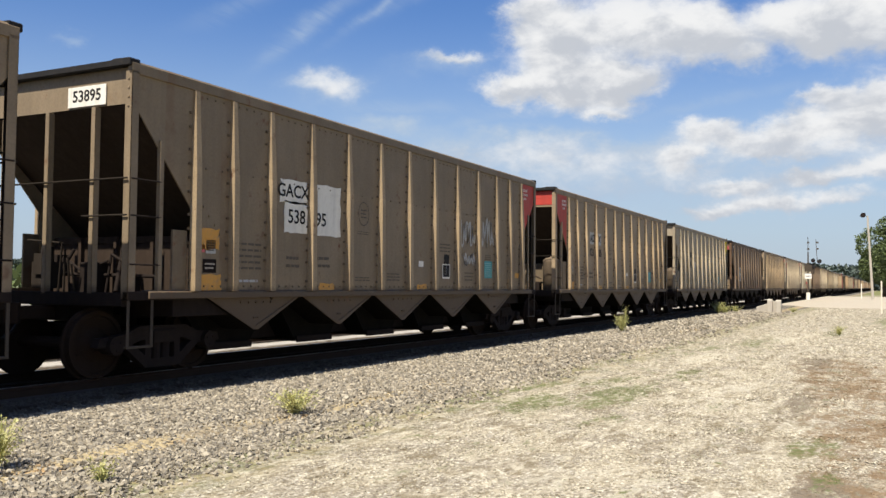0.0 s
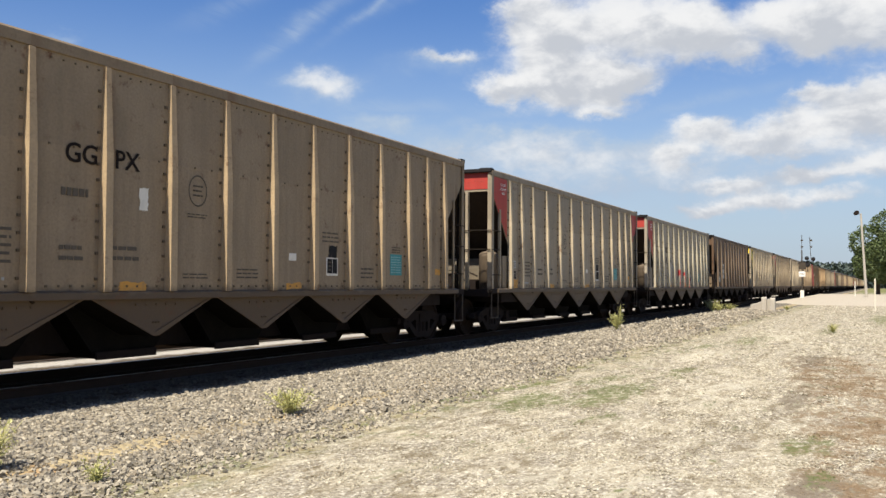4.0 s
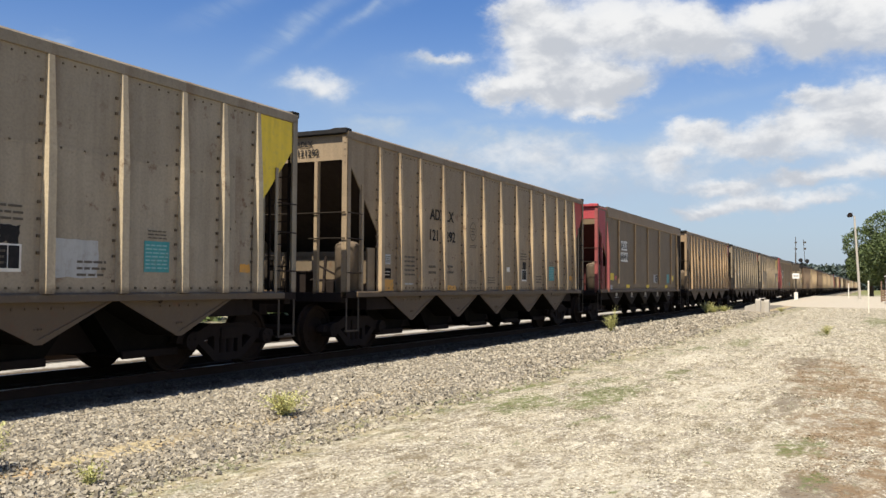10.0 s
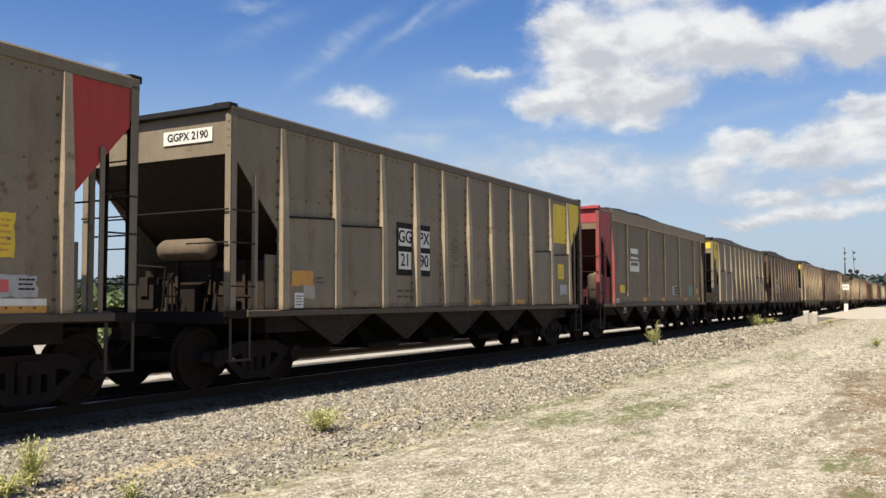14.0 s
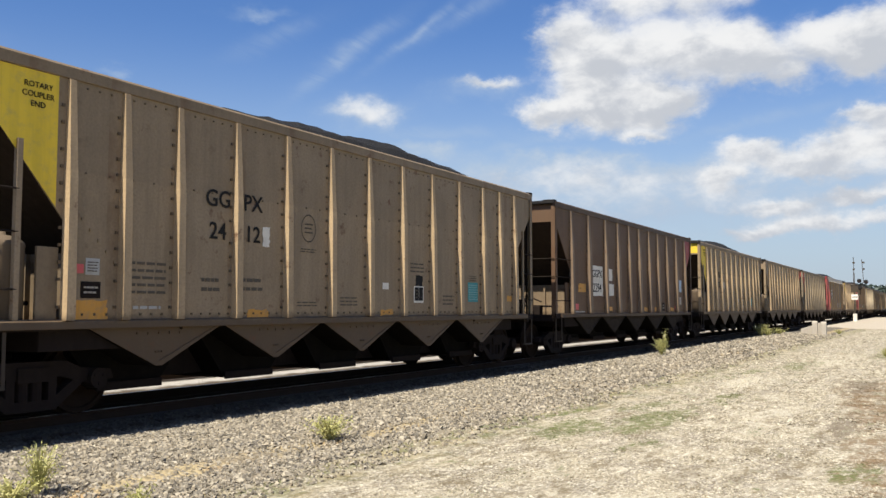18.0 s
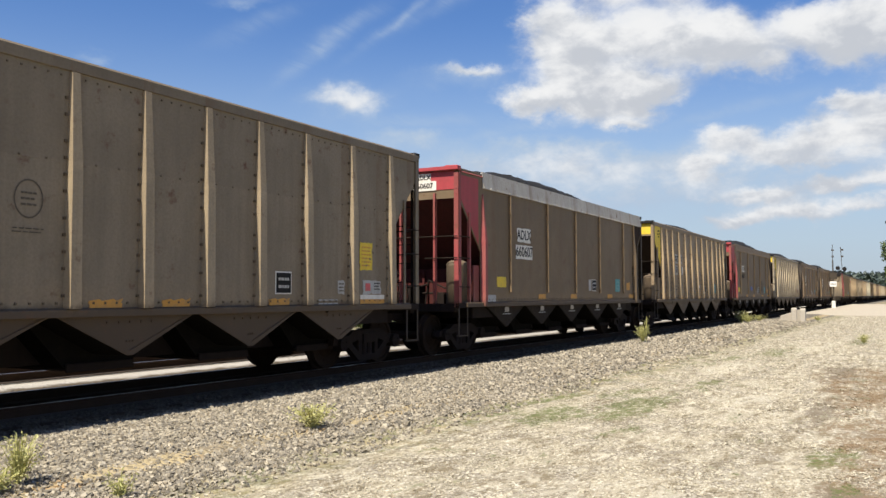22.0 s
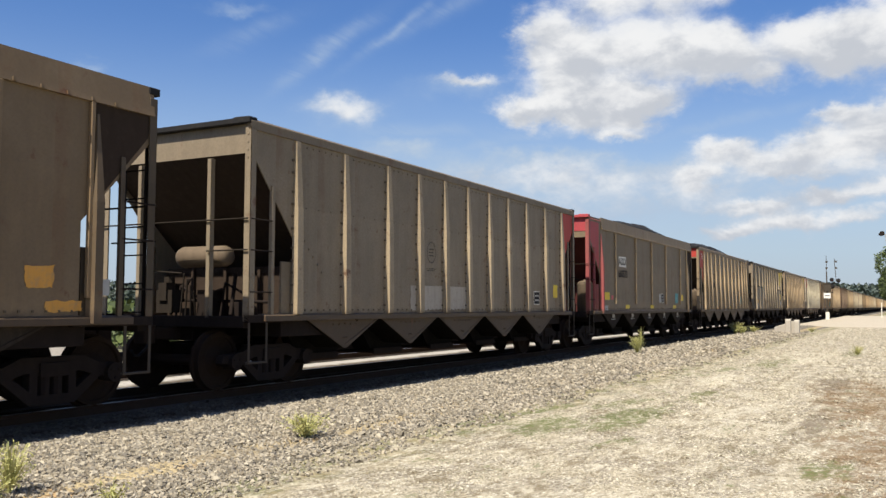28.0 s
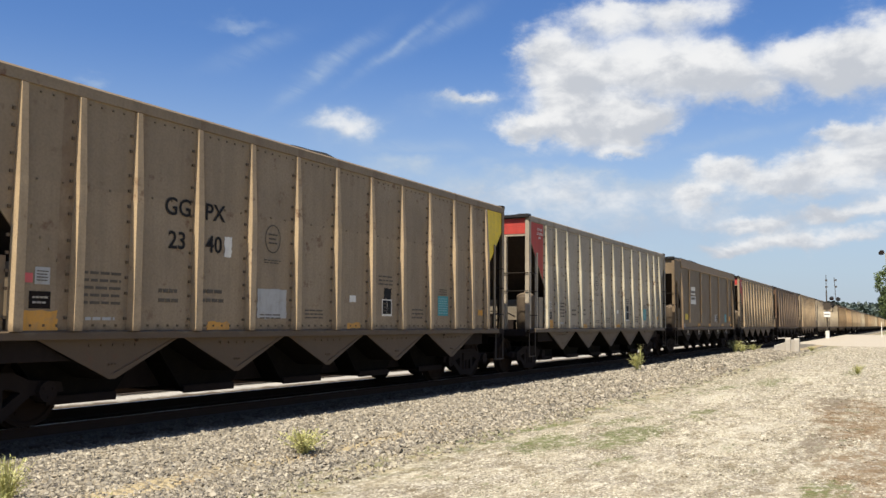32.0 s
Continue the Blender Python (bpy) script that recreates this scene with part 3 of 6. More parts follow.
leaf("tree_leaf", (0.040, 0.060, 0.016), (0.092, 0.122, 0.032))
leaf("far_leaf", (0.034, 0.050, 0.040), (0.050, 0.068, 0.052))
leaf("weed_leaf", (0.25, 0.26, 0.07), (0.50, 0.46, 0.19))
leaf("grass_blade", (0.12, 0.15, 0.04), (0.32, 0.30, 0.12))


def signal_lens(n, b):
    b.inputs["Base Color"].default_value = (0.15, 0.01, 0.01, 1)
    b.inputs["Roughness"].default_value = 0.15


material("signal_lens", signal_lens)

# ---- mesh tools ----


def box(bm, x0, x1, y0, y1, z0, z1):
    v = [bm.verts.new((x, y, z)) for x in (x0, x1) for y in (y0, y1) for z in (z0, z1)]
    for f in ((0, 1, 3, 2), (4, 6, 7, 5), (0, 4, 5, 1), (2, 3, 7, 6), (0, 2, 6, 4), (1, 5, 7, 3)):
        bm.faces.new([v[i] for i in f])
    return v


def prism(bm, outline, a, c, axis="y"):
    """A closed outline pushed from a to c along an axis. Outline pairs are (x, z) for y, (y, z) for x, (x, y) for z."""
    def at(p, q):
        return {"y": (p[0], q, p[1]), "x": (q, p[0], p[1]), "z": (p[0], p[1], q)}[axis]
    lo = [bm.verts.new(at(p, a)) for p in outline]
    hi = [bm.verts.new(at(p, c)) for p in outline]
    bm.faces.new(lo)
    bm.faces.new(hi[::-1])
    k = len(outline)
    for i in range(k):
        bm.faces.new((lo[i], hi[i], hi[(i + 1) % k], lo[(i + 1) % k]))


def rod(bm, p, q, r, k=8, r2=None):
    p, q = Vector(p), Vector(q)
    m = (q - p).to_track_quat("Z", "Y").to_matrix()
    ends = []
    for c, rad in ((p, r), (q, r if r2 is None else r2)):
        ends.append([bm.verts.new(c + m @ Vector((math.cos(a) * rad, math.sin(a) * rad, 0))) for a in [2 * math.pi * i / k for i in range(k)]])
    bm.faces.new(ends[0][::-1])
    bm.faces.new(ends[1])
    for i in range(k):
        bm.faces.new((ends[0][i], ends[0][(i + 1) % k], ends[1][(i + 1) % k], ends[1][i]))


def lathe_y(bm, profile, k=24):
    """Turns (radius, y) pairs about the y axis."""
    rings = [[bm.verts.new((math.cos(2 * math.pi * i / k) * r, y, math.sin(2 * math.pi * i / k) * r)) for i in range(k)] for r, y in profile]
    for a, c in zip(rings, rings[1:]):
        for i in range(k):
            bm.faces.new((a[i], a[(i + 1) % k], c[(i + 1) % k], c[i]))
    bm.faces.new(rings[0][::-1])
    bm.faces.new(rings[-1])


def finish(bm, mat, bevel=0.0, smooth=False):
    if bevel:
        bmesh.ops.bevel(bm, geom=bm.edges[:], offset=bevel, segments=1, affect="EDGES", clamp_overlap=True)
    bmesh.ops.recalc_face_normals(bm, faces=bm.faces[:])
    me = bpy.data.meshes.new("mesh")
    bm.to_mesh(me)
    bm.free()
    me.materials.append(MATS[mat])
    if smooth:
        for f in me.polygons:
            f.use_smooth = True
    return me


def part(name, me, parent, label="", at=None, color=None):
    ob = new(name, me)
    ob.parent = parent
    if at is not None:
        ob.matrix_basis = at
    if color is not None:
        ob.color = (*color, 1)
    return tagged(ob, label)


CACHE = {}


def cached(key, build):
    if key not in CACHE:
        CACHE[key] = build()
    return CACHE[key]

# ---- ground ----


def height(x, y):
    """The lot is nearly level, with shallow ruts."""
    near = max(0.0, 1 - abs(x - 12) / 40) * max(0.0, 1 - abs(y - 1) / 9)
    return near * (0.05 * noise.noise((x * 0.35, y * 0.6, 0.0)) + 0.02 * noise.noise((x * 1.3, y * 1.7, 3.0)))


def build_ground():
    xs = [-4000, -1200, -300, -80, -30] + [-12 + 0.6 * i for i in range(90)] + [45, 52, 60, 75, 100, 150, 220, 350, 600, 1200, 4500]
    ys = [-4000, -1000, -200, -60, -25, -15] + [-10 + 0.5 * i for i in range(34)] + [7.5, 9, 12, 16, 25, 60, 200, 1000, 4000]
    verts = [(x, y, height(x, y) if -12 < x < 45 and -10 < y < 6.6 else 0.0) for x in xs for y in ys]
    k = len(ys)
    faces = [(i * k + j, (i + 1) * k + j, (i + 1) * k + j + 1, i * k + j + 1) for i in range(len(xs) - 1) for j in range(k - 1)]
    me = bpy.data.meshes.new("ground")
    me.from_pydata(verts, [], faces)
    me.materials.append(MATS["lot"])
    for f in me.polygons:
        f.use_smooth = True
    tagged(new("ground", me), "pale crushed limestone lot with brown earth and thin moss", "ground", kind="structure")


build_ground()

BALLAST = [(5.55, -0.03), (5.95, 0.02), (6.6, 0.04), (7.4, 0.08), (8.2, 0.08), (8.85, 0.085), (9.1, 0.10), (11.6, 0.10), (12.0, 0.135), (12.7, 0.12), (13.2, 0.142), (16.0, 0.142), (16.8, 0.06), (17.6, -0.03)]


def ballast_z(y):
    return float(np.interp(y, [p[0] for p in BALLAST], [p[1] for p in BALLAST]))


def build_ballast():
    bm = bmesh.new()
    xs = [-700, -200, -60, -20] + [-8 + 0.5 * i for i in range(90)] + [45, 70, 120, 300, 900, 1600]
    ys = sorted({round(y, 2) for y in np.linspace(5.55, 17.6, 42)} | {p[0] for p in BALLAST})
    rows = []
    for x in xs:
        wob = 0.16 * noise.noise((x * 0.45, 0, 0)) + 0.07 * noise.noise((x * 1.9, 4, 0)) if -8 < x < 45 else 0.0
        rows.append([bm.verts.new((x, y - wob * max(0.0, 1 - (y - 5.5) / 2.0), ballast_z(y) + (0.025 * noise.noise((x * 1.1, y * 1.6, 1)) if 5.9 < y < 8.6 and -8 < x < 45 else 0))) for y in ys])
    for a, c in zip(rows, rows[1:]):
        for i in range(len(ys) - 1):
            bm.faces.new((a[i], c[i], c[i + 1], a[i + 1]))
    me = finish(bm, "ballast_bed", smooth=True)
    tagged(new("track_bed", me), "raised bed of grey crushed stone ballast under the track", "track bed", kind="structure")


build_ballast()

# rough stones: one mesh of many small pieces each

def stone_field(name, label, points, sizes, mat, seed, flat=0.85):
    """One mesh of many angular stones at (x, y, z) with radii; every stone is a broken, squashed, turned block of eight corners."""
    rng = np.random.default_rng(seed)
    base = np.array([(sx, sy, sz) for sx in (-1, 1) for sy in (-1, 1) for sz in (-1, 1)]) * 0.62
    quads = [(0, 1, 3, 2), (4, 6, 7, 5), (0, 4, 5, 1), (2, 3, 7, 6), (0, 2, 6, 4), (1, 5, 7, 3)]
    tri = np.array([t for q in quads for t in ((q[0], q[1], q[2]), (q[0], q[2], q[3]))])
    k = len(points)
    v = (base[None] + rng.uniform(-0.34, 0.34, (k, 8, 3))) * rng.uniform(0.6, 1.25, (k, 1, 3))
    q = rng.normal(size=(k, 4))
    q /= np.linalg.norm(q, axis=1)[:, None]
    w, x, y, z = q.T
    rot = np.array([[1 - 2 * (y * y + z * z), 2 * (x * y - z * w), 2 * (x * z + y * w)], [2 * (x * y + z * w), 1 - 2 * (x * x + z * z), 2 * (y * z - x * w)],
                    [2 * (x * z - y * w), 2 * (y * z + x * w), 1 - 2 * (x * x + y * y)]]).transpose(2, 0, 1)
    v = np.einsum("kij,kvj->kvi", rot, v) * np.asarray(sizes)[:, None, None]
    v[:, :, 2] *= flat
    v += np.asarray(points)[:, None, :]
    faces = (tri[None] + (np.arange(k) * 8)[:, None, None]).reshape(-1)
    me = bpy.data.meshes.new(name)
    me.vertices.add(k * 8)
    me.vertices.foreach_set("co", v.reshape(-1))
    me.loops.add(len(faces))
    me.loops.foreach_set("vertex_index", faces.astype(np.int32))
    me.polygons.add(len(faces) // 3)
    me.polygons.foreach_set("loop_start", np.arange(0, len(faces), 3, dtype=np.int32))
    me.update(calc_edges=True)
    me.shade_flat()
    me.materials.append(MATS[mat])
    return tagged(new(name, me), label, "stones", kind="stuff")


def build_stones():
    rng = np.random.default_rng(5)
    # ballast shoulder: dense near, thinner with distance
    pts, size = [], []
    for x0, x1, count, r0, r1 in ((4, 9, 64000, 0.011, 0.027), (9, 16, 49000, 0.014, 0.032), (16, 30, 24000, 0.021, 0.042), (30, 60, 11000, 0.032, 0.062)):
        xs = rng.uniform(x0, x1, count)
        ys = 5.1 + 4.42 * rng.uniform(0, 1, count) ** 0.85
        grass = np.array([noise.noise((p * 0.8, q * 1.3, 11.0)) for p, q in zip(xs, ys)])
        yw = ys + 0.35 * grass + 0.12 * rng.uniform(-1, 1, count)
        luck = rng.uniform(0, 1, count)
        keep = (yw > 6.72) | ((yw > 5.66) & (yw < 6.22) & (luck < 0.8)) | (luck < 0.16) | ((yw > 6.2) & (luck < np.clip((xs - 9) / 9, 0.05, 0.8)))
        xs, ys = xs[keep], ys[keep]
        r = rng.uniform(r0, r1, len(xs)) * rng.choice([0.7, 1.0, 1.0, 1.3], len(xs))
        zs = 0.05 * np.clip((ys - 8.9) / 0.3, 0, 1) + np.maximum(np.interp(ys, [p[0] for p in BALLAST], [p[1] for p in BALLAST]), 0.0) + r * rng.uniform(-0.1, 0.6, len(xs))
        pts.append(np.stack([xs, ys, zs], 1))
        size.append(r)
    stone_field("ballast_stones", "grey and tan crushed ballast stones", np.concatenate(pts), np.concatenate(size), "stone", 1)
    pts, size = [], []
    for x0, x1, ya, yb, count, r0, r1 in ((4.5, 9, -0.8, 6.2, 36000, 0.005, 0.017), (9, 13, -1, 6.2, 24000, 0.007, 0.020), (13, 20, -2, 6.2, 24000, 0.010, 0.026), (20, 36, -3, 6.2, 20000, 0.015, 0.038), (36, 76, -8, 6.0, 14000, 0.022, 0.055)):
        xs, ys = rng.uniform(x0, x1, count), rng.uniform(ya, yb, count)
        clump = np.array([noise.noise((p * 0.9, q * 1.2, 7.0)) + 0.6 * noise.noise((p * 2.9, q * 3.6, 2.0)) for p, q in zip(xs, ys)])
        keep = (clump > rng.uniform(-0.9, 0.5, count)) & (rng.uniform(0, 1, count) > 0.75 * np.clip((ys + 0.5 * clump - 4.5) / 0.5, 0, 1))
        xs, ys = xs[keep], ys[keep]
        r = r0 + (r1 - r0) * rng.uniform(0, 1, len(xs)) ** 1.8
        zs = np.array([height(p, q) for p, q in zip(xs, ys)]) + r * 0.15
        pts.append(np.stack([xs, ys, zs], 1))
        size.append(r)
    stone_field("loose_gravel", "loose pale limestone gravel scattered on the lot", np.concatenate(pts), np.concatenate(size), "lot_stone", 2, 0.6)


build_stones()

# ---- track ----


def rail_mesh(x0, x1):
    bm = bmesh.new()
    h = RAIL_Z
    half = [(0.07, -0.17), (0.07, -0.155), (0.012, -0.13), (0.010, -0.045), (0.034, -0.036), (0.036, -0.010), (0.028, 0.0)]
    outline = [(y, h + z) for y, z in half] + [(-y, h + z) for y, z in half[::-1]]
    prism(bm, outline, x0, x1, "x")
    return finish(bm, "rail_steel")


def build_track():
    track = tagged(new("railway_track"), "railway track with rusty steel rails on wooden ties", "track", kind="structure")
    for side in (-1, 1):
        part("rail", rail_mesh(-700, 1500), track, at=pose(0, TRACK_Y + side * 0.754, 0))
    bm = bmesh.new()
    box(bm, -0.115, 0.115, -1.3, 1.3, 0.0, 0.175)
    tie = finish(bm, "wood_tie", 0.012)
    count = 230
    for i in range(count):
        jig = 0.02 * noise.noise((i * 3.1, 0, 0))
        part("tie", tie, track, at=pose(-12 + 0.5 * i + jig, TRACK_Y + jig, -0.012, 0, 0, 30 * jig))
    bm = bmesh.new()
    for i in list(range(-1370, 0)) + list(range(count, 900)):
        x = -12 + 0.5 * i
        box(bm, x - 0.115, x + 0.115, TRACK_Y - 1.3, TRACK_Y + 1.3, 0.0, 0.163)
    tagged(part("far_ties", finish(bm, "wood_tie"), track), kind="stuff")
    second = tagged(new("railway_track"), "second empty track beyond the train", "track", kind="structure")
    for side in (-1, 1):
        part("rail", rail_mesh(-700, 1500), second, at=pose(0, TRACK_Y + 4.3 + side * 0.754, 0))
    bm = bmesh.new()
    for i in range(700):
        x = -40 + 0.5 * i
        box(bm, x - 0.115, x + 0.115, TRACK_Y + 3.0, TRACK_Y + 5.6, 0.0, 0.139)
    tagged(part("far_ties", finish(bm, "wood_tie"), second), kind="stuff")


build_track()

# ---- hopper cars: x from the leading end, y across, z over the rail ----
RIBS = {
    "r13": [1.20, 2.00, 2.89, 4.00, 5.13, 6.26, 7.38, 8.50, 9.62, 10.75, 11.85, 12.70, 13.50],
    "r11": [1.16, 2.55, 4.00, 5.20, 6.33, 7.45, 8.58, 9.70, 10.88, 12.20, 13.48],
    "thin": [2.78, 5.27, 7.50, 9.72, 12.25, 13.50],
}
RIBS["p11"] = RIBS["r11"]
RIBS["b11"] = RIBS["r11"]
SHEET = -1.575        # outer face of the side sheet
RIB_TOP, RIB_FULL = TOP - 0.17, TOP - 1.0


def rib_mesh(wide=1.0):
    bm = bmesh.new()
    levels = [(SILL + 0.10, 0.110, 0.072), (SILL + 0.16, 0.114, 0.072), (TOP - 1.35, 0.100, 0.066), (TOP - 0.75, 0.070, 0.056), (RIB_TOP, 0.040, 0.048)]
    rings = []
    for z, dep, w in levels:
        w *= wide
        rings.append([bm.verts.new(p) for p in ((-w, SHEET, z), (-w * 0.84, SHEET - dep, z), (w * 0.84, SHEET - dep, z), (w, SHEET, z))])
    for a, c in zip(rings, rings[1:]):
        for i in range(3):
            bm.faces.new((a[i], a[i + 1], c[i + 1], c[i]))
    bm.faces.new(rings[0][::-1])
    bm.faces.new(rings[-1])
    me = finish(bm, "car_paint")
    return me


def thin_rib_mesh():
    bm = bmesh.new()
    box(bm, -0.028, 0.028, SHEET - 0.06, SHEET, SILL + 0.33, TOP - 0.37)
    return finish(bm, "car_paint", 0.006)


def broad_rib_mesh():
    bm = bmesh.new()
    levels = [(SILL + 0.02, 0.11, 0.10), (TOP - 1.6, 0.11, 0.10), (TOP - 0.5, 0.02, 0.03)]
    rings = [[bm.verts.new(p) for p in ((-w, SHEET, z), (-w * 0.6, SHEET - dep, z), (w * 0.6, SHEET - dep, z), (w, SHEET, z))] for z, dep, w in levels]
    for a, c in zip(rings, rings[1:]):
        for i in range(3):
            bm.faces.new((a[i], a[i + 1], c[i + 1], c[i]))
    bm.faces.new(rings[0][::-1])
    bm.faces.new(rings[-1])
    return finish(bm, "car_paint")


LIP = {"r13": 0.53, "r11": 0.50, "b11": 0.53, "p11": 0.69, "thin": 0.67}      # height of the upright lip over the slope sheet
POSTS = {"r13": (-0.9, 0.0, 0.9), "b11": (), "r11": (-0.76, 0.76), "p11": (), "thin": (-0.98, -0.1, 0.9)}      # posts across an end
CUT = 1.15            # where the side sheet reaches down to the sill


def hull_mesh(kind):
    bm = bmesh.new()
    top = TOP - 0.02
    x0, x1 = 0.06, LEN - 0.06
    low, drop = SILL + 0.08, LIP[kind]
    side = [(x0, top), (x1, top), (x1, top - drop), (LEN - CUT, TOP - 1.85), (LEN - CUT, low), (CUT, low), (CUT, TOP - 1.85), (x0, top - drop)]
    for s in (-1, 1):
        prism(bm, side, s * (-SHEET), s * (-SHEET - 0.02), "y")
    # upright lips at the ends
    for a, d in ((x0, 1), (x1, -1)):
        xa, xb = sorted((a, a + 0.02 * d))
        box(bm, xa, xb, SHEET + 0.021, -SHEET - 0.021, top - drop, top)
    # seam of the upper sheet
    for s in (-1, 1):
        if kind != "thin":
            box(bm, 1.2, LEN - 1.2, *sorted((s * -SHEET, s * (-SHEET + 0.003))), TOP - 1.275, TOP - 1.235)
    if kind != "thin":
        for i in range(6):
            for x in (1.28 + 0.12 * i, LEN - 1.28 - 0.12 * i):
                z = 2.52 - 0.125 * i
                box(bm, x - 0.018, x + 0.018, SHEET - 0.016, SHEET, z - 0.018, z + 0.018)
    return finish(bm, "car_paint")


def rivets_mesh(kind):
    """Dark rivet heads under the top chord, over the sill and beside the ribs."""
    bm = bmesh.new()
    y0, y1 = SHEET - 0.014, SHEET - 0.001
    for i in range(70):
        x = 1.25 + i * (LEN - 2.5) / 69
        if kind != "thin" and min(abs(x - r) for r in RIBS[kind]) > 0.12:
            box(bm, x - 0.010, x + 0.010, y0, y1, TOP - 0.242, TOP - 0.222)
        if kind != "thin" and i % 2 and min(abs(x - r) for r in RIBS[kind]) > 0.12:
            box(bm, x - 0.011, x + 0.011, y0, y1, TOP - 1.264, TOP - 1.243)
        if min(abs(x - r) for r in RIBS[kind]) > 0.12:
            box(bm, x - 0.014, x + 0.014, y0, y1, SILL + 0.155, SILL + 0.183)
    if kind != "thin":
        for r in RIBS[kind]:
            for i in range(11):
                z = SILL + 0.24 + i * 0.23 + 0.03 * ((i * 7) % 4)
                box(bm, r - 0.128, r - 0.092, y0 - 0.012, y1, z, z + 0.036)
    return finish(bm, "rivet_rust")


def slope_sheet_mesh(mat, kind):
    bm = bmesh.new()
    drop = LIP[kind]
    top, low, a = TOP - 0.02, SILL + 0.08, 0.06
    prism(bm, [(a, top - drop - 0.002), (a + 0.03, top - drop - 0.002), (a + 3.0, low - 0.1), (a + 2.97, low - 0.12)], SHEET + 0.023, -SHEET - 0.023, "y")
    return finish(bm, mat)


def lower_sheet_mesh(x0, x1, z1):
    """A doubling plate on the lower half of a bay."""
    bm = bmesh.new()
    prism(bm, [(x0, SILL + 0.12), (x1, SILL + 0.12), (x1, z1 + 0.03), (x0, z1 - 0.03)], SHEET - 0.07, SHEET, "y")
    return finish(bm, "car_paint", 0.006)


def panel_ledge_mesh(x0, x1, z1):
    """Dark strip along the top of a doubling plate, added to draw its dark upper line."""
    bm = bmesh.new()
    prism(bm, [(x0, z1 - 0.035), (x1, z1 + 0.025), (x1, z1 + 0.055), (x0, z1 - 0.005)], SHEET - 0.088, SHEET - 0.001, "y")
    return finish(bm, "grimy_steel")


def front_chord_mesh():
    """Lower top chord over the leading end of the smooth-sided cars."""
    bm = bmesh.new()
    for s in (-1, 1):
        prism(bm, [(s * 1.47, TOP), (s * 1.52, TOP), (s * 1.60, TOP - 0.10), (s * 1.53, TOP - 0.12)], 0.14, 1.24, "x")
    return finish(bm, "car_paint")


def chord_mesh(kind):
    bm = bmesh.new()
    deep = 0.42 if kind == "thin" else 0.16
    for s in (-1, 1):
        if kind == "thin":
            outline = [(s * 1.50, TOP - 0.01), (s * 1.580, TOP + 0.03), (s * 1.612, TOP - 0.30), (s * 1.62, TOP - 0.36), (s * 1.56, TOP - 0.36)]
            prism(bm, outline, 1.25, LEN - 0.06, "x")
        else:
            outline = [(s * 1.49, TOP - 0.01), (s * 1.58, TOP), (s * 1.605, TOP - 0.03), (s * 1.605, TOP - deep), (s * 1.56, TOP - deep - 0.01)]
            prism(bm, outline, 0.0, LEN, "x")
    if kind == "thin":
        for i in range(36):
            x = 1.3 + i * (LEN - 2.0) / 35
            box(bm, x - 0.02, x + 0.02, -1.634, -1.60, TOP - 0.352, TOP - 0.312)
    return finish(bm, "car_paint")


def end_chord_mesh(mat="black_paint"):
    bm = bmesh.new()
    prism(bm, [(-1.60, TOP - 0.07), (-1.60, TOP + 0.03), (-1.30, TOP + 0.04), (-1.25, TOP + 0.005), (1.25, TOP + 0.005), (1.30, TOP + 0.04), (1.60, TOP + 0.03), (1.60, TOP - 0.07)], -0.05, 0.14, "x")
    return finish(bm, mat, 0.012)


def sill_mesh():
    bm = bmesh.new()
    prism(bm, [(-1.64, SILL), (-1.64, SILL + 0.09), (-1.57, SILL + 0.115), (-1.48, SILL + 0.115), (-1.48, SILL)], 0.35, LEN - 0.35, "x")
    return finish(bm, "car_paint", 0.006)


def platform_mesh():
    bm = bmesh.new()
    box(bm, 0.0, 0.16, -1.5, 1.5, SILL - 0.10, SILL + 0.08)
    box(bm, 0.0, CUT + 0.1, -1.61, -1.51, SILL - 0.02, SILL + 0.10)
    box(bm, 0.0, CUT + 0.1, 1.51, 1.61, SILL - 0.02, SILL + 0.10)
    box(bm, 0.16, 2.4, -0.32, 0.32, SILL - 0.32, SILL + 0.06)
    box(bm, 0.15, 2.2, -1.515, 1.515, SILL + 0.03, SILL + 0.05)
    return finish(bm, "dark_iron", 0.008)


def body_bolster_mesh():
    """Deep cross member over the truck."""
    bm = bmesh.new()
    box(bm, 0.95, 2.3, -1.46, 1.46, SILL - 0.26, SILL + 0.02)
    return finish(bm, "dark_iron", 0.008)


def bulkhead_mesh(s):
    """Side shield under the slope sheet."""
    bm = bmesh.new()
    box(bm, CUT - 0.32, CUT - 0.04, *sorted((s * 1.51, s * 1.55)), SILL + 0.11, SILL + 0.95)
    return finish(bm, "car_paint", 0.006)


def end_sheet_mesh(mat):
    """Upright sheet across the car under the slope sheet, stiffened by three angles."""
    bm = bmesh.new()
    box(bm, CUT + 0.15, CUT + 0.19, -1.4, 1.4, SILL + 0.06, SILL + 0.9)
    box(bm, CUT + 0.13, CUT + 0.15, -1.4, 1.4, SILL + 0.80, SILL + 0.88)
    for y in (-0.75, 0.0, 0.75):
        box(bm, CUT + 0.08, CUT + 0.15, y - 0.03, y + 0.03, SILL + 0.06, SILL + 0.9)
    return finish(bm, mat)


def end_post_mesh(z1, w=0.09):
    bm = bmesh.new()
    box(bm, 0.0, 0.012, -w / 2, w / 2, SILL + 0.05, z1)
    box(bm, 0.0, 0.09, -w / 2, -w / 2 + 0.012, SILL + 0.05, z1)
    return finish(bm, "car_paint", 0.003)


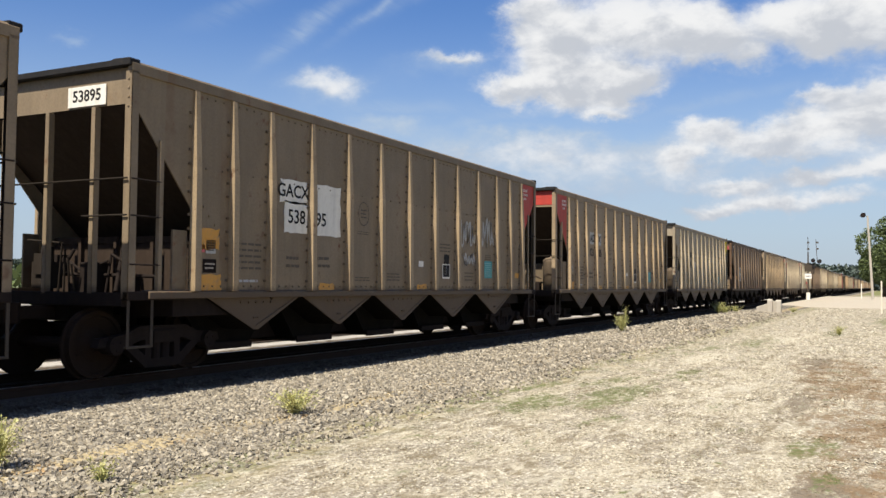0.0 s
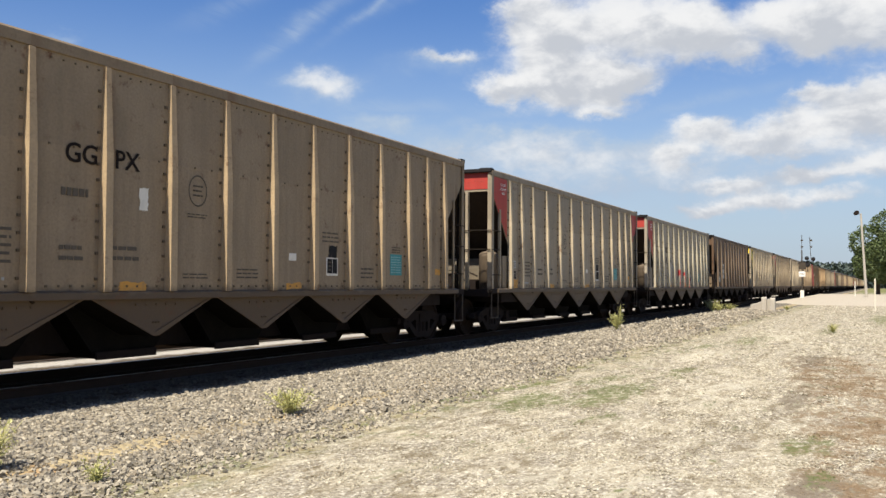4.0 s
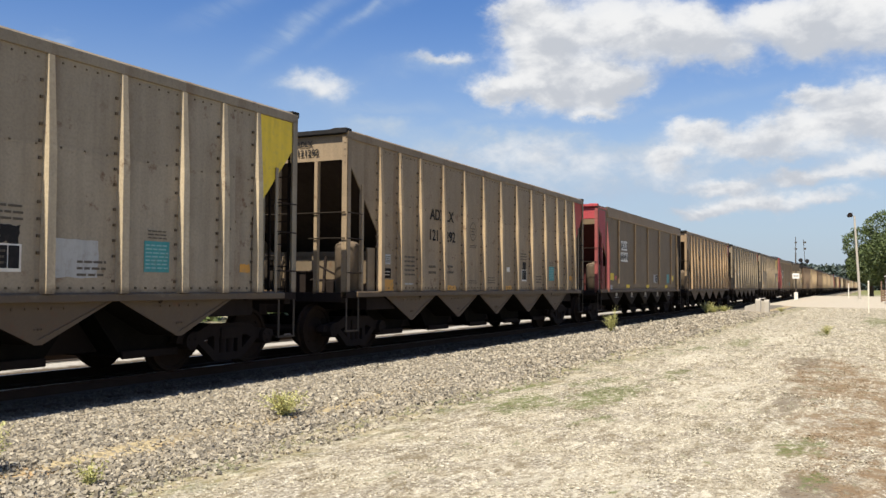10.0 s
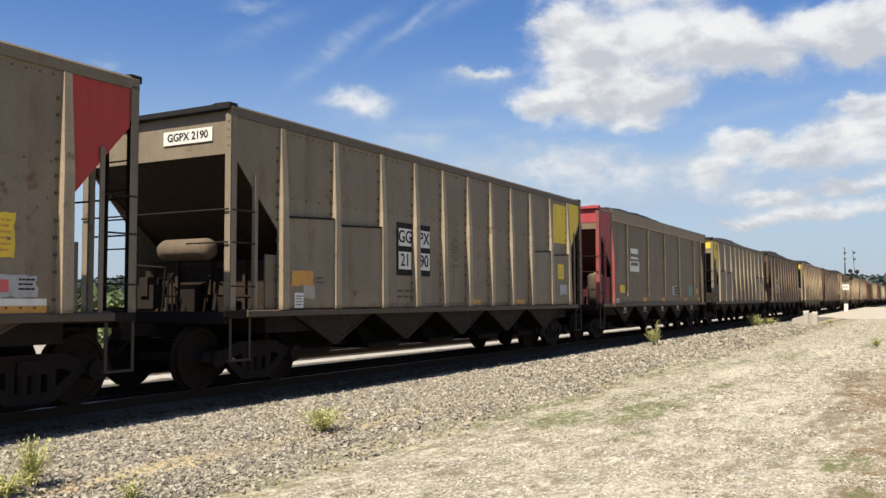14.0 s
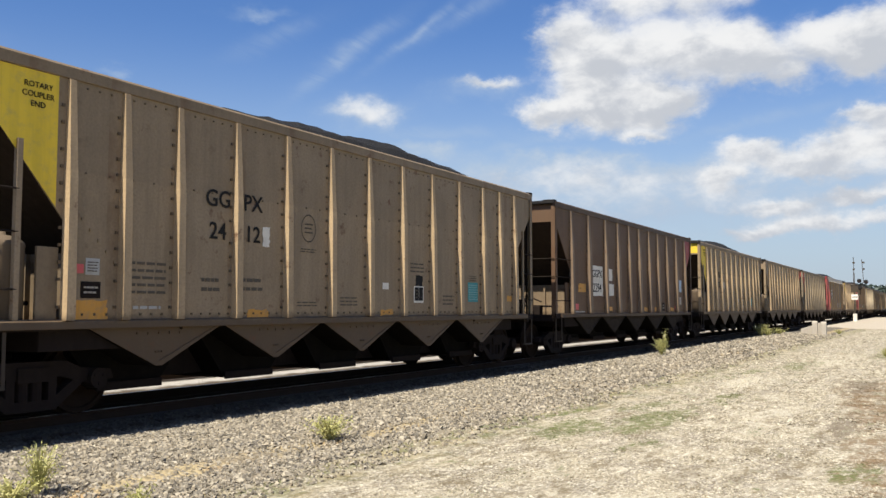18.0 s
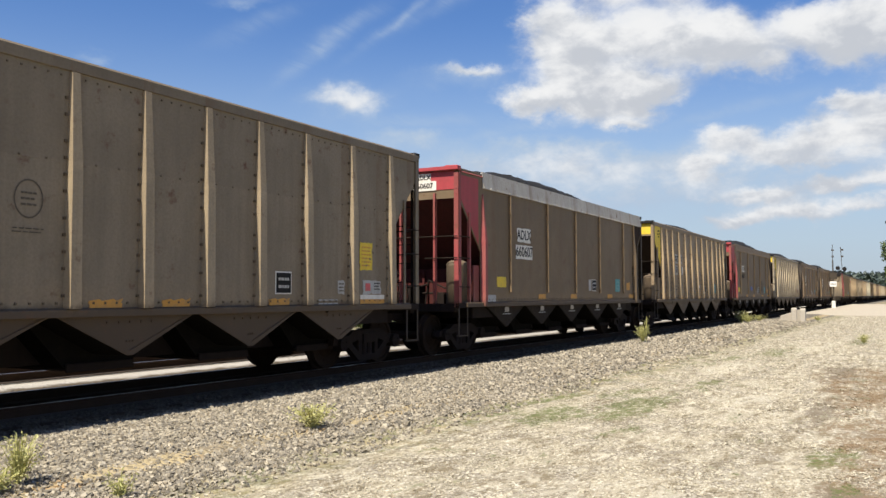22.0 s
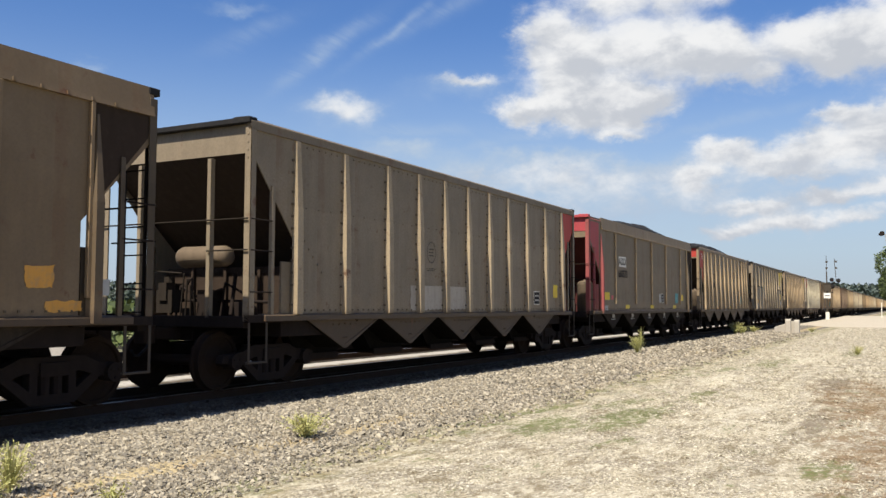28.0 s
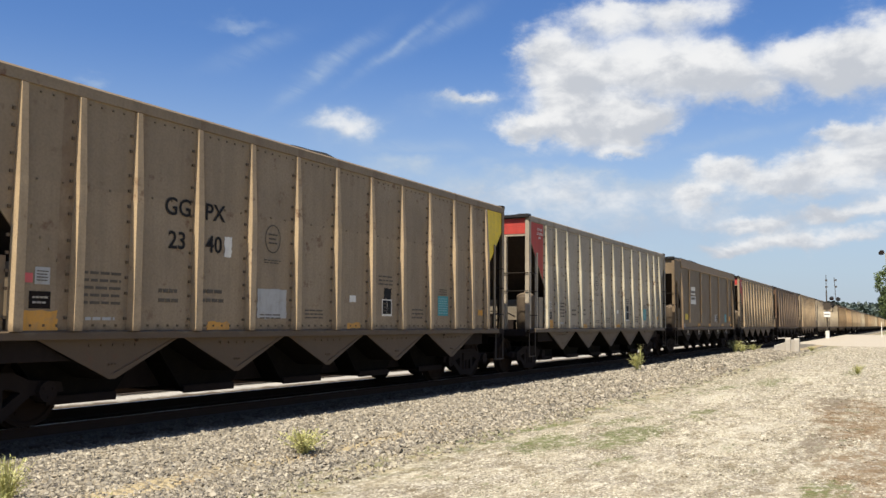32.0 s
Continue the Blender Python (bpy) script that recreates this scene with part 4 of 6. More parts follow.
def corner_post_mesh():
    bm = bmesh.new()
    box(bm, 0.0, 0.125, -1.605, -1.59, SILL, TOP - 0.12)
    box(bm, 0.0, 0.015, -1.605, -1.48, SILL, TOP - 0.12)
    for i in range(4):
        box(bm, -0.012, 0.0, -1.56, -1.53, TOP - 0.25 - 0.12 * i, TOP - 0.22 - 0.12 * i)
    return finish(bm, "car_paint", 0.004)


def side_ladder_mesh(post_x):
    bm = bmesh.new()
    box(bm, post_x - 0.035, post_x + 0.035, -1.61, -1.59, SILL + 0.05, TOP - 0.98)
    box(bm, post_x - 0.035, post_x - 0.02, -1.59, -1.545, SILL + 0.05, TOP - 0.98)
    return finish(bm, "car_paint", 0.003)


def rung_mesh(post_x):
    bm = bmesh.new()
    rod(bm, (0.02, -1.60, 0), (post_x, -1.60, 0), 0.013, 6)
    return finish(bm, "dark_iron")


def end_rail_mesh():
    bm = bmesh.new()
    rod(bm, (-0.03, -1.58, SILL + 1.57), (-0.03, 1.58, SILL + 1.57), 0.014, 6)
    rod(bm, (-0.03, -1.58, SILL + 1.09), (-0.03, -0.76, SILL + 1.09), 0.013, 6)
    return finish(bm, "grimy_steel")


def end_ladder_mesh():
    """Ladder on the trailing end."""
    bm = bmesh.new()
    for y in (-1.46, -1.06):
        box(bm, 0.02, 0.05, y - 0.02, y + 0.02, SILL, TOP - 0.3)
    for i in range(7):
        z = SILL + 0.15 + 0.38 * i
        rod(bm, (0.035, -1.46, z), (0.035, -1.06, z), 0.011, 6)
    return finish(bm, "dark_iron")


def stirrup_mesh():
    """Step hung below the corner: two straps and a tread."""
    bm = bmesh.new()
    for x in (0.01, 0.42):
        box(bm, x, x + 0.045, -1.595, -1.58, SILL - 0.62, SILL + 0.05)
    box(bm, 0.01, 0.465, -1.60, -1.54, SILL - 0.645, SILL - 0.615)
    return finish(bm, "tank_grey", 0.003)


DEEP = {"r13": 0.77, "thin": 0.72, "b11": 0.68, "r11": 0.66, "p11": 0.64}      # reach of the discharge chutes below the sill


def bay_mesh(kind):
    """One V-shaped discharge bay below the sill: two sloping sheets and the chute between them."""
    bm = bmesh.new()
    top, tip = SILL + 0.03, SILL - 0.50
    prism(bm, [(-1.13, top), (1.13, top), (0.09, tip), (-0.09, tip)], -1.50, 1.50, "y")
    prism(bm, [(-1.10, SILL - 0.05), (1.10, SILL - 0.05), (0.52, SILL - DEEP[kind]), (-0.52, SILL - DEEP[kind])], -0.95, 0.95, "y")
    return finish(bm, "bay_black")


def bay_side_mesh(s, mat):
    """Side sheet of a bay, in the car's paint or dark brown all over, with a turned flange and a row of bolts."""
    bm = bmesh.new()
    top, tip = SILL + 0.02, SILL - 0.47
    prism(bm, [(-1.10, top), (1.10, top), (0.06, tip), (-0.06, tip)], *sorted((s * 1.51, s * 1.53)), "y")
    prism(bm, [(-1.14, top), (-1.09, top), (0.0, tip + 0.03), (1.09, top), (1.14, top), (0.05, tip - 0.03), (-0.05, tip - 0.03)], *sorted((s * 1.53, s * 1.542)), "y")
    for i in range(5):
        x = -0.36 + 0.18 * i
        box(bm, x - 0.014, x + 0.014, *sorted((s * 1.53, s * 1.545)), SILL - 0.09, SILL - 0.062)
    for i in (-1, 0, 1):
        box(bm, 0.05 * i - 0.012, 0.05 * i + 0.012, *sorted((s * 1.53, s * 1.545)), SILL - 0.33, SILL - 0.306)
    return finish(bm, mat)


def bay_door_mesh(kind):
    bm = bmesh.new()
    z = SILL - DEEP[kind]
    box(bm, -0.50, 0.50, -0.98, 0.98, z - 0.035, z - 0.005)
    box(bm, -0.54, 0.54, -1.02, -0.985, z - 0.05, z + 0.06)
    return finish(bm, "dark_iron", 0.008)


def centre_sill_mesh(kind):
    bm = bmesh.new()
    box(bm, 2.3, LEN - 2.3, -0.55, 0.55, SILL - DEEP[kind] + 0.04, SILL + 0.0)
    return finish(bm, "dark_iron")


def coupler_mesh():
    bm = bmesh.new()
    box(bm, -0.55, 0.3, -0.07, 0.07, -0.09, 0.09)
    prism(bm, [(-0.69, -0.16), (-0.52, -0.20), (-0.40, -0.10), (-0.40, 0.10), (-0.55, 0.19), (-0.69, 0.05)], -0.14, 0.14, "z")
    return finish(bm, "rusty_iron", 0.01)


def hose_mesh():
    bm = bmesh.new()
    pts = [(-0.1, 0.32, -0.05), (-0.2, 0.32, -0.2), (-0.38, 0.28, -0.30), (-0.55, 0.2, -0.28), (-0.66, 0.14, -0.2)]
    for a, c in zip(pts, pts[1:]):
        rod(bm, a, c, 0.022, 6)
    return finish(bm, "black_paint")


def tank_mesh(kind):
    bm = bmesh.new()
    if kind == "lying":
        prof = [(0.05, -0.54), (0.14, -0.52), (0.17, -0.45), (0.175, -0.44), (0.175, 0.44), (0.17, 0.45), (0.14, 0.52), (0.05, 0.54)]
        lathe_y(bm, prof, 18)
    else:
        lathe_y(bm, [(0.20, -0.62), (0.25, -0.60), (0.25, 0.26), (0.255, 0.28), (0.24, 0.33), (0.16, 0.39), (0.05, 0.41), (0.045, 0.46)], 20)
        for v in bm.verts:
            v.co = (v.co.x, v.co.z, v.co.y)
    return finish(bm, "tank_tan", smooth=True)


def valve_mesh():
    bm = bmesh.new()
    box(bm, -0.12, 0.12, -0.18, 0.18, -0.5, -0.12)
    box(bm, -0.16, 0.02, -0.09, 0.09, -0.3, 0.0)
    rod(bm, (0, 0, -0.12), (0, 0, 0.1), 0.09, 10)
    for i in range(4):
        rod(bm, (-0.05, -0.3 - 0.12 * i, -0.6), (-0.12 - 0.03 * i, -0.45 - 0.1 * i, 0.15 - 0.1 * i), 0.015, 6)
    rod(bm, (-0.12, -0.4, 0.15), (-0.1, 0.3, 0.2), 0.015, 6)
    return finish(bm, "grimy_steel")


def rigging_mesh():
    """Brake pipes, levers and a pull rod between the end posts and the end sheet."""
    bm = bmesh.new()
    for y, z, q in ((-0.85, 0.42, 0.62), (-0.35, 0.52, 0.40), (0.15, 0.36, 0.58)):
        rod(bm, (0.80, y, SILL + z), (0.86, y + 0.5, SILL + q), 0.022, 6)
        rod(bm, (0.86, y + 0.5, SILL + q), (0.82, y + 0.56, SILL + 0.06), 0.022, 6)
    rod(bm, (0.9, -1.3, SILL + 0.30), (0.9, 1.2, SILL + 0.34), 0.03, 6)
    rod(bm, (0.7, -0.62, SILL + 0.08), (0.95, -0.5, SILL + 0.78), 0.035, 6)
    rod(bm, (0.7, 0.72, SILL + 0.08), (0.92, 0.5, SILL + 0.70), 0.03, 6)
    box(bm, 0.72, 1.0, -0.18, 0.14, SILL + 0.06, SILL + 0.50)
    box(bm, 0.80, 1.02, 0.72, 1.05, SILL + 0.30, SILL + 0.62)
    box(bm, 0.78, 1.0, -0.80, -0.58, SILL + 0.06, SILL + 0.30)
    return finish(bm, "dark_iron", 0.008)


def brake_wheel_mesh():
    bm = bmesh.new()
    k = 16
    pts = [(0.0, 0.27 * math.cos(2 * math.pi * i / k), 0.27 * math.sin(2 * math.pi * i / k)) for i in range(k)]
    for i in range(k):
        rod(bm, pts[i], pts[(i + 1) % k], 0.016, 5)
    for i in range(0, k, 4):
        rod(bm, (0.06, 0, 0), pts[i], 0.012, 5)
    rod(bm, (0.02, 0, 0), (-0.12, 0, 0), 0.04, 8)
    return finish(bm, "dark_iron")


def coal_mesh(seed, rise):
    bm = bmesh.new()
    nx, ny = 56, 10
    grid = []
    for i in range(nx + 1):
        x = 0.12 + (LEN - 0.24) * i / nx
        row = []
        for j in range(ny + 1):
            y = -1.45 + 2.9 * j / ny
            hump = 1 - (y / 1.5) ** 4
            swell = 0.55 + 0.45 * math.cos(2 * math.pi * (x - 5.6 - 0.8 * seed) / 15.0) + 0.22 * noise.noise((x * 0.6, seed, 0))
            ends = min(1.0, max(0.0, (x - 0.3) / 2.6)) * min(1.0, max(0.0, (LEN - 0.3 - x) / 2.6))
            z = TOP - 0.22 + ends * hump * (0.10 + rise * (0.45 + 0.75 * swell)) + 0.05 * noise.noise((x * 2.3, y * 2.3, seed)) + 0.03 * noise.noise((x * 6, y * 6, seed))
            row.append(bm.verts.new((x, y, z)))
        grid.append(row)
    for a, c in zip(grid, grid[1:]):
        for j in range(ny):
            bm.faces.new((a[j], c[j], c[j + 1], a[j + 1]))
    return finish(bm, "coal")


def side_frame_mesh():
    bm = bmesh.new()
    y0, y1 = -1.13, -0.99
    arch = [(-1.16, -0.02), (-1.12, 0.10), (-0.68, 0.14), (-0.45, 0.24), (0.45, 0.24), (0.68, 0.14), (1.12, 0.10), (1.16, -0.02), (0.70, -0.04), (0.40, 0.05), (-0.40, 0.05), (-0.70, -0.04)]
    prism(bm, arch, y0, y1, "y")
    prism(bm, [(-0.70, -0.04), (-0.56, 0.0), (-0.26, -0.22), (0.26, -0.22), (0.56, 0.0), (0.70, -0.04), (0.32, -0.34), (-0.32, -0.34)], y0, y1, "y")
    for s in (-1, 1):
        xa, xb = sorted((s * 0.22, s * 0.33))
        box(bm, xa, xb, y0, y1, -0.24, 0.08)
        rod(bm, (s * 0.89, -1.20, 0), (s * 0.89, -0.98, 0), 0.13, 12)
        for i in range(3):
            a = 2 * math.pi * i / 3 + 0.5
            rod(bm, (s * 0.89 + 0.07 * math.cos(a), -1.215, 0.07 * math.sin(a)), (s * 0.89 + 0.07 * math.cos(a), -1.2, 0.07 * math.sin(a)), 0.02, 6)
        rod(bm, (s * 0.09, -1.06, -0.22), (s * 0.09, -1.06, 0.02), 0.075, 10)
    box(bm, -0.2, 0.2, y0 - 0.03, y0, 0.0, 0.17)
    return finish(bm, "dark_iron", 0.0)


def bolster_mesh():
    bm = bmesh.new()
    box(bm, -0.20, 0.20, -1.0, 1.0, -0.02, 0.22)
    box(bm, -0.3, 0.3, -0.3, 0.3, 0.22, 0.42)
    return finish(bm, "dark_iron", 0.015)


def wheelset_mesh():
    bm = bmesh.new()
    for s in (-1, 1):
        prof = [(0.09, 0.69), (0.30, 0.70), (0.385, 0.685), (0.495, 0.68), (0.49, 0.715), (0.460, 0.73), (0.454, 0.815), (0.40, 0.815), (0.385, 0.785), (0.24, 0.76), (0.15, 0.80), (0.11, 0.82)]
        lathe_y(bm, [(r, s * y) for r, y in prof], 28)
        for i in range(2):
            a = math.pi * i + 0.4
            box(bm, 0.31 * math.cos(a) - 0.02, 0.31 * math.cos(a) + 0.02, *sorted((s * 0.77, s * 0.79)), 0.31 * math.sin(a) - 0.02, 0.31 * math.sin(a) + 0.02)
    rod(bm, (0, -1.05, 0), (0, 1.05, 0), 0.085, 12)
    return finish(bm, "rusty_iron")


def lettering(text, size, mat, bold=0.004):
    def make():
        cu = bpy.data.curves.new("lettering", "FONT")
        cu.body, cu.size, cu.extrude, cu.offset = text, size, 0.0015, bold
        cu.align_x, cu.align_y = "CENTER", "CENTER"
        cu.resolution_u = 3
        ob = bpy.data.objects.new("lettering", cu)
        me = bpy.data.meshes.new_from_object(ob)
        bpy.data.objects.remove(ob)
        me.materials.clear()
        me.materials.append(MATS[mat])
        return me
    return cached(("text", text, size, mat), make)


def plate_mesh(w, h, mat, ragged=0):
    """A thin painted patch; ragged ones have an uneven outline."""
    def make():
        bm = bmesh.new()
        if ragged:
            pts = []
            per = [(-w / 2, -h / 2), (w / 2, -h / 2), (w / 2, h / 2), (-w / 2, h / 2)]
            for i in range(4):
                a, c = per[i], per[(i + 1) % 4]
                for j in range(7):
                    f = j / 7
                    d = 0.035 * noise.noise((i * 7 + j * 1.7, ragged * 3.3, w))
                    pts.append((a[0] + (c[0] - a[0]) * f + d, a[1] + (c[1] - a[1]) * f + d * 0.8))
            prism(bm, pts, -0.002, 0.002, "y")
        else:
            prism(bm, [(-w / 2, -h / 2), (w / 2, -h / 2), (w / 2, h / 2), (-w / 2, h / 2)], -0.002, 0.002, "y")
        return finish(bm, mat)
    return cached(("plate", w, h, mat, ragged), make)


def bars_mesh(w, h, rows, mat):
    """Stencilled lines too small to read: one plain bar a line."""
    def make():
        bm = bmesh.new()
        for i in range(rows):
            z = h / 2 - (i + 0.5) * h / rows
            x = -w / 2
            step = 0
            while x < w / 2 - 0.02:
                run = min((0.10 + 0.22 * abs(noise.noise((i * 2.7, step * 3.1, w * 5)))) * w * 1.6, w / 2 - x)
                box(bm, x, x + run, -0.0015, 0.0015, z - 0.19 * h / rows, z + 0.19 * h / rows)
                x += run + 0.05 * w
                step += 1
        return finish(bm, mat)
    return cached(("bars", w, h, rows, mat), make)


FACE = SHEET - 0.005
TAN, SILVER, GREY, BROWN, DARK, SMOOTH, PINKTAN = (0.325, 0.240, 0.147), (0.375, 0.310, 0.218), (0.255, 0.203, 0.137), (0.116, 0.056, 0.026), (0.148, 0.103, 0.063), (0.185, 0.125, 0.067), (0.34, 0.228, 0.127)
DARK_TAN, PALE, SMOOTH_GREY, SMOOTH_DARK = (0.235, 0.176, 0.109), (0.43, 0.365, 0.272), (0.21, 0.156, 0.095), (0.152, 0.103, 0.060)
TRUCK_X = (1.12, LEN - 1.12)
BAYS = [2.66, 4.97, 7.28, 9.59, 11.90]


def end_panel_meshes(mat):
    """Painted upright lip and the painted side triangle of one end."""
    def lip():
        bm = bmesh.new()
        box(bm, 0.048, 0.058, -1.47, 1.47, TOP - 0.49, TOP - 0.30)
        return finish(bm, mat)

    def lip_top():
        bm = bmesh.new()
        box(bm, 0.048, 0.058, -1.47, 1.47, TOP - 0.298, TOP - 0.08)
        return finish(bm, mat)

    def tri():
        bm = bmesh.new()
        prism(bm, [(0.13, TOP - 0.17), (1.03, TOP - 0.17), (1.03, TOP - 1.70), (0.13, TOP - 0.66)], SHEET - 0.006, SHEET - 0.002, "y")
        return finish(bm, mat)
    return cached(("lip", mat), lip), cached(("lip_top", mat), lip_top), cached(("tri", mat), tri)


MIRROR = Matrix.Translation((LEN, 0, 0)) @ Matrix.Diagonal((-1, 1, 1, 1))
ACROSS = Matrix.Diagonal((1, -1, 1, 1))
CARS, WHEELS = [], []


def flipped(key, build, m):
    """A mesh mirrored in its own data, so that objects keep plain poses."""
    def make():
        me = build().copy() if not callable(key) else None
        me.transform(m)
        me.flip_normals()
        return me
    return cached(("flip", key, tuple(round(v, 2) for row in m for v in row)), make)


def hopper_car(index, kind, color, front="", rear="", coal_rise=0.0, posts=None, rib_color=None, top_color=None, full=True, label="", slack=0.12):
    car = new("hopper_car")
    words = {"r13": "ribbed steel coal hopper car", "r11": "broad-ribbed coal hopper car", "p11": "ribbed hopper car with doubled lower panels", "b11": "dark brown ribbed coal hopper car", "thin": "smooth-sided coal hopper car with thin ribs"}[kind]
    tagged(car, label or "weathered " + words + " on the track", "train car", "coal hopper cars of the train")
    rc = rib_color or tuple(min(v, 0.6) for v in (color[0] * 1.48, color[1] * 1.46, color[2] * 1.40))
    if kind == "b11":
        rc = (0.20, 0.138, 0.09)
    pc = posts or color
    red_end = posts is not None and posts[0] > 0.2
    black_end = posts is not None and not red_end
    # sills and bay sides: car paint scaled darker, shade below the hull put into colour
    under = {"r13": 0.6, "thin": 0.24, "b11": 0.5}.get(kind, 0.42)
    P = lambda name, key, build, **kw: part(name, cached(key, build), car, **kw)
    F = lambda name, key, build, m, **kw: part(name, flipped(key, lambda: cached(key, build), m), car, **kw)
    P("hull", ("hull", kind), lambda: hull_mesh(kind), color=color)
    P("top_chord", ("chord", kind), lambda: chord_mesh(kind), color=top_color or tuple(c * {"r13": 0.85, "thin": 1.0, "r11": 0.8}.get(kind, 0.5) for c in color))
    if red_end:
        P("end_chord", "red_end_chord", lambda: end_chord_mesh("red_paint"), label="red end chord")
    else:
        P("end_chord", "end_chord", end_chord_mesh)
    F("end_chord", "end_chord", end_chord_mesh, MIRROR)
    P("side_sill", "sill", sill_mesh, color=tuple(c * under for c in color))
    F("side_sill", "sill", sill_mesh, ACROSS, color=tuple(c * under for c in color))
    P("coal_load", ("coal", index % 4, coal_rise), lambda: coal_mesh(index % 4 + 1, coal_rise), label="heaped black coal")
    wide = 1.0 if kind == "r13" else 1.3
    tagged(P("rivets", ("rivets", kind), lambda: rivets_mesh(kind)), kind="stuff")
    for i, x in enumerate(RIBS[kind]):
        if kind == "b11":
            wide = 1.75 if i % 2 else 1.15
        if kind == "thin":
            P("rib", "thin_rib", thin_rib_mesh, at=pose(x, 0, 0), color=rc)
        else:
            P("rib", ("rib", wide), lambda: rib_mesh(wide), at=pose(x, 0, 0), color=rc)
    if full:
        for x in RIBS[kind]:
            key, build = ("thin_rib", thin_rib_mesh) if kind == "thin" else (("rib", wide), lambda: rib_mesh(wide))
            F("rib", key, build, ACROSS, at=pose(x, 0, 0), color=rc)
    if kind == "thin":
        P("front_chord", "front_chord", front_chord_mesh, color=pc)
        P("end_rib", "broad_rib", broad_rib_mesh, at=pose(1.25, 0, 0), color=tuple(v * 1.5 for v in color) if black_end else pc)
        if black_end:
            P("lip_panel", "black_lip", lambda: plate_mesh(2.94, 0.55, "black_paint"), at=pose(0.052, 0, TOP - 0.34, 0, 0, -90))
        # trailing rib in a darker copy of the paint, shade included
        P("end_rib", "broad_rib", broad_rib_mesh, at=pose(LEN - 0.95, 0, 0), color=tuple(v * 0.6 for v in color))
    if kind == "p11":
        for a, c, z in ((1.27, 2.46, 2.66), (2.64, 3.91, 2.62), (10.98, 12.11, 2.56), (12.29, 13.39, 2.53)):
            P("panel", ("low", a), lambda: lower_sheet_mesh(a, c, z), color=color)
            P("panel_ledge", ("ledge", a), lambda: panel_ledge_mesh(a, c, z))
    bay_paint = "car_paint" if kind in ("r13", "r11") else "bay_brown"
    for x in BAYS:
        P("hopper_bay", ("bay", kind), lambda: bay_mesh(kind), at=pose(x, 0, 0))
        P("bay_side", ("bay_side", bay_paint), lambda: bay_side_mesh(-1, bay_paint), at=pose(x, 0, 0), color=tuple(v * w * under * (1.1 if kind == "r13" else 0.45) for v, w in zip(color, (1.0, 0.88, 0.72))))
        if full:
            P("bay_door", ("bay_door", kind), lambda: bay_door_mesh(kind), at=pose(x, 0, 0))
    P("centre_sill", ("centre_sill", kind), lambda: centre_sill_mesh(kind))
    ends = ((None, front), (MIRROR, rear))
    for m, paint in ends:
        # trailing posts darker than leading ones: shade of that end put into colour
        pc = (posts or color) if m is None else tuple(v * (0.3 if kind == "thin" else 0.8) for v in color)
        Q = P if m is None else (lambda name, key, build, **kw: F(name, key, build, MIRROR, **kw))
        if paint:
            lip, lip_top, tri = end_panel_meshes(paint)
            Q("lip_panel", ("lip", paint), lambda: lip)
            Q("lip_panel", ("lip_top", paint), lambda: lip_top)
            Q("end_triangle", ("tri", paint), lambda: tri)
        # slope and end sheets take dark colours that stand in for shade
        inner = "dark_red" if red_end and m is None else "slope_dark"
        Q("slope_sheet", ("slope_sheet", inner, kind), lambda: slope_sheet_mesh(inner, kind))
        Q("end_platform", "platform", platform_mesh)
        Q("body_bolster", "body_bolster", body_bolster_mesh)
        for s in (-1, 1) if full else (-1,):
            # shields and end sheets: car paint scaled darker for the shaded recess
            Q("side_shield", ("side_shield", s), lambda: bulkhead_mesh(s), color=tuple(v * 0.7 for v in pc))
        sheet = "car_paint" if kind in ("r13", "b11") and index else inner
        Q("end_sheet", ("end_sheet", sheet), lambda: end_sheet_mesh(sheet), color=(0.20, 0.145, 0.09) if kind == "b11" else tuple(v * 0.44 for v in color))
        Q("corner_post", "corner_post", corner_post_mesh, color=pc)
        if full:
            if m is None:
                F("corner_post", "corner_post", corner_post_mesh, ACROSS, color=pc)
            else:
                part("corner_post", flipped("corner_post", lambda: cached("corner_post", corner_post_mesh), MIRROR @ ACROSS), car, color=pc)
            zs = SILL + 2.55
            for y in () if black_end and m is None else POSTS[kind]:
                at = pose(0.0, y, 0) if m is None else pose(0, y, 0)
                Q("end_post", ("end_post", kind == "thin"), lambda: end_post_mesh(zs, 0.055 if kind == "thin" else 0.08), at=at, color=pc)
            reach = 1.10 if kind == "b11" else 0.55
            if kind != "b11":
                Q("ladder_post", ("ladder", 0.55), lambda: side_ladder_mesh(0.55), color=pc)
            for z in (0.45, 1.09, 1.57):
                Q("rung", ("rung", reach), lambda: rung_mesh(reach), at=pose(0, 0, SILL + z))
            Q("stirrup", "stirrup", stirrup_mesh, at=None)
            Q("handrail", "end_rail", end_rail_mesh)
        if m is None:
            part("coupler", cached("coupler", coupler_mesh), car, at=pose(0, 0, SILL - 0.20))
            if full:
                part("brake_hose", cached("hose", hose_mesh), car, at=pose(0, 0, SILL - 0.25))
        else:
            part("coupler", cached("coupler", coupler_mesh), car, at=pose(LEN, 0, SILL - 0.20, 0, 0, 180))
            if full:
                part("brake_hose", cached("hose", hose_mesh), car, at=pose(LEN, 0, SILL - 0.25, 0, 0, 180))
                F("end_ladder", "end_ladder", end_ladder_mesh, MIRROR)
    if full:
        style = "lying" if kind in ("p11", "r11") else "upright"
        if index:      # the first car shows only dark rigging there
            part("air_tank", cached(("tank", style), lambda: tank_mesh(style)), car, at=pose(0.58, 0.5 if kind == "b11" else -1.26, SILL + 0.66) if style == "upright" else pose(0.55, -0.18, 2.13))
        part("brake_rigging", cached("rigging", rigging_mesh), car)
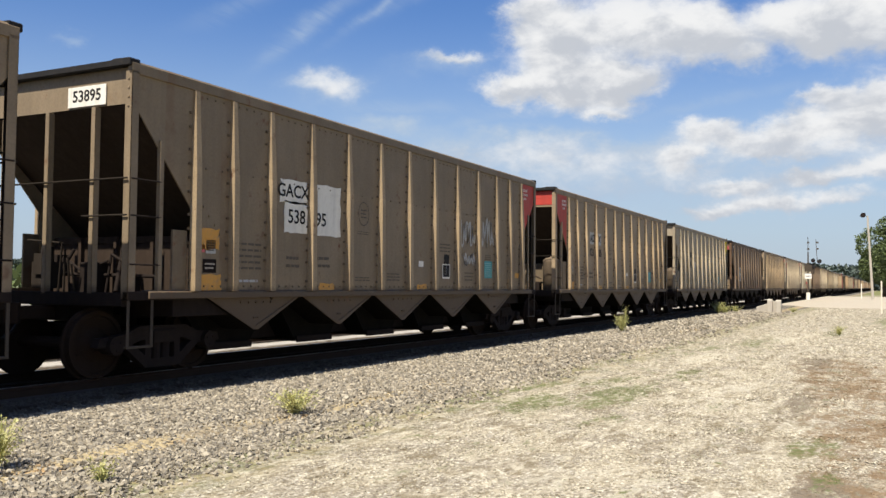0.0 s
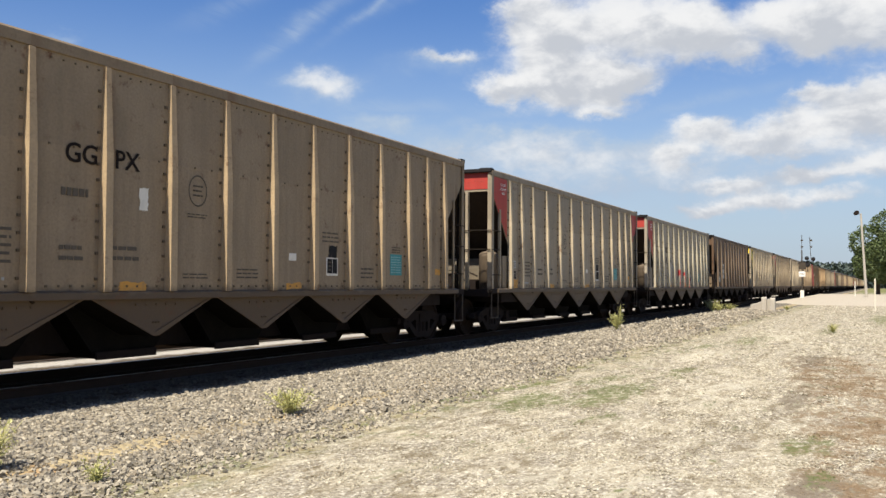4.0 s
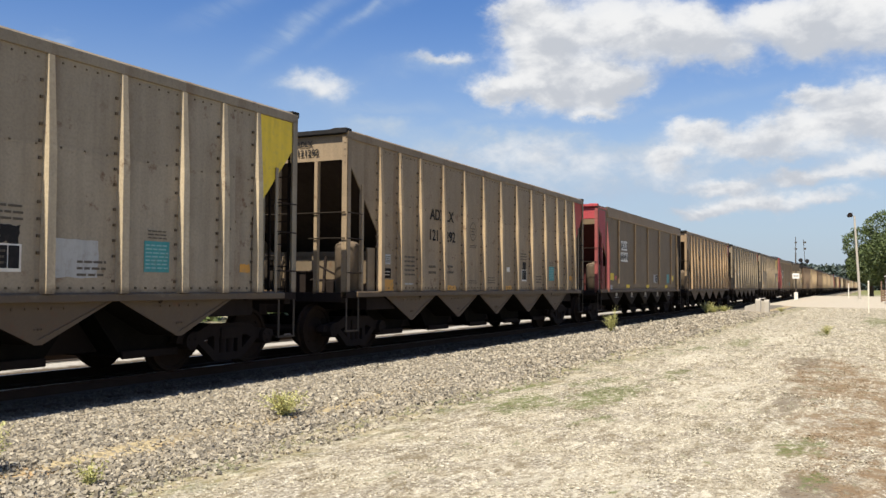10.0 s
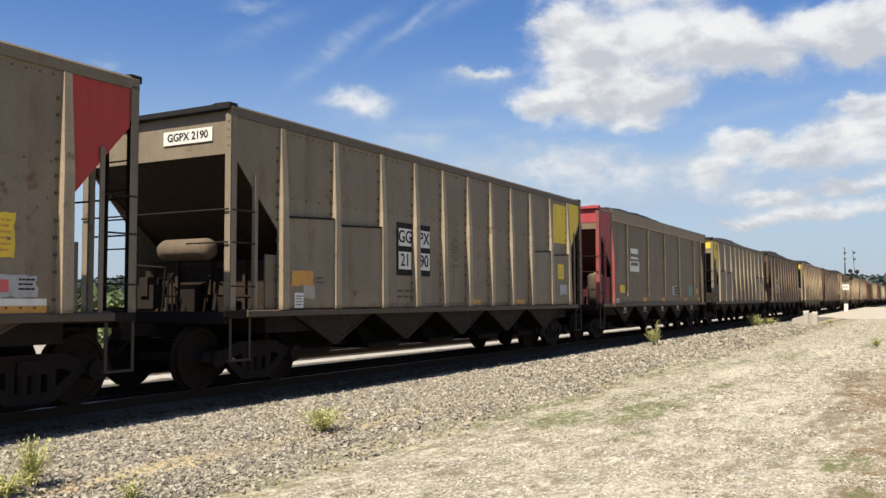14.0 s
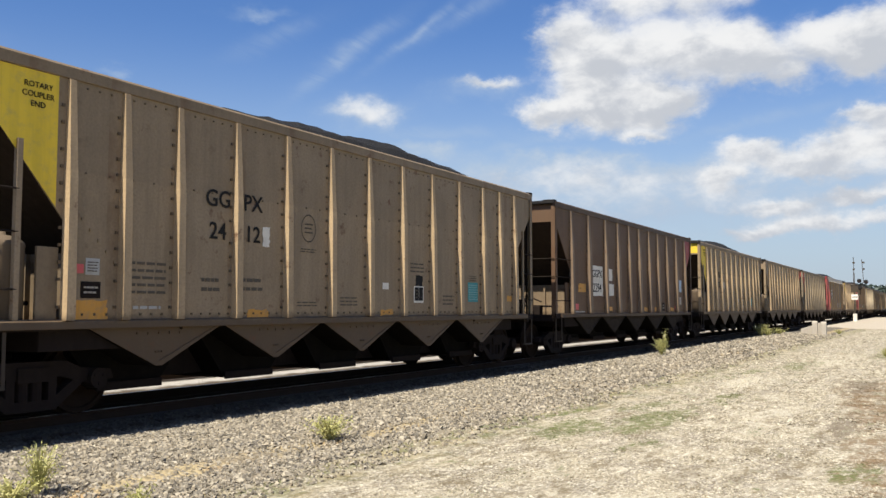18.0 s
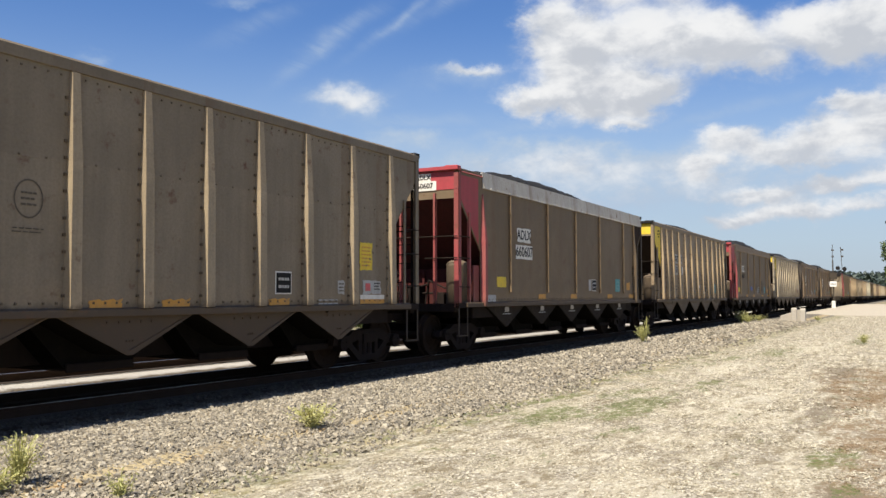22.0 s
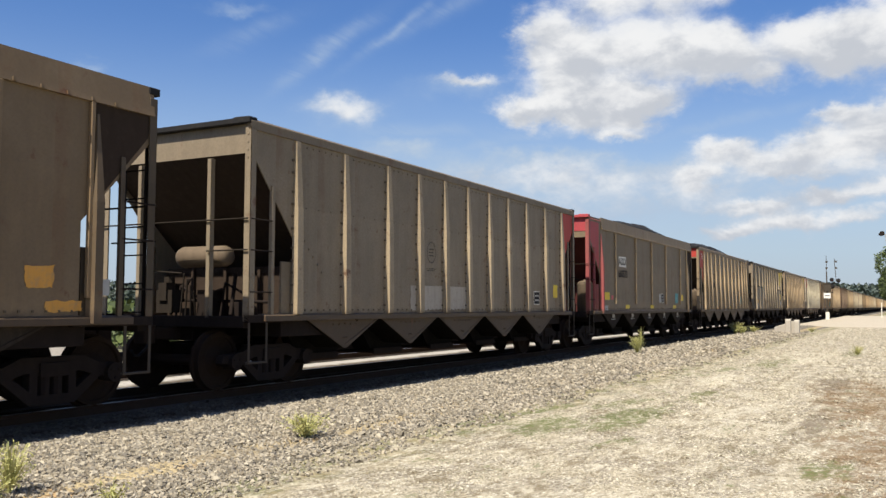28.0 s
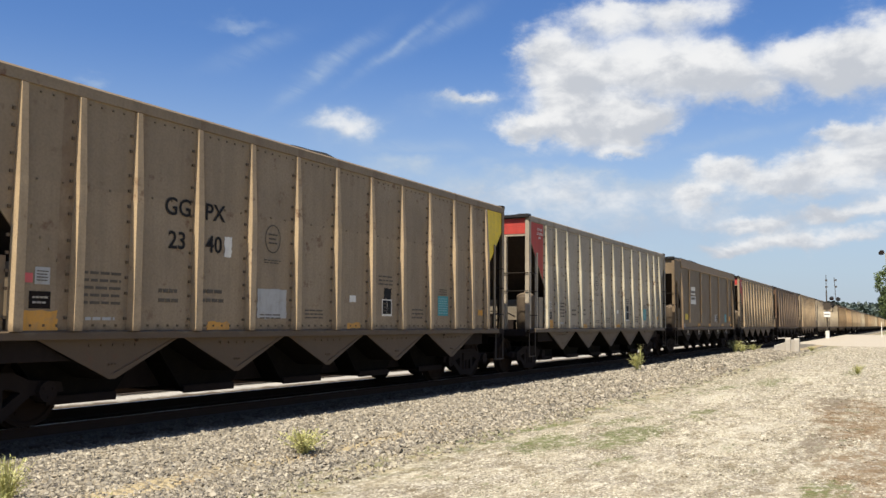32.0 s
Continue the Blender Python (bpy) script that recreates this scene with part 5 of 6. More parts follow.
        part("brake_valve", cached("valve", valve_mesh), car, at=pose(0.5, 0.55, SILL + 0.62))
        part("brake_valve", cached("valve", valve_mesh), car, at=pose(LEN - 0.5, -0.35, SILL + 0.62, 0, 0, 180))
        part("brake_wheel", cached("brake_wheel", brake_wheel_mesh), car, at=pose(LEN + 0.08, 0.55, SILL + 1.25, 0, 0, 180))
    for x in TRUCK_X:
        truck = part("truck", cached("bolster", bolster_mesh), car, at=pose(x, 0, WHEEL_R))
        part("side_frame", cached("side_frame", side_frame_mesh), truck)
        part("side_frame", cached("side_frame", side_frame_mesh), truck, at=pose(0, 0, 0, 0, 0, 180))
        for wx in (-0.89, 0.89):
            w = part("wheelset", cached("wheelset", wheelset_mesh), truck, at=pose(wx, 0, 0))
            WHEELS.append((w, wx))
    CARS.append((car, PITCH * index + slack))
    return car


def on_side(car, me, x, z, name="lettering", lift=0.0, turn=True, label=""):
    """Lays a flat mesh on the near side; letters are turned upright, plates are built upright."""
    return part(name, me, car, label, pose(x, FACE - lift, z, 90 if turn else 0))


def mark(car, lines, x, z, size, mat="black_paint", gap=1.25):
    for i, line in enumerate(lines):
        on_side(car, lettering(line, size, mat), x, z - i * size * gap, lift=0.006)


def plate(car, x, z, w, h, mat, ragged=0, lift=0.0, name="painted_patch"):
    return on_side(car, plate_mesh(w, h, mat, ragged), x, z, name, lift, False)


def bars(car, x, z, w, h, rows, mat="black_paint", lift=0.002):
    return tagged(on_side(car, bars_mesh(w, h, rows, mat), x, z, "stencil", lift, False), kind="stuff")


def lip_mark(car, text, y, size=0.19, mat="white_paint", backing="", drop=0.39):
    if backing:
        part("number_board", plate_mesh(len(text) * size * 0.66, size * 1.25, backing), car, "", pose(0.040, y, TOP - drop, 0, 0, -90))
    part("lettering", lettering(text, size, mat), car, "", pose(0.036, y, TOP - drop, 90, 0, -90))


def inspection_panel(car, x, z=SILL + 0.62):
    """Small black stencil with a white frame."""
    plate(car, x, z, 0.40, 0.36, "white_paint", name="stencil_panel")
    plate(car, x, z, 0.36, 0.32, "black_paint", lift=0.004, name="stencil_panel")
    bars(car, x, z, 0.26, 0.24, 2, "grey_paint", lift=0.008)


def teal_panel(car, x, z=SILL + 0.62, w=0.52, h=0.42):
    plate(car, x, z, w, h, "teal_paint", name="consolidated_stencil")
    bars(car, x, z, w * 0.9, h * 0.85, 7, "teal_print", lift=0.004)


def end_words(car, x, lines, ink):
    """Words in the painted corner of an end."""
    for i, line in enumerate(lines):
        on_side(car, lettering(line, 0.095, ink, 0.0005), x, TOP - 0.34 - 0.11 * i, lift=0.012)


def squiggle(seed, w, h, mat, turns=4, thick=0.035):
    """A sprayed scrawl: one loose looping stroke."""
    def make():
        bm = bmesh.new()
        pts = []
        for i in range(turns * 10 + 1):
            u = i / (turns * 10)
            a = 2 * math.pi * turns * u
            pts.append((-w / 2 + w * u + 0.18 * w / turns * math.sin(a * 1.3 + seed), 0.42 * h * math.sin(a + 0.6 * math.sin(a * 0.7 + seed)) * (0.6 + 0.4 * noise.noise((u * 5, seed, 0)))))
        last = None
        for i, p in enumerate(pts):
            q, o = pts[min(i + 1, len(pts) - 1)], pts[max(i - 1, 0)]
            d = Vector((q[0] - o[0], q[1] - o[1]))
            s = Vector((-d.y, d.x)).normalized() * thick / 2
            edge = (bm.verts.new((p[0] + s.x, 0, p[1] + s.y)), bm.verts.new((p[0] - s.x, 0, p[1] - s.y)))
            if last:
                bm.faces.new((last[0], last[1], edge[1], edge[0]))
            last = edge
        return finish(bm, mat)
    return cached(("squiggle", seed, w, h, mat, turns), make)


def split_mark(car, r, left, right, mat="black_paint", board=""):
    """Reporting mark and number, parted by a rib."""
    for i, (a, c) in enumerate(zip(left, right)):
        z = 2.87 - 0.46 * i
        if board:
            plate(car, r - 0.36, z, 0.46, 0.40, board, 1)
            plate(car, r + 0.36, z, 0.46, 0.40, board, 2)
        if a:
            mark(car, [a], r - 0.36 - 0.06 * (len(a) > 2), z, 0.34, mat)
        if c:
            mark(car, [c], r + 0.36 + 0.06 * (len(c) > 2), z, 0.34, mat)


def round_stamp(car, x, z):
    """Faded round stencil with a line of small print below it."""
    def make():
        bm = bmesh.new()
        k = 24
        ring = [(math.cos(2 * math.pi * i / k), math.sin(2 * math.pi * i / k)) for i in range(k)]
        for i in range(k):
            (a, b), (c, d) = ring[i], ring[(i + 1) % k]
            bm.faces.new([bm.verts.new((p[0] * r, 0, p[1] * r * 1.2)) for p, r in (((a, b), 0.19), ((c, d), 0.19), ((c, d), 0.172), ((a, b), 0.172))])
        return finish(bm, "faded_ink")
    part("stamp", cached("stamp", make), car, "", pose(x, FACE - 0.002, z))
    bars(car, x, z, 0.2, 0.2, 3, "faded_ink")
    bars(car, x, z - 0.36, 0.4, 0.08, 2, "faded_ink")


def marks_narrow(car, blob=True, tall_panel=True, teal=True, wash=False):
    """Notices on the cars with thirteen ribs."""
    plate(car, 1.36, 1.80, 0.15, 0.11, "pink_paint", name="notice")
    plate(car, 1.56, 1.83, 0.20, 0.20, "grey_paint", name="notice")
    bars(car, 1.56, 1.83, 0.15, 0.14, 4, "faded_ink", lift=0.006)
    plate(car, 1.54, 1.55, 0.28, 0.20, "dark_iron", name="notice")
    bars(car, 1.54, 1.55, 0.20, 0.12, 2, "tank_paint", lift=0.006)
    plate(car, 1.53, 1.30, 0.50, 0.26, "orange_paint", 3, name="reflector")
    bars(car, 2.40, 1.72, 0.60, 0.46, 5, "faded_ink")
    bars(car, 2.40, 1.34, 0.45, 0.10, 1, "grey_paint")
    bars(car, 3.52, 1.66, 0.36, 0.26, 2, "faded_ink")
    bars(car, 4.36, 1.68, 0.46, 0.26, 2, "faded_ink")
    plate(car, 4.50, 1.25, 0.46, 0.12, "orange_paint", 4, name="reflector")
    bars(car, 5.66, 1.40, 0.50, 0.10, 2, "faded_ink")
    plate(car, 7.95, 1.74, 0.20, 0.12, "white_paint", name="notice")
    bars(car, 6.8, 1.45, 0.5, 0.18, 3, "faded_ink")
    plate(car, 8.0, 1.26, 0.4, 0.10, "orange_paint", 5, name="reflector")
    if tall_panel:
        plate(car, 9.12, 1.60, 0.36, 0.32, "white_paint", name="stencil_panel")
        plate(car, 9.04, 1.61, 0.15, 0.26, "black_paint", lift=0.004, name="stencil_panel")
        plate(car, 9.20, 1.61, 0.14, 0.26, "black_paint", lift=0.004, name="stencil_panel")
        bars(car, 9.04, 1.61, 0.10, 0.20, 3, "faded_ink", lift=0.008)
        plate(car, 9.14, 1.87, 0.26, 0.20, "black_paint", 41, name="painted_patch")
        bars(car, 9.06, 2.12, 0.5, 0.22, 3, "faded_ink")
        bars(car, 11.40, 1.98, 0.34, 0.14, 3, "faded_ink")
    bars(car, 10.3, 1.5, 0.45, 0.24, 3, "faded_ink")
    if teal:
        teal_panel(car, 11.40, 1.68, 0.46, 0.42)
    plate(car, 13.25, 1.56, 0.24, 0.13, "orange_paint", 6, name="reflector")
    round_stamp(car, 5.68, 2.62)
    if blob:
        plate(car, 4.66, 2.41, 0.15, 0.30, "white_paint", 7)


def marks_brown(car, number):
    """Dark brown cars with large white boards."""
    bx = 3.28
    plate(car, bx, 2.36, 0.98, 0.46, "white_paint", 8)
    plate(car, bx, 1.93, 1.00, 0.46, "white_paint", 9)
    mark(car, ["GGPX"], bx, 2.35, 0.32)
    mark(car, [number], bx, 1.93, 0.37)
    plate(car, 4.46, 2.36, 0.42, 0.36, "white_paint", 10)
    plate(car, 4.52, 1.90, 0.56, 0.36, "white_paint", 11)
    plate(car, 2.02, 1.92, 0.58, 0.24, "orange_paint", 12, name="reflector")
    plate(car, 4.42, 1.32, 0.46, 0.12, "orange_paint", name="reflector")
    plate(car, 1.62, 1.38, 0.24, 0.17, "pink_paint", name="notice")
    bars(car, 1.8, 1.24, 0.9, 0.10, 1, "grey_paint")
    plate(car, 1.38, 1.66, 0.22, 0.24, "grey_paint", name="notice")
    plate(car, 12.83, 2.20, 0.40, 0.46, "blue_paint", 13, name="notice")
    plate(car, 12.8, 1.62, 0.35, 0.30, "tank_paint", 2, name="painted_patch")
    for x, w in ((8.2, 0.40), (9.4, 0.24), (11.6, 0.44)):
        plate(car, x, 1.30, w, 0.13, "orange_paint", 14, name="reflector")
    plate(car, 10.4, 1.40, 0.32, 0.28, "dark_iron", name="stencil_panel")
    bars(car, 10.4, 1.40, 0.24, 0.2, 2, "tank_paint", lift=0.006)
    plate(car, 12.1, 1.36, 0.18, 0.14, "pink_paint", name="notice")


def marks_broad(car, number, x=3.28):
    """Cars with eleven tapered ribs and a black number board."""
    plate(car, x, 2.36, 0.86, 0.66, "black_paint", name="number_board")
    mark(car, ["GGPX"], x, 2.52, 0.32, "white_paint")
    mark(car, [number], x, 2.20, 0.34, "white_paint")
    plate(car, 1.52, 1.69, 0.26, 0.26, "white_paint", name="notice")
    bars(car, 1.52, 1.69, 0.18, 0.2, 4, "grey_paint", lift=0.006)
    plate(car, 1.86, 1.34, 0.86, 0.08, "white_paint", name="notice")
    plate(car, 1.86, 1.24, 0.86, 0.10, "orange_paint", name="reflector")
    plate(car, 1.40, 1.46, 0.12, 0.10, "pink_paint", name="notice")
    bars(car, 3.3, 1.32, 0.7, 0.14, 2, "faded_ink")
    for a in (4.6, 6.85, 8.02, 10.2):
        plate(car, a, 1.24, 0.50, 0.12, "orange_paint", 15, name="reflector")
    round_stamp(car, 5.75, 2.45)
    inspection_panel(car, 10.30, 1.55)
    bars(car, 11.5, 1.24, 0.55, 0.12, 2, "grey_paint")
    plate(car, 11.88, 1.49, 0.20, 0.24, "grey_paint", 45, name="notice")
    bars(car, 11.88, 1.49, 0.15, 0.18, 3, "faded_ink", lift=0.006)
    plate(car, 12.66, 2.06, 0.40, 0.50, "yellow_paint", 16, name="notice")
    bars(car, 12.66, 2.06, 0.30, 0.40, 6, "orange_paint", lift=0.006)
    plate(car, 12.86, 1.50, 0.60, 0.26, "grey_paint", 46, name="notice")
    plate(car, 12.72, 1.50, 0.16, 0.14, "pink_paint", lift=0.005, name="notice")
    bars(car, 13.02, 1.52, 0.20, 0.16, 3, "black_paint", lift=0.006)
    plate(car, 12.88, 1.32, 0.80, 0.08, "white_paint", name="notice")
    plate(car, 12.88, 1.23, 0.80, 0.10, "orange_paint", name="reflector")


def marks_panelled(car, left, right, board):
    r = 5.20
    if board == "black_paint":
        plate(car, r - 0.35, 2.31, 0.62, 1.02, board)
        plate(car, r + 0.35, 2.31, 0.52, 1.02, board)
    for i in (0, 1):
        z = 2.54 - 0.45 * i
        plate(car, r - 0.36, z, 0.46, 0.34, "white_paint", 0 if board == "black_paint" else 17, lift=0.004)
        plate(car, r + 0.36, z, 0.46, 0.34, "white_paint", 0 if board == "black_paint" else 18, lift=0.004)
        on_side(car, lettering(left[i], 0.34, "black_paint"), r - 0.36, z, lift=0.010)
        on_side(car, lettering(right[i], 0.34, "black_paint"), r + 0.36, z, lift=0.010)
    plate(car, 1.60, 1.68, 0.54, 0.24, "orange_paint", 19, lift=0.072, name="reflector")
    plate(car, 1.52, 1.33, 0.22, 0.24, "white_paint", lift=0.072, name="notice")
    bars(car, 1.52, 1.33, 0.16, 0.18, 4, "faded_ink", lift=0.078)
    bars(car, 2.06, 1.66, 0.22, 0.14, 2, "faded_ink", lift=0.074)
    plate(car, 1.78, 1.47, 0.30, 0.22, "tank_paint", 47, lift=0.071, name="painted_patch")
    round_stamp(car, 6.9, 2.40)
    bars(car, 5.0, 1.45, 0.9, 0.22, 2, "faded_ink")
    plate(car, 12.98, 3.40, 1.02, 1.06, "yellow_paint", name="yellow_panel")
    plate(car, 12.82, 2.08, 0.44, 0.40, "yellow_paint", lift=0.072, name="notice")
    bars(car, 12.82, 2.08, 0.34, 0.26, 4, "orange_paint", lift=0.078)
    plate(car, 11.38, 1.51, 0.62, 0.34, "white_paint", name="stencil_panel")
    plate(car, 11.38, 1.51, 0.58, 0.30, "black_paint", lift=0.004, name="stencil_panel")
    bars(car, 11.38, 1.51, 0.44, 0.2, 2, "grey_paint", lift=0.008)
    plate(car, 13.0, 1.60, 0.5, 0.26, "grey_paint", 20, lift=0.072)
    for x in (3.3, 7.9, 10.3):
        plate(car, x, 1.28, 0.5, 0.10, "orange_paint", 21, name="reflector")


def marks_smooth(car, number, boards=True, z=2.88, number_board=True, bright=False):
    """Smooth-sided cars with thin ribs."""
    x = 3.68
    if boards:
        plate(car, x, z, 0.86, 0.36, "white_paint", 22)
        if number_board:
            plate(car, x + 0.02, z - 0.43, 1.06, 0.36, "white_paint", 23)
    if number:
        mark(car, ["ADLX"], x, z, 0.34)
        mark(car, [number], x + 0.02, z - 0.43, 0.36)
    else:
        bars(car, x, z - 0.2, 0.8, 0.6, 2, "faded_ink", lift=0.006)
    if number != "660599":
        plate(car, 1.90 if bright else 2.30, 1.67, 0.52, 0.26, "yellow_paint", 24, name="reflector")
    plate(car, 1.72, 1.28, 0.5, 0.16, "grey_paint", 25)
    for a in (4.25, 7.59, 11.25) if bright else (4.9, 7.35, 10.78, 13.18):
        plate(car, a, 1.31, 0.50, 0.13, "yellow_paint" if bright else "orange_paint", 26, name="reflector")
    if bright:
        plate(car, 2.44, 1.63, 0.20, 0.14, "pink_paint", 48, name="notice")
    inspection_panel(car, 9.2, 1.66)
    plate(car, 8.80, 1.66, 0.22, 0.34, "grey_paint", name="notice")
    teal_panel(car, 11.62, 1.68, 0.5, 0.42)
    plate(car, 12.62 if bright else 12.85, 1.72 if bright else 1.66, 0.46 if bright else 0.36, 0.26, "yellow_paint" if bright else "orange_paint", 27, name="notice")
    plate(car, 13.75, 1.55, 0.2, 0.2, "grey_paint", name="notice")
    for x in BAYS:
        part("bay_plate", plate_mesh(0.24, 0.12, "tank_paint", 49), car, "", pose(x, -1.55, SILL - 0.08))
        part("stencil_bar", bars_mesh(0.5, 0.055, 1, "grey_paint"), car, "", pose(x, -1.55, SILL - 0.19))


def ink_of(front, k):
    """Dark letters on bare or yellow ends, white ones on the rest."""
    return "black_paint" if front in ("", "yellow_paint") and k not in (9, 14, 23) else "white_paint"


def lead_cars():
    red, yellow, white = "signal_red", "yellow_paint", "white_paint"
    red_post = (0.33, 0.056, 0.06)
    #     kind, colour, leading end, trailing end, coal, reporting mark, lip text
    plan = {
        -2: ("r13", TAN, "", "", 0.0, "", ""), -1: ("r13", TAN, "", "", 0.0, "", ""), 0: ("r13", DARK_TAN, "", red, 0.0, "", ""),
        1: ("r13", TAN, red, "", 0.0, "ADLX 121 085", "121085"), 2: ("r13", SILVER, "", yellow, 0.0, "GGPX 24 07", ""), 3: ("b11", BROWN, "", "", 0.0, "2313", "GGPX 2313"),
        4: ("r13", TAN, "", "", 0.0, "GGPX", ""), 5: ("r13", SILVER, red, red, 0.0, "", ""), 6: ("r13", PALE, red, "", 0.0, "ADLX 121 306", "121306"),
        7: ("b11", BROWN, "", "", 0.0, "2291", ""), 8: ("r13", SILVER, yellow, "", 0.0, "GGPX 23 71", "2371"), 9: ("r11", GREY, red, "", 0.0, "2604", "GGPX 2604"),
        10: ("r13", SILVER, "", yellow, 0.2, "GGPX 23 53", "2353"), 11: ("r13", TAN, "", red, 0.2, "ADLX 121 292", "121292"), 12: ("thin", SMOOTH, red, "", 0.3, "660416", "660416"),
        13: ("r13", PINKTAN, "", "worn_red", 0.2, "ADLX 121 350", "121350"), 14: ("r11", GREY, "", red, 0.28, "2638", "GGPX 2638"), 15: ("p11", GREY, "", yellow, 0.3, "GG PX 21 90", "GGPX 2190"),
        16: ("thin", SMOOTH_GREY, red, "", 0.45, "", ""), 17: ("p11", GREY, yellow, "", 0.45, "", ""), 18: ("b11", BROWN, "", "", 0.5, "2272", ""),
        19: ("r13", TAN, yellow, "", 0.5, "GGPX 24 12", "2412"), 20: ("b11", BROWN, "", "worn_red", 0.3, "2294", ""), 21: ("r13", TAN, yellow, "", 0.5, "GGPX 23 80", "2380"),
        22: ("r13", TAN, "", red, 0.25, "CEFX 600 488", "600488"), 23: ("r11", GREY, red, "", 0.1, "2672", "GGPX 2672"), 24: ("thin", SMOOTH, red, "", 0.5, "660607", "660607"),
        25: ("r13", TAN, yellow, "", 0.4, "GGPX 23 78", "2378"), 26: ("thin", SMOOTH, red, "", 0.55, "660417", "660417"), 27: ("r13", SILVER, yellow, "", 0.5, "GGPX 24 04", "2404"),
        28: ("thin", SMOOTH_DARK, "", "", 0.5, "660599", "660599"), 29: ("thin", SMOOTH, "", "", 0.5, "", ""), 30: ("r11", GREY, "", red, 0.25, "", ""),
        31: ("thin", SMOOTH_GREY, red, "", 0.5, "660573", "660573"), 32: ("r13", TAN, red, "", 0.5, "CEFX 600 607", "600607"), 33: ("p11", GREY, "", yellow, 0.32, "GG PX 21 55", "GGPX 2155"),
        34: ("r13", TAN, "", yellow, 0.35, "GGPX 23 40", "2340"), 35: ("r13", PALE, red, "", 0.1, "", ""), 36: ("thin", SMOOTH, "", "", 0.4, "", ""), 37: ("r13", TAN, red, "", 0.1, "", ""),
        38: ("b11", BROWN, "", "", 0.2, "", ""), 39: ("r13", TAN, "", "", 0.1, "", ""), 40: ("r13", SILVER, "", "", 0.1, "", "")}
    # couplers are not stretched alike: how far single cars stand from an even spacing
    slack = {0: 0.15, 1: 0.17, 2: 0.18, 22: 0.22, 23: 0.0, 25: 0.2, 26: 0.0, 30: 0.38, 3: 0.22, 4: 0.2, 5: 0.2, 6: 0.25, 7: 0.2, 8: 0.25, 9: 0.12, 10: 0.12, 11: 0.05, 14: 0.05, 18: -0.18, 19: 0.36, 20: 0.25, 21: 0.28}
    made = {}
    for k, (kind, color, front, rear, rise, text, lip) in plan.items():
        is_red = kind == "thin" and front == red
        ends = (0.035, 0.028, 0.024) if k in (28, 29) else red_post if is_red else None
        car = hopper_car(k, kind, color, "red_paint" if is_red else front, "slope_dark" if kind == "thin" and not rear else rear, rise, posts=ends, slack=slack.get(k, 0.12), top_color=(0.5, 0.48, 0.44) if k == 24 else None)
        made[k] = car
        words = text.split()
        if kind == "r13":
            if len(words) == 3:
                split_mark(car, RIBS["r13"][3], [words[0][:2], words[1]], [words[0][2:], words[2]], board="grey_paint" if k in (25, 27) else "")
            elif words:
                split_mark(car, RIBS["r13"][3], ["GG"], ["PX"], "dark_iron")
                bars(car, 3.55, 2.40, 0.4, 0.26, 1, "faded_ink")
            marks_narrow(car, blob=text.startswith("GGPX"))
        elif kind == "b11" and words:
            marks_brown(car, text)
        elif kind == "r11" and words:
            marks_broad(car, text)
        elif kind == "p11":
            if words:
                marks_panelled(car, [words[0], words[2]], [words[1], words[3]], "black_paint" if k == 15 else white)
        elif kind == "thin":
            marks_smooth(car, text, number_board=k not in (26, 31), bright=k in (12, 31))
        if lip:
            dark_on_white = k in (3, 12, 15, 24, 28, 33)
            if k in (11, 13, 32):
                lip_mark(car, words[0], -0.60, 0.14, ink_of(front, k), "", 0.22)
            if kind == "thin":
                lip_mark(car, "ADLX", -0.68, 0.15, "black_paint" if dark_on_white else white, white if dark_on_white else "", 0.20)
            ink = "black_paint" if dark_on_white else ink_of(front, k)
            lip_mark(car, lip, -0.68, 0.17, ink, white if dark_on_white else "")
        if front == yellow:
            part("lip_patch", plate_mesh(0.62, 0.26, "orange_paint"), car, "", pose(0.044, -0.62, TOP - 0.45, 0, 0, -90))
        if front in (red, yellow) and kind != "thin":
            end_words(car, 0.76, ["ROTARY", "COUPLER", "END"], white if front == red else "black_paint")
        if k == 3:
            part("lip_stripe", plate_mesh(2.9, 0.22, "worn_red"), car, "faded red stripe across the lip", pose(0.050, 0, TOP - 0.44, 0, 0, -90))
            end_words(car, 0.62, ["ROTARY", "END"], white)
        if k in (0, 13):
            end_words(car, LEN - 0.78, ["ROTARY", "COUPLER", "END"], white)
    # what sets single cars apart
    c = made[0]
    plate(c, 3.52, 2.82, 0.74, 0.38, white, 28)
    plate(c, 3.58, 2.40, 0.62, 0.52, white, 29)
    plate(c, 4.50, 2.58, 0.80, 0.88, white, 30)
    mark(c, ["GACX"], 3.50, 2.82, 0.30)
    mark(c, ["538"], 3.60, 2.40, 0.32)
    mark(c, ["95"], 4.30, 2.40, 0.32)
    plate(c, 1.52, 1.94, 0.42, 0.30, "orange_paint", 31)
    for s, (x, z, w, h) in enumerate(((10.2, 2.5, 0.8, 1.0), (11.3, 2.6, 0.8, 1.2), (10.3, 1.9, 0.7, 0.5))):
        on_side(c, squiggle(s, w, h, "grey_paint", 5, 0.05), x, z, "graffiti", 0.006, False)
    lip_mark(c, "53895", -0.72, 0.22, "black_paint", white)
    c = made[1]
    for x in (3.60, 4.42):
        plate(c, x, 2.88, 0.44, 0.40, "grey_paint", 44)
    c = made[2]
    on_side(c, squiggle(4, 0.7, 0.5, "black_paint", 4), 10.3, 1.95, "graffiti", 0.006, False)
    c = made[6]
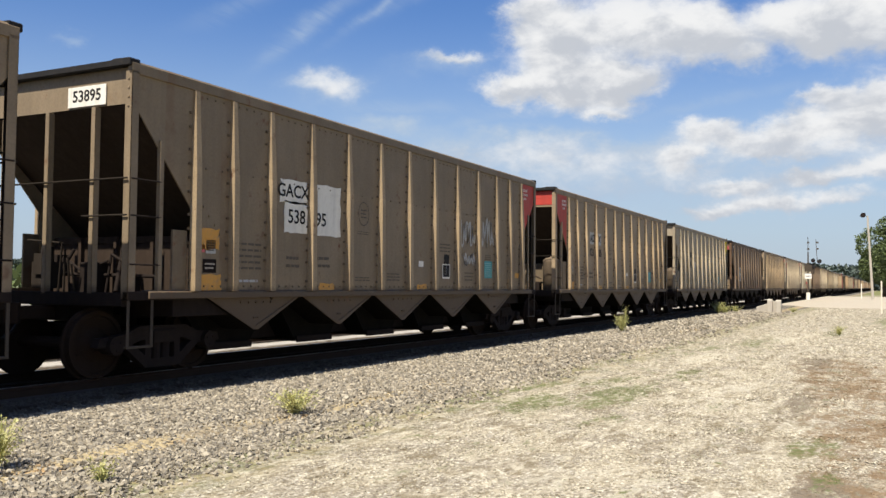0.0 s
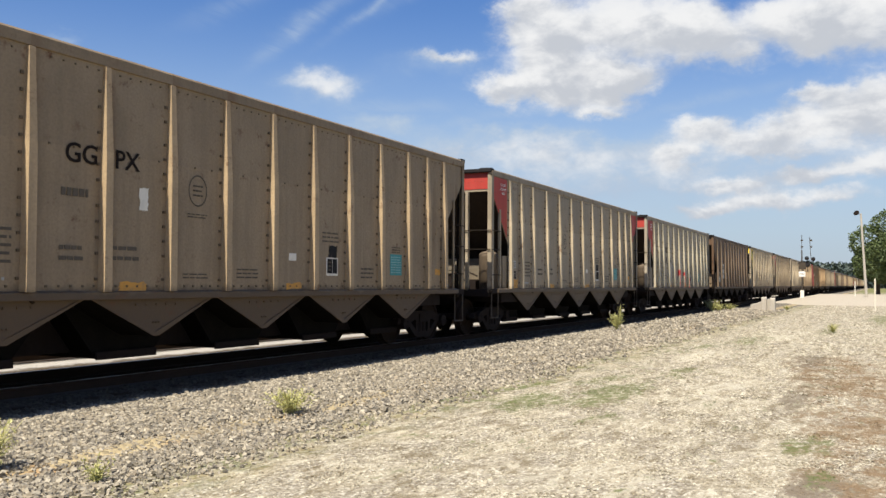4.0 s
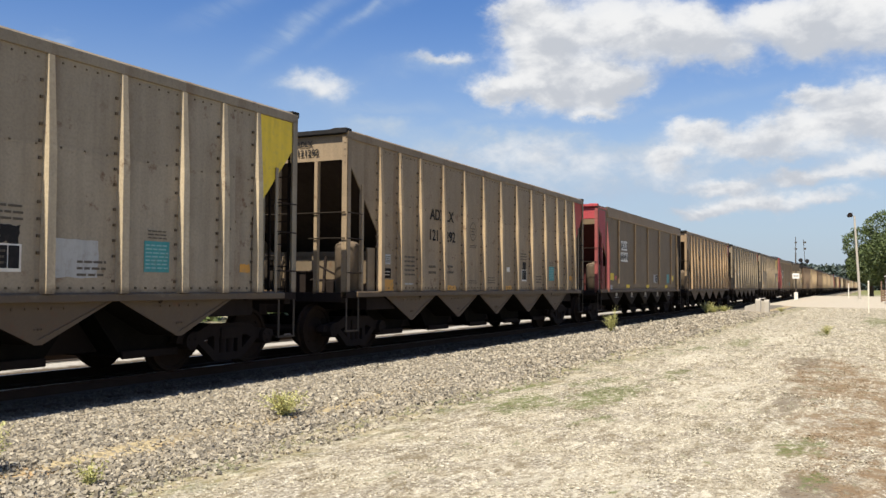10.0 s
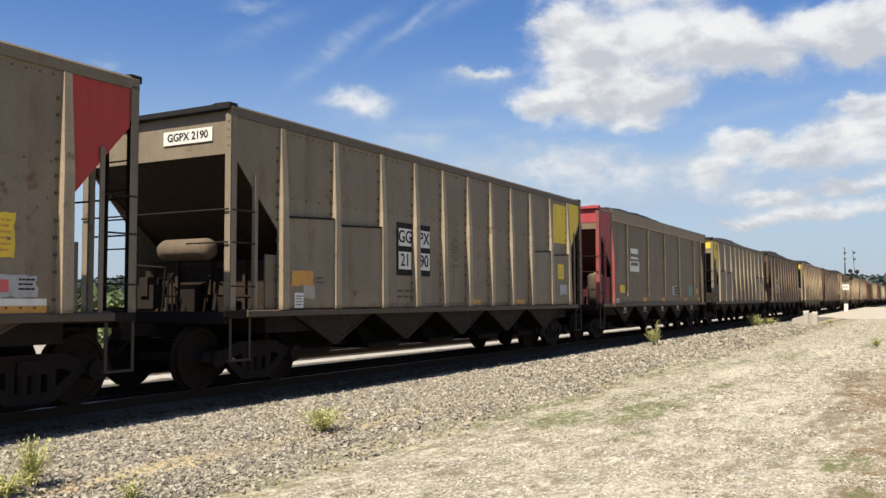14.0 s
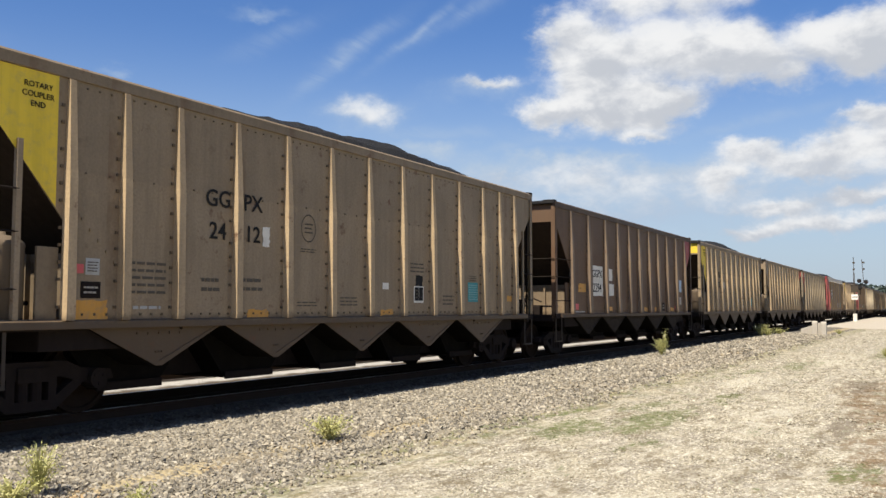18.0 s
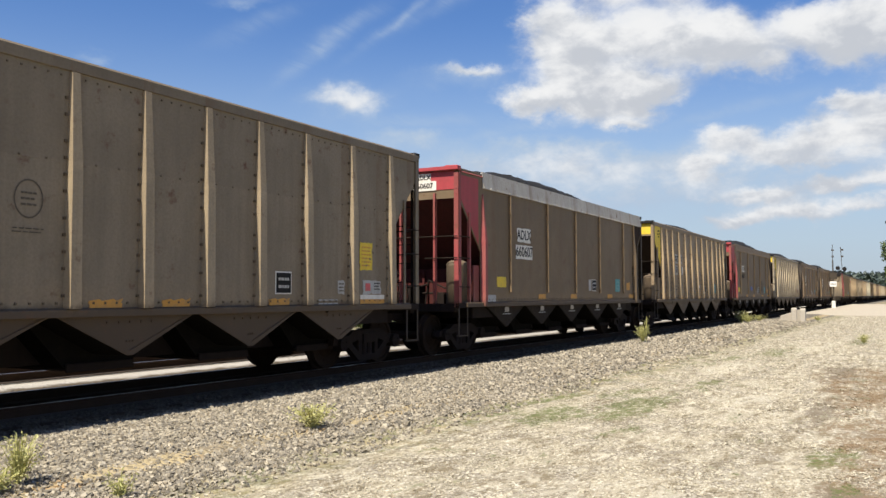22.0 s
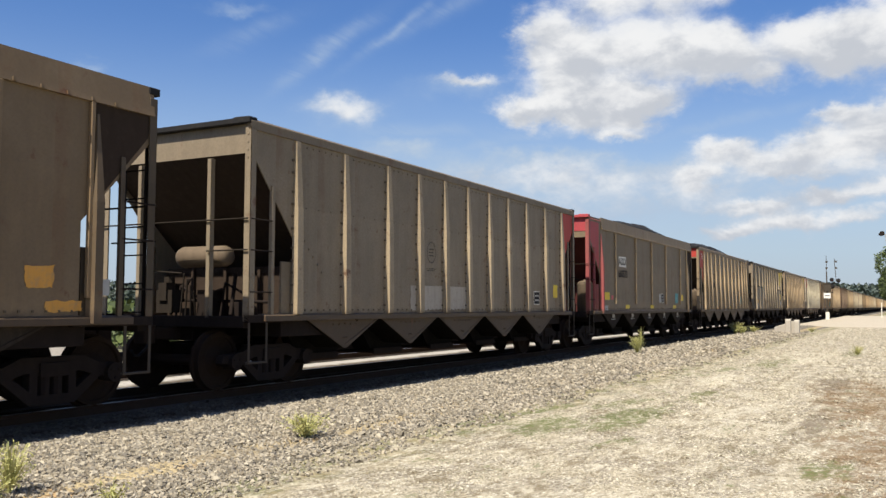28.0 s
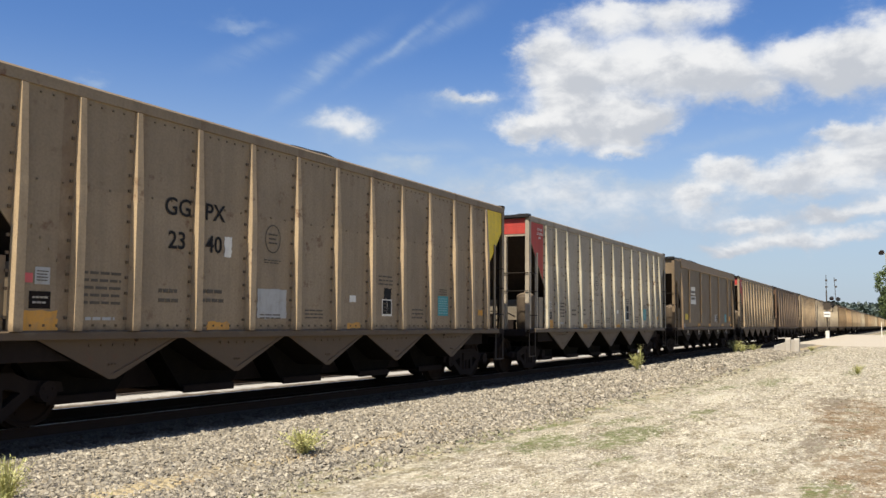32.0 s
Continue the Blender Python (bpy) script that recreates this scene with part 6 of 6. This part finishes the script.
    for i, top in ((5, 2.02), (6, 1.92), (7, 1.66)):
        bm = bmesh.new()
        rings = [[bm.verts.new(p) for p in ((-0.070, SHEET - 0.002, z), (-0.058, SHEET - 0.117, z), (0.058, SHEET - 0.117, z), (0.070, SHEET - 0.002, z))] for z in (SILL + 0.09, top)]
        for q in range(3):
            bm.faces.new((rings[0][q], rings[0][q + 1], rings[1][q + 1], rings[1][q]))
        bm.faces.new(rings[1])
        part("painted_rib_foot", finish(bm, "foot_red"), c, "bright red paint on the foot of a rib", pose(RIBS["r13"][i], 0, 0))
    for x, z, w, h in ((6.8, 1.9, 0.8, 0.9), (7.95, 2.0, 0.8, 0.7), (4.6, 2.0, 0.6, 0.8)):
        plate(c, x, z, w, h, "tank_paint", 32)
    c = made[10]
    plate(c, 10.00, 1.62, 0.80, 0.46, "grey_paint", 43)
    c = made[22]
    plate(c, 9.12, 1.30, 0.42, 0.12, "yellow_paint", name="reflector")
    c = made[8]
    plate(c, 10.22, 1.72, 0.56, 0.52, white, 42)
    c = made[13]
    on_side(c, squiggle(6, 0.6, 0.4, "rust_red", 3, 0.05), 3.4, 1.62, "graffiti", 0.006, False)
    on_side(c, squiggle(7, 0.5, 0.3, "rust_red", 3, 0.05), 4.4, 1.66, "graffiti", 0.006, False)
    c = made[14]
    on_side(c, squiggle(8, 0.8, 0.3, white, 6, 0.03), 8.05, 1.72, "graffiti", 0.006, False)
    on_side(c, squiggle(9, 0.7, 0.3, white, 6, 0.03), 9.15, 1.72, "graffiti", 0.006, False)
    c = made[7]
    for x, w in ((2.2, 0.9), (7.86, 0.66), (9.08, 0.46), (10.3, 0.5), (11.5, 0.66)):
        plate(c, x, 1.40 if x > 3 else 1.80, w, 0.34 if x > 3 else 0.6, "tank_paint", 33)
    c = made[17]
    plate(c, 12.9, 1.98, 0.40, 0.46, "yellow_paint", 0, lift=0.072, name="notice")
    bars(c, 12.9, 1.98, 0.32, 0.36, 6, "orange_paint", lift=0.078)
    inspection_panel(c, 11.5, 1.50)
    c = made[26]
    on_side(c, squiggle(10, 0.55, 0.3, "bright_blue", 3, 0.12), 6.5, 1.75, "graffiti", 0.006, False)
    on_side(c, squiggle(11, 0.7, 0.8, "faded_ink", 2, 0.06), 8.3, 1.85, "graffiti", 0.006, False)
    on_side(c, lettering("BP", 0.95, "faded_ink", 0.012), 10.35, 1.88, "graffiti", 0.006)
    on_side(c, squiggle(12, 1.1, 0.5, "faded_ink", 2, 0.05), 10.4, 1.72, "graffiti", 0.009, False)
    c = made[27]
    r = RIBS["r13"]
    for i, (lo, hi) in enumerate(((1.75, 2.42), (1.65, 2.75), (1.58, 2.55), (1.66, 1.98), (1.66, 1.98), (1.66, 2.2), (1.75, 2.05), (1.80, 2.4), (1.90, 2.45), (1.95, 2.5), (1.95, 2.4), (1.9, 2.35))):
        plate(c, (r[i] + r[i + 1]) / 2, (lo + hi) / 2, r[i + 1] - r[i] - 0.18, hi - lo, "black_paint", name="black_patch")
    c = made[30]
    round_stamp(c, 5.75, 2.45)
    inspection_panel(c, 11.6, 1.55)
    plate(c, 13.0, 1.75, 0.32, 0.36, "yellow_paint", 34, name="notice")
    plate(c, 6.2, 1.5, 2.6, 0.5, "tank_paint", 35)
    c = made[32]
    mark(c, ["D"], 2.40, 2.12, 0.42, "rust_red")
    plate(c, 8.05, 1.28, 0.5, 0.14, "yellow_paint", 0, name="reflector")
    c = made[34]
    plate(c, 5.70, 1.60, 0.70, 0.46, "grey_paint", 36)
    for k in range(41, 66):
        hopper_car(k, "r13", (TAN, PINKTAN, SILVER, TAN, SMOOTH)[k * 7 % 5], ("", "signal_red", "", "yellow_paint")[k * 5 % 4], "", 0.15, full=False)
    return made


TRAIN = lead_cars()


# ---- the rest of the place ----


def leaf_cloud(bm_verts, bm_faces, centre, radii, count, size, rng):
    """Adds small crossed leaf clumps on and inside an uneven ellipsoid."""
    def unit(v):
        return v / np.linalg.norm(v, axis=1)[:, None]
    d = unit(rng.normal(size=(count, 3)))
    swell = np.array([1 + 0.18 * noise.noise((q[0] * 2.1 + centre[0], q[1] * 2.1 + centre[1], q[2] * 2.1 + centre[2])) for q in d.tolist()])
    r = rng.uniform(0.55, 1.0, count) ** 0.5 * swell
    p = np.array(centre) + d * np.array(radii) * r[:, None]
    a = unit(rng.normal(size=(count, 3)))
    c = unit(np.cross(a, rng.normal(size=(count, 3))))
    s = (size * rng.uniform(0.6, 1.3, count))[:, None]
    k = len(bm_verts)
    corners = np.stack([p - a * s, p - c * s * 0.5 + a * s * 0.1, p + a * s, p + c * s * 0.5], 1).reshape(-1, 3)
    bm_verts.extend(corners.tolist())
    bm_faces.extend((k + 4 * i, k + 4 * i + 1, k + 4 * i + 2, k + 4 * i + 3) for i in range(count))


def tree(x, y, h, spread, seed, leaves=28000):
    rng = np.random.default_rng(seed)
    t = tagged(new("tree"), "broad leafy green shade tree beside the road", "tree", "trees by the crossing")
    t.location = (x, y, 0)
    bm = bmesh.new()
    rod(bm, (0, 0, -0.2), (0.1, 0, h * 0.35), 0.38, 10, 0.26)
    lobes = []
    for i in range(9):
        a = 2 * math.pi * i / 9 + rng.uniform(-0.3, 0.3)
        rr = spread * rng.uniform(0.35, 0.62)
        top = (rr * math.cos(a), rr * math.sin(a), h * rng.uniform(0.36, 0.78))
        rod(bm, (0.1, 0, h * rng.uniform(0.22, 0.35)), top, 0.13, 6, 0.04)
        lobes.append(top)
    lobes.append((0, 0, h * 0.82))
    part("trunk", finish(bm, "bark"), t)
    v, f = [], []
    for c in lobes:
        leaf_cloud(v, f, c, (spread * 0.45, spread * 0.45, h * 0.19), leaves // len(lobes), 0.19, rng)
    me = bpy.data.meshes.new("crown")
    me.from_pydata([tuple(p) for p in v], [], f)
    me.materials.append(MATS["tree_leaf"])
    part("crown", me, t)


for i, (x, y, h, s) in enumerate(((150, -1.5, 13.4, 6.8), (158, -9, 12.5, 7.0), (168, 0.6, 9.5, 4.6), (146, -16, 13, 8))):
    tree(x, y, h, s, 20 + i)


def far_woods():
    """Low wooded ridge on the horizon."""
    rng = np.random.default_rng(9)
    v, f = [], []
    for i in range(150):
        a = radians(-30 + 0.62 * i)
        d = rng.uniform(560, 700)
        c = (d * math.cos(a), d * math.sin(a), 7.0)
        leaf_cloud(v, f, c, (16, 16, 9.5 + 2.5 * noise.noise((i * 0.3, 0, 0))), 820, 1.5, rng)
    me = bpy.data.meshes.new("far_woods")
    me.from_pydata([tuple(p) for p in v], [], f)
    me.materials.append(MATS["far_leaf"])
    tagged(new("far_woods", me), "low wooded ridge on the horizon", "woods", kind="stuff")


far_woods()


def far_bushes():
    """Bushes and low trees beyond the second track."""
    rng = np.random.default_rng(19)
    v, f = [], []
    for i in range(120):
        x = -45 + 1.9 * i + rng.uniform(-0.6, 0.6)
        h = 2.1 + 1.0 * noise.noise((i * 0.31, 2, 0))
        leaf_cloud(v, f, (x, 27 + rng.uniform(-1, 1), h * 0.48), (2.0, 1.9, h * 0.56), 240, 0.26, rng)
    me = bpy.data.meshes.new("bushes")
    me.from_pydata([tuple(p) for p in v], [], f)
    me.materials.append(MATS["tree_leaf"])
    tagged(new("bushes", me), "tall green bushes and scrub beyond the tracks", "bushes", kind="stuff")


def gravel_pile():
    """Pale mound of crushed stone beyond the second track."""
    bm = bmesh.new()
    rings = []
    for r, z in ((4.8, -0.05), (4.0, 0.35), (2.9, 1.05), (1.7, 1.75), (0.7, 2.15)):
        rings.append([bm.verts.new((13.2 + r * math.cos(q) * (1 + 0.12 * noise.noise((math.cos(q) * 2, math.sin(q) * 2, r))), 21.6 + 0.75 * r * math.sin(q), z + 0.06 * noise.noise((q * 3, r * 2, 0)))) for q in [2 * math.pi * i / 28 for i in range(28)]])
    for lo, hi in zip(rings, rings[1:]):
        for i in range(28):
            bm.faces.new((lo[i], lo[(i + 1) % 28], hi[(i + 1) % 28], hi[i]))
    bm.faces.new(rings[-1])
    tagged(new("gravel_pile", finish(bm, "concrete", smooth=True)), "pale mound of crushed stone beyond the tracks", "gravel pile")


gravel_pile()
far_bushes()


def street_lamp():
    t = tagged(new("street_lamp"), "tall grey wooden lamp pole with a single lamp head", "street lamp")
    t.location = (120, 2.0, 0)
    bm = bmesh.new()
    rod(bm, (0, -0.28, 0.0), (0, 0.25, 10.6), 0.17, 10, 0.11)
    part("pole", finish(bm, "concrete"), t)
    bm = bmesh.new()
    rod(bm, (0, 0.25, 10.5), (-0.2, 0.62, 10.75), 0.05, 6)
    part("arm", finish(bm, "galvanised"), t)
    bm = bmesh.new()
    prism(bm, [(0.42, 10.62), (0.48, 10.98), (0.86, 11.0), (1.12, 10.62), (0.95, 10.42), (0.6, 10.42)], -0.35, 0.1, "x")
    part("lamp_head", finish(bm, "dark_iron", 0.04), t)


street_lamp()


def crossing_signal():
    x, y, z = 110.0, 8.35, 0.55
    t = tagged(new("crossing_signal"), "railway crossing signal with twin flashing lights on a silver mast", "crossing signal")
    t.location = (x, y, z)
    bm = bmesh.new()
    rod(bm, (0, 0, 0), (0, 0, 5.2), 0.09, 10, 0.07)
    part("mast", finish(bm, "tank_grey"), t)
    bm = bmesh.new()
    box(bm, -0.25, 0.25, -0.2, 0.2, -0.6, 0.5)
    part("base", finish(bm, "white_paint", 0.03), t)
    for dy, zz in ((0.85, 3.5), (-0.55, 4.25), (-1.25, 4.15), (-0.65, 3.5)):
        bm = bmesh.new()
        rod(bm, (-0.12, 0, 0), (-0.10, 0, 0), 0.24, 16)
        rod(bm, (-0.35, 0, 0.03), (-0.12, 0, 0.03), 0.17, 12, 0.14)
        lamp = part("signal_light", finish(bm, "black_paint"), t, "black round signal light with hood", pose(-0.1, dy, zz))
        bm = bmesh.new()
        rod(bm, (-0.15, 0, 0), (-0.14, 0, 0), 0.15, 12)
        part("lens", finish(bm, "signal_lens"), lamp)
    bm = bmesh.new()
    rod(bm, (0, -1.3, 3.85), (0, 1.1, 3.75), 0.05, 6)
    part("light_arm", finish(bm, "black_paint"), t)
    bm = bmesh.new()
    box(bm, -0.14, -0.11, -0.38, 0.38, 2.1, 2.72)
    sign = part("sign", finish(bm, "siding", 0.02), t, "small white sign panel")
    bm = bmesh.new()
    box(bm, -0.155, -0.145, -0.30, 0.26, 2.38, 2.46)
    part("sign_bar", finish(bm, "black_paint"), sign)
    bm = bmesh.new()
    for y in (-0.6, 0.6):
        rod(bm, (0, y, 2.7), (0, y * 1.15, 3.8), 0.045, 6)
    for z in (2.75, 3.25, 3.75):
        rod(bm, (0, -0.68, z), (0, 0.68, z), 0.05, 6)
    box(bm, -0.10, 0.12, -0.42, 0.40, 2.95, 3.7)
    part("bracket", finish(bm, "tank_grey"), t)
    for dy in (0.0, -1.0):
        bm = bmesh.new()
        rod(bm, (0, dy, 4.0), (0, dy + 0.15 * (dy < 0), 7.0 + 0.3 * dy), 0.035, 6)
        for k in range(2):
            box(bm, -0.05, 0.05, dy - 0.14, dy + 0.10, 5.5 + 0.75 * k, 5.7 + 0.75 * k)
        part("upper_mast", finish(bm, "tank_grey"), t)


crossing_signal()


def marker_post(x, y, h, mat, words):
    t = tagged(new("marker_post"), words, "post")
    t.location = (x, y, 0)
    bm = bmesh.new()
    prism(bm, [(-0.045, 0), (0.045, 0), (0.045, h - 0.08), (0.02, h), (-0.02, h), (-0.045, h - 0.08)], -0.045, 0.045, "y")
    part("shaft", finish(bm, mat, 0.01), t)


marker_post(62, 0.40, 2.1, "cream_post", "white painted marker post at the edge of the lot")
marker_post(128, 3.2, 2.2, "white_paint", "short white post near the crossing")


def headwall():
    t = tagged(new("culvert_headwall"), "weathered pale concrete headwall beside the track", "headwall")
    t.location = (58, 6.45, 0)
    for y, h in ((-0.33, 0.86), (0.17, 0.90)):
        bm = bmesh.new()
        prism(bm, [(-0.22, -0.05), (0.22, -0.05), (0.20, h - 0.1), (0.14, h), (-0.14, h), (-0.20, h - 0.1)], y - 0.155, y + 0.155, "y")
        part("pier", finish(bm, "concrete", 0.02), t)
    bm = bmesh.new()
    box(bm, 0.0, 0.20, -0.18, 0.02, -0.05, 0.78)
    part("wall", finish(bm, "concrete", 0.02), t)
    bm = bmesh.new()
    prism(bm, [(0.32, -0.05), (1.0, -0.05), (1.0, 0.40), (0.32, 0.62)], 0.0, 0.25, "x")
    part("wing_wall", finish(bm, "concrete", 0.02), t)


headwall()


def crossing_road():
    bm = bmesh.new()
    prism(bm, [(78, 0.02), (84, 0.16), (150, 0.30), (150, -0.1), (78, -0.1)], -18, 8.7, "y")
    tagged(new("road", finish(bm, "pale_road")), "pale worn concrete road up to the crossing", "road", kind="structure")


crossing_road()


def shed():
    t = tagged(new("shed"), "small white metal-sided shed by the road", "shed")
    t.location = (92, -2.9, 0)
    bm = bmesh.new()
    box(bm, -2.5, 2.5, -2.0, 2.0, 0, 2.7)
    part("wall", finish(bm, "siding"), t)
    bm = bmesh.new()
    prism(bm, [(-2.15, 2.65), (0, 3.4), (2.15, 2.65), (2.15, 2.73), (0, 3.5), (-2.15, 2.73)], -2.7, 2.7, "x")
    part("roof", finish(bm, "galvanised"), t)


shed()


def fence():
    """Weathered board fence by the shed."""
    t = tagged(new("fence"), "short brown weathered board fence beside the shed", "fence")
    t.location = (100, -0.55, 0)
    for y in (0.0, -1.5):
        bm = bmesh.new()
        box(bm, -0.07, 0.07, y - 0.07, y + 0.07, -0.1, 1.75 if y else 2.3)
        part("post", finish(bm, "brown_board", 0.01), t)
    for k in range(5):
        bm = bmesh.new()
        box(bm, -0.10, -0.075, -1.55, 0.05, 0.28 + 0.24 * k, 0.47 + 0.24 * k)
        part("board", finish(bm, "brown_board", 0.006), t)


fence()


def weed(x, y, h, spread, stems, seed, tall=0):
    rng = np.random.default_rng(seed)
    t = tagged(new("weed"), "yellow-green weed growing in the gravel", "weed", "weeds along the track")
    z0 = ballast_z(y) if y > 5.7 else 0.0
    t.location = (x, y, z0 - 0.01)
    v, f = [], []
    for i in range(stems * 2):
        a = rng.uniform(0, 2 * math.pi)
        lean = spread * rng.uniform(0.1, 1.0)
        hh = h * rng.uniform(0.5, 1.0)
        pts = [np.array((lean * u ** 1.4 * math.cos(a), lean * u ** 1.4 * math.sin(a), hh * u)) for u in np.linspace(0, 1, 5)]
        side = np.array((-math.sin(a), math.cos(a), 0)) * 0.0035
        for p, q in zip(pts, pts[1:]):
            k = len(v)
            v.extend([p - side, p + side, q + side, q - side])
            f.append((k, k + 1, k + 2, k + 3))
        for u in np.linspace(0.25, 1, 9):
            p = np.array((lean * u ** 1.4 * math.cos(a), lean * u ** 1.4 * math.sin(a), hh * u))
            d = rng.normal(size=3) * (0.032, 0.032, 0.026)
            w = np.cross(d, rng.normal(size=3))
            w = w / (np.linalg.norm(w) + 1e-9) * 0.006
            k = len(v)
            v.extend([p, p + d * 0.5 + w, p + d, p + d * 0.5 - w])
            f.append((k, k + 1, k + 2, k + 3))
    me = bpy.data.meshes.new("leaves")
    me.from_pydata([tuple(p) for p in v], [], f)
    me.materials.append(MATS["weed_leaf"])
    part("leaves", me, t)


weed(8.75, 6.50, 0.32, 0.42, 55, 1)
weed(28.9, 8.0, 0.62, 0.32, 60, 2)
weed(28.95, 7.9, 0.95, 0.12, 10, 12)
weed(51.6, 8.7, 0.75, 0.6, 90, 3)
weed(52.6, 8.5, 0.5, 0.6, 70, 4)
weed(56.0, 8.4, 0.45, 0.6, 60, 5)
weed(4.91, 6.73, 0.46, 0.24, 34, 6)
weed(5.15, 5.75, 0.24, 0.18, 12, 16)
weed(4.61, 6.63, 0.22, 0.3, 40, 9)
weed(33.2, 1.55, 0.35, 0.3, 40, 7)
weed(61.5, 5.6, 0.35, 0.4, 40, 8)


def motions():
    for car, place in CARS:
        walk(car, [(t, pose(train_x(t) + place, TRACK_Y, RAIL_Z)) for t in TRAIN_TIMES])
    lead = {}
    for wheel, wx in WHEELS:
        if wx not in lead:
            rows = []
            for i in range(32 * FPS + 1):
                t = i / FPS
                turn = -math.degrees((train_x(0) - train_x(t)) / WHEEL_R) % 360
                rows.append((t, pose(wx, 0, 0, 0, turn, 0)))
            walk(wheel, rows)
            lead[wx] = wheel
        else:
            keys = lead[wx].animation_data
            wheel.rotation_mode = "QUATERNION"
            wheel.animation_data_create()
            wheel.animation_data.action = keys.action
            wheel.animation_data.action_slot = keys.action_slot


motions()
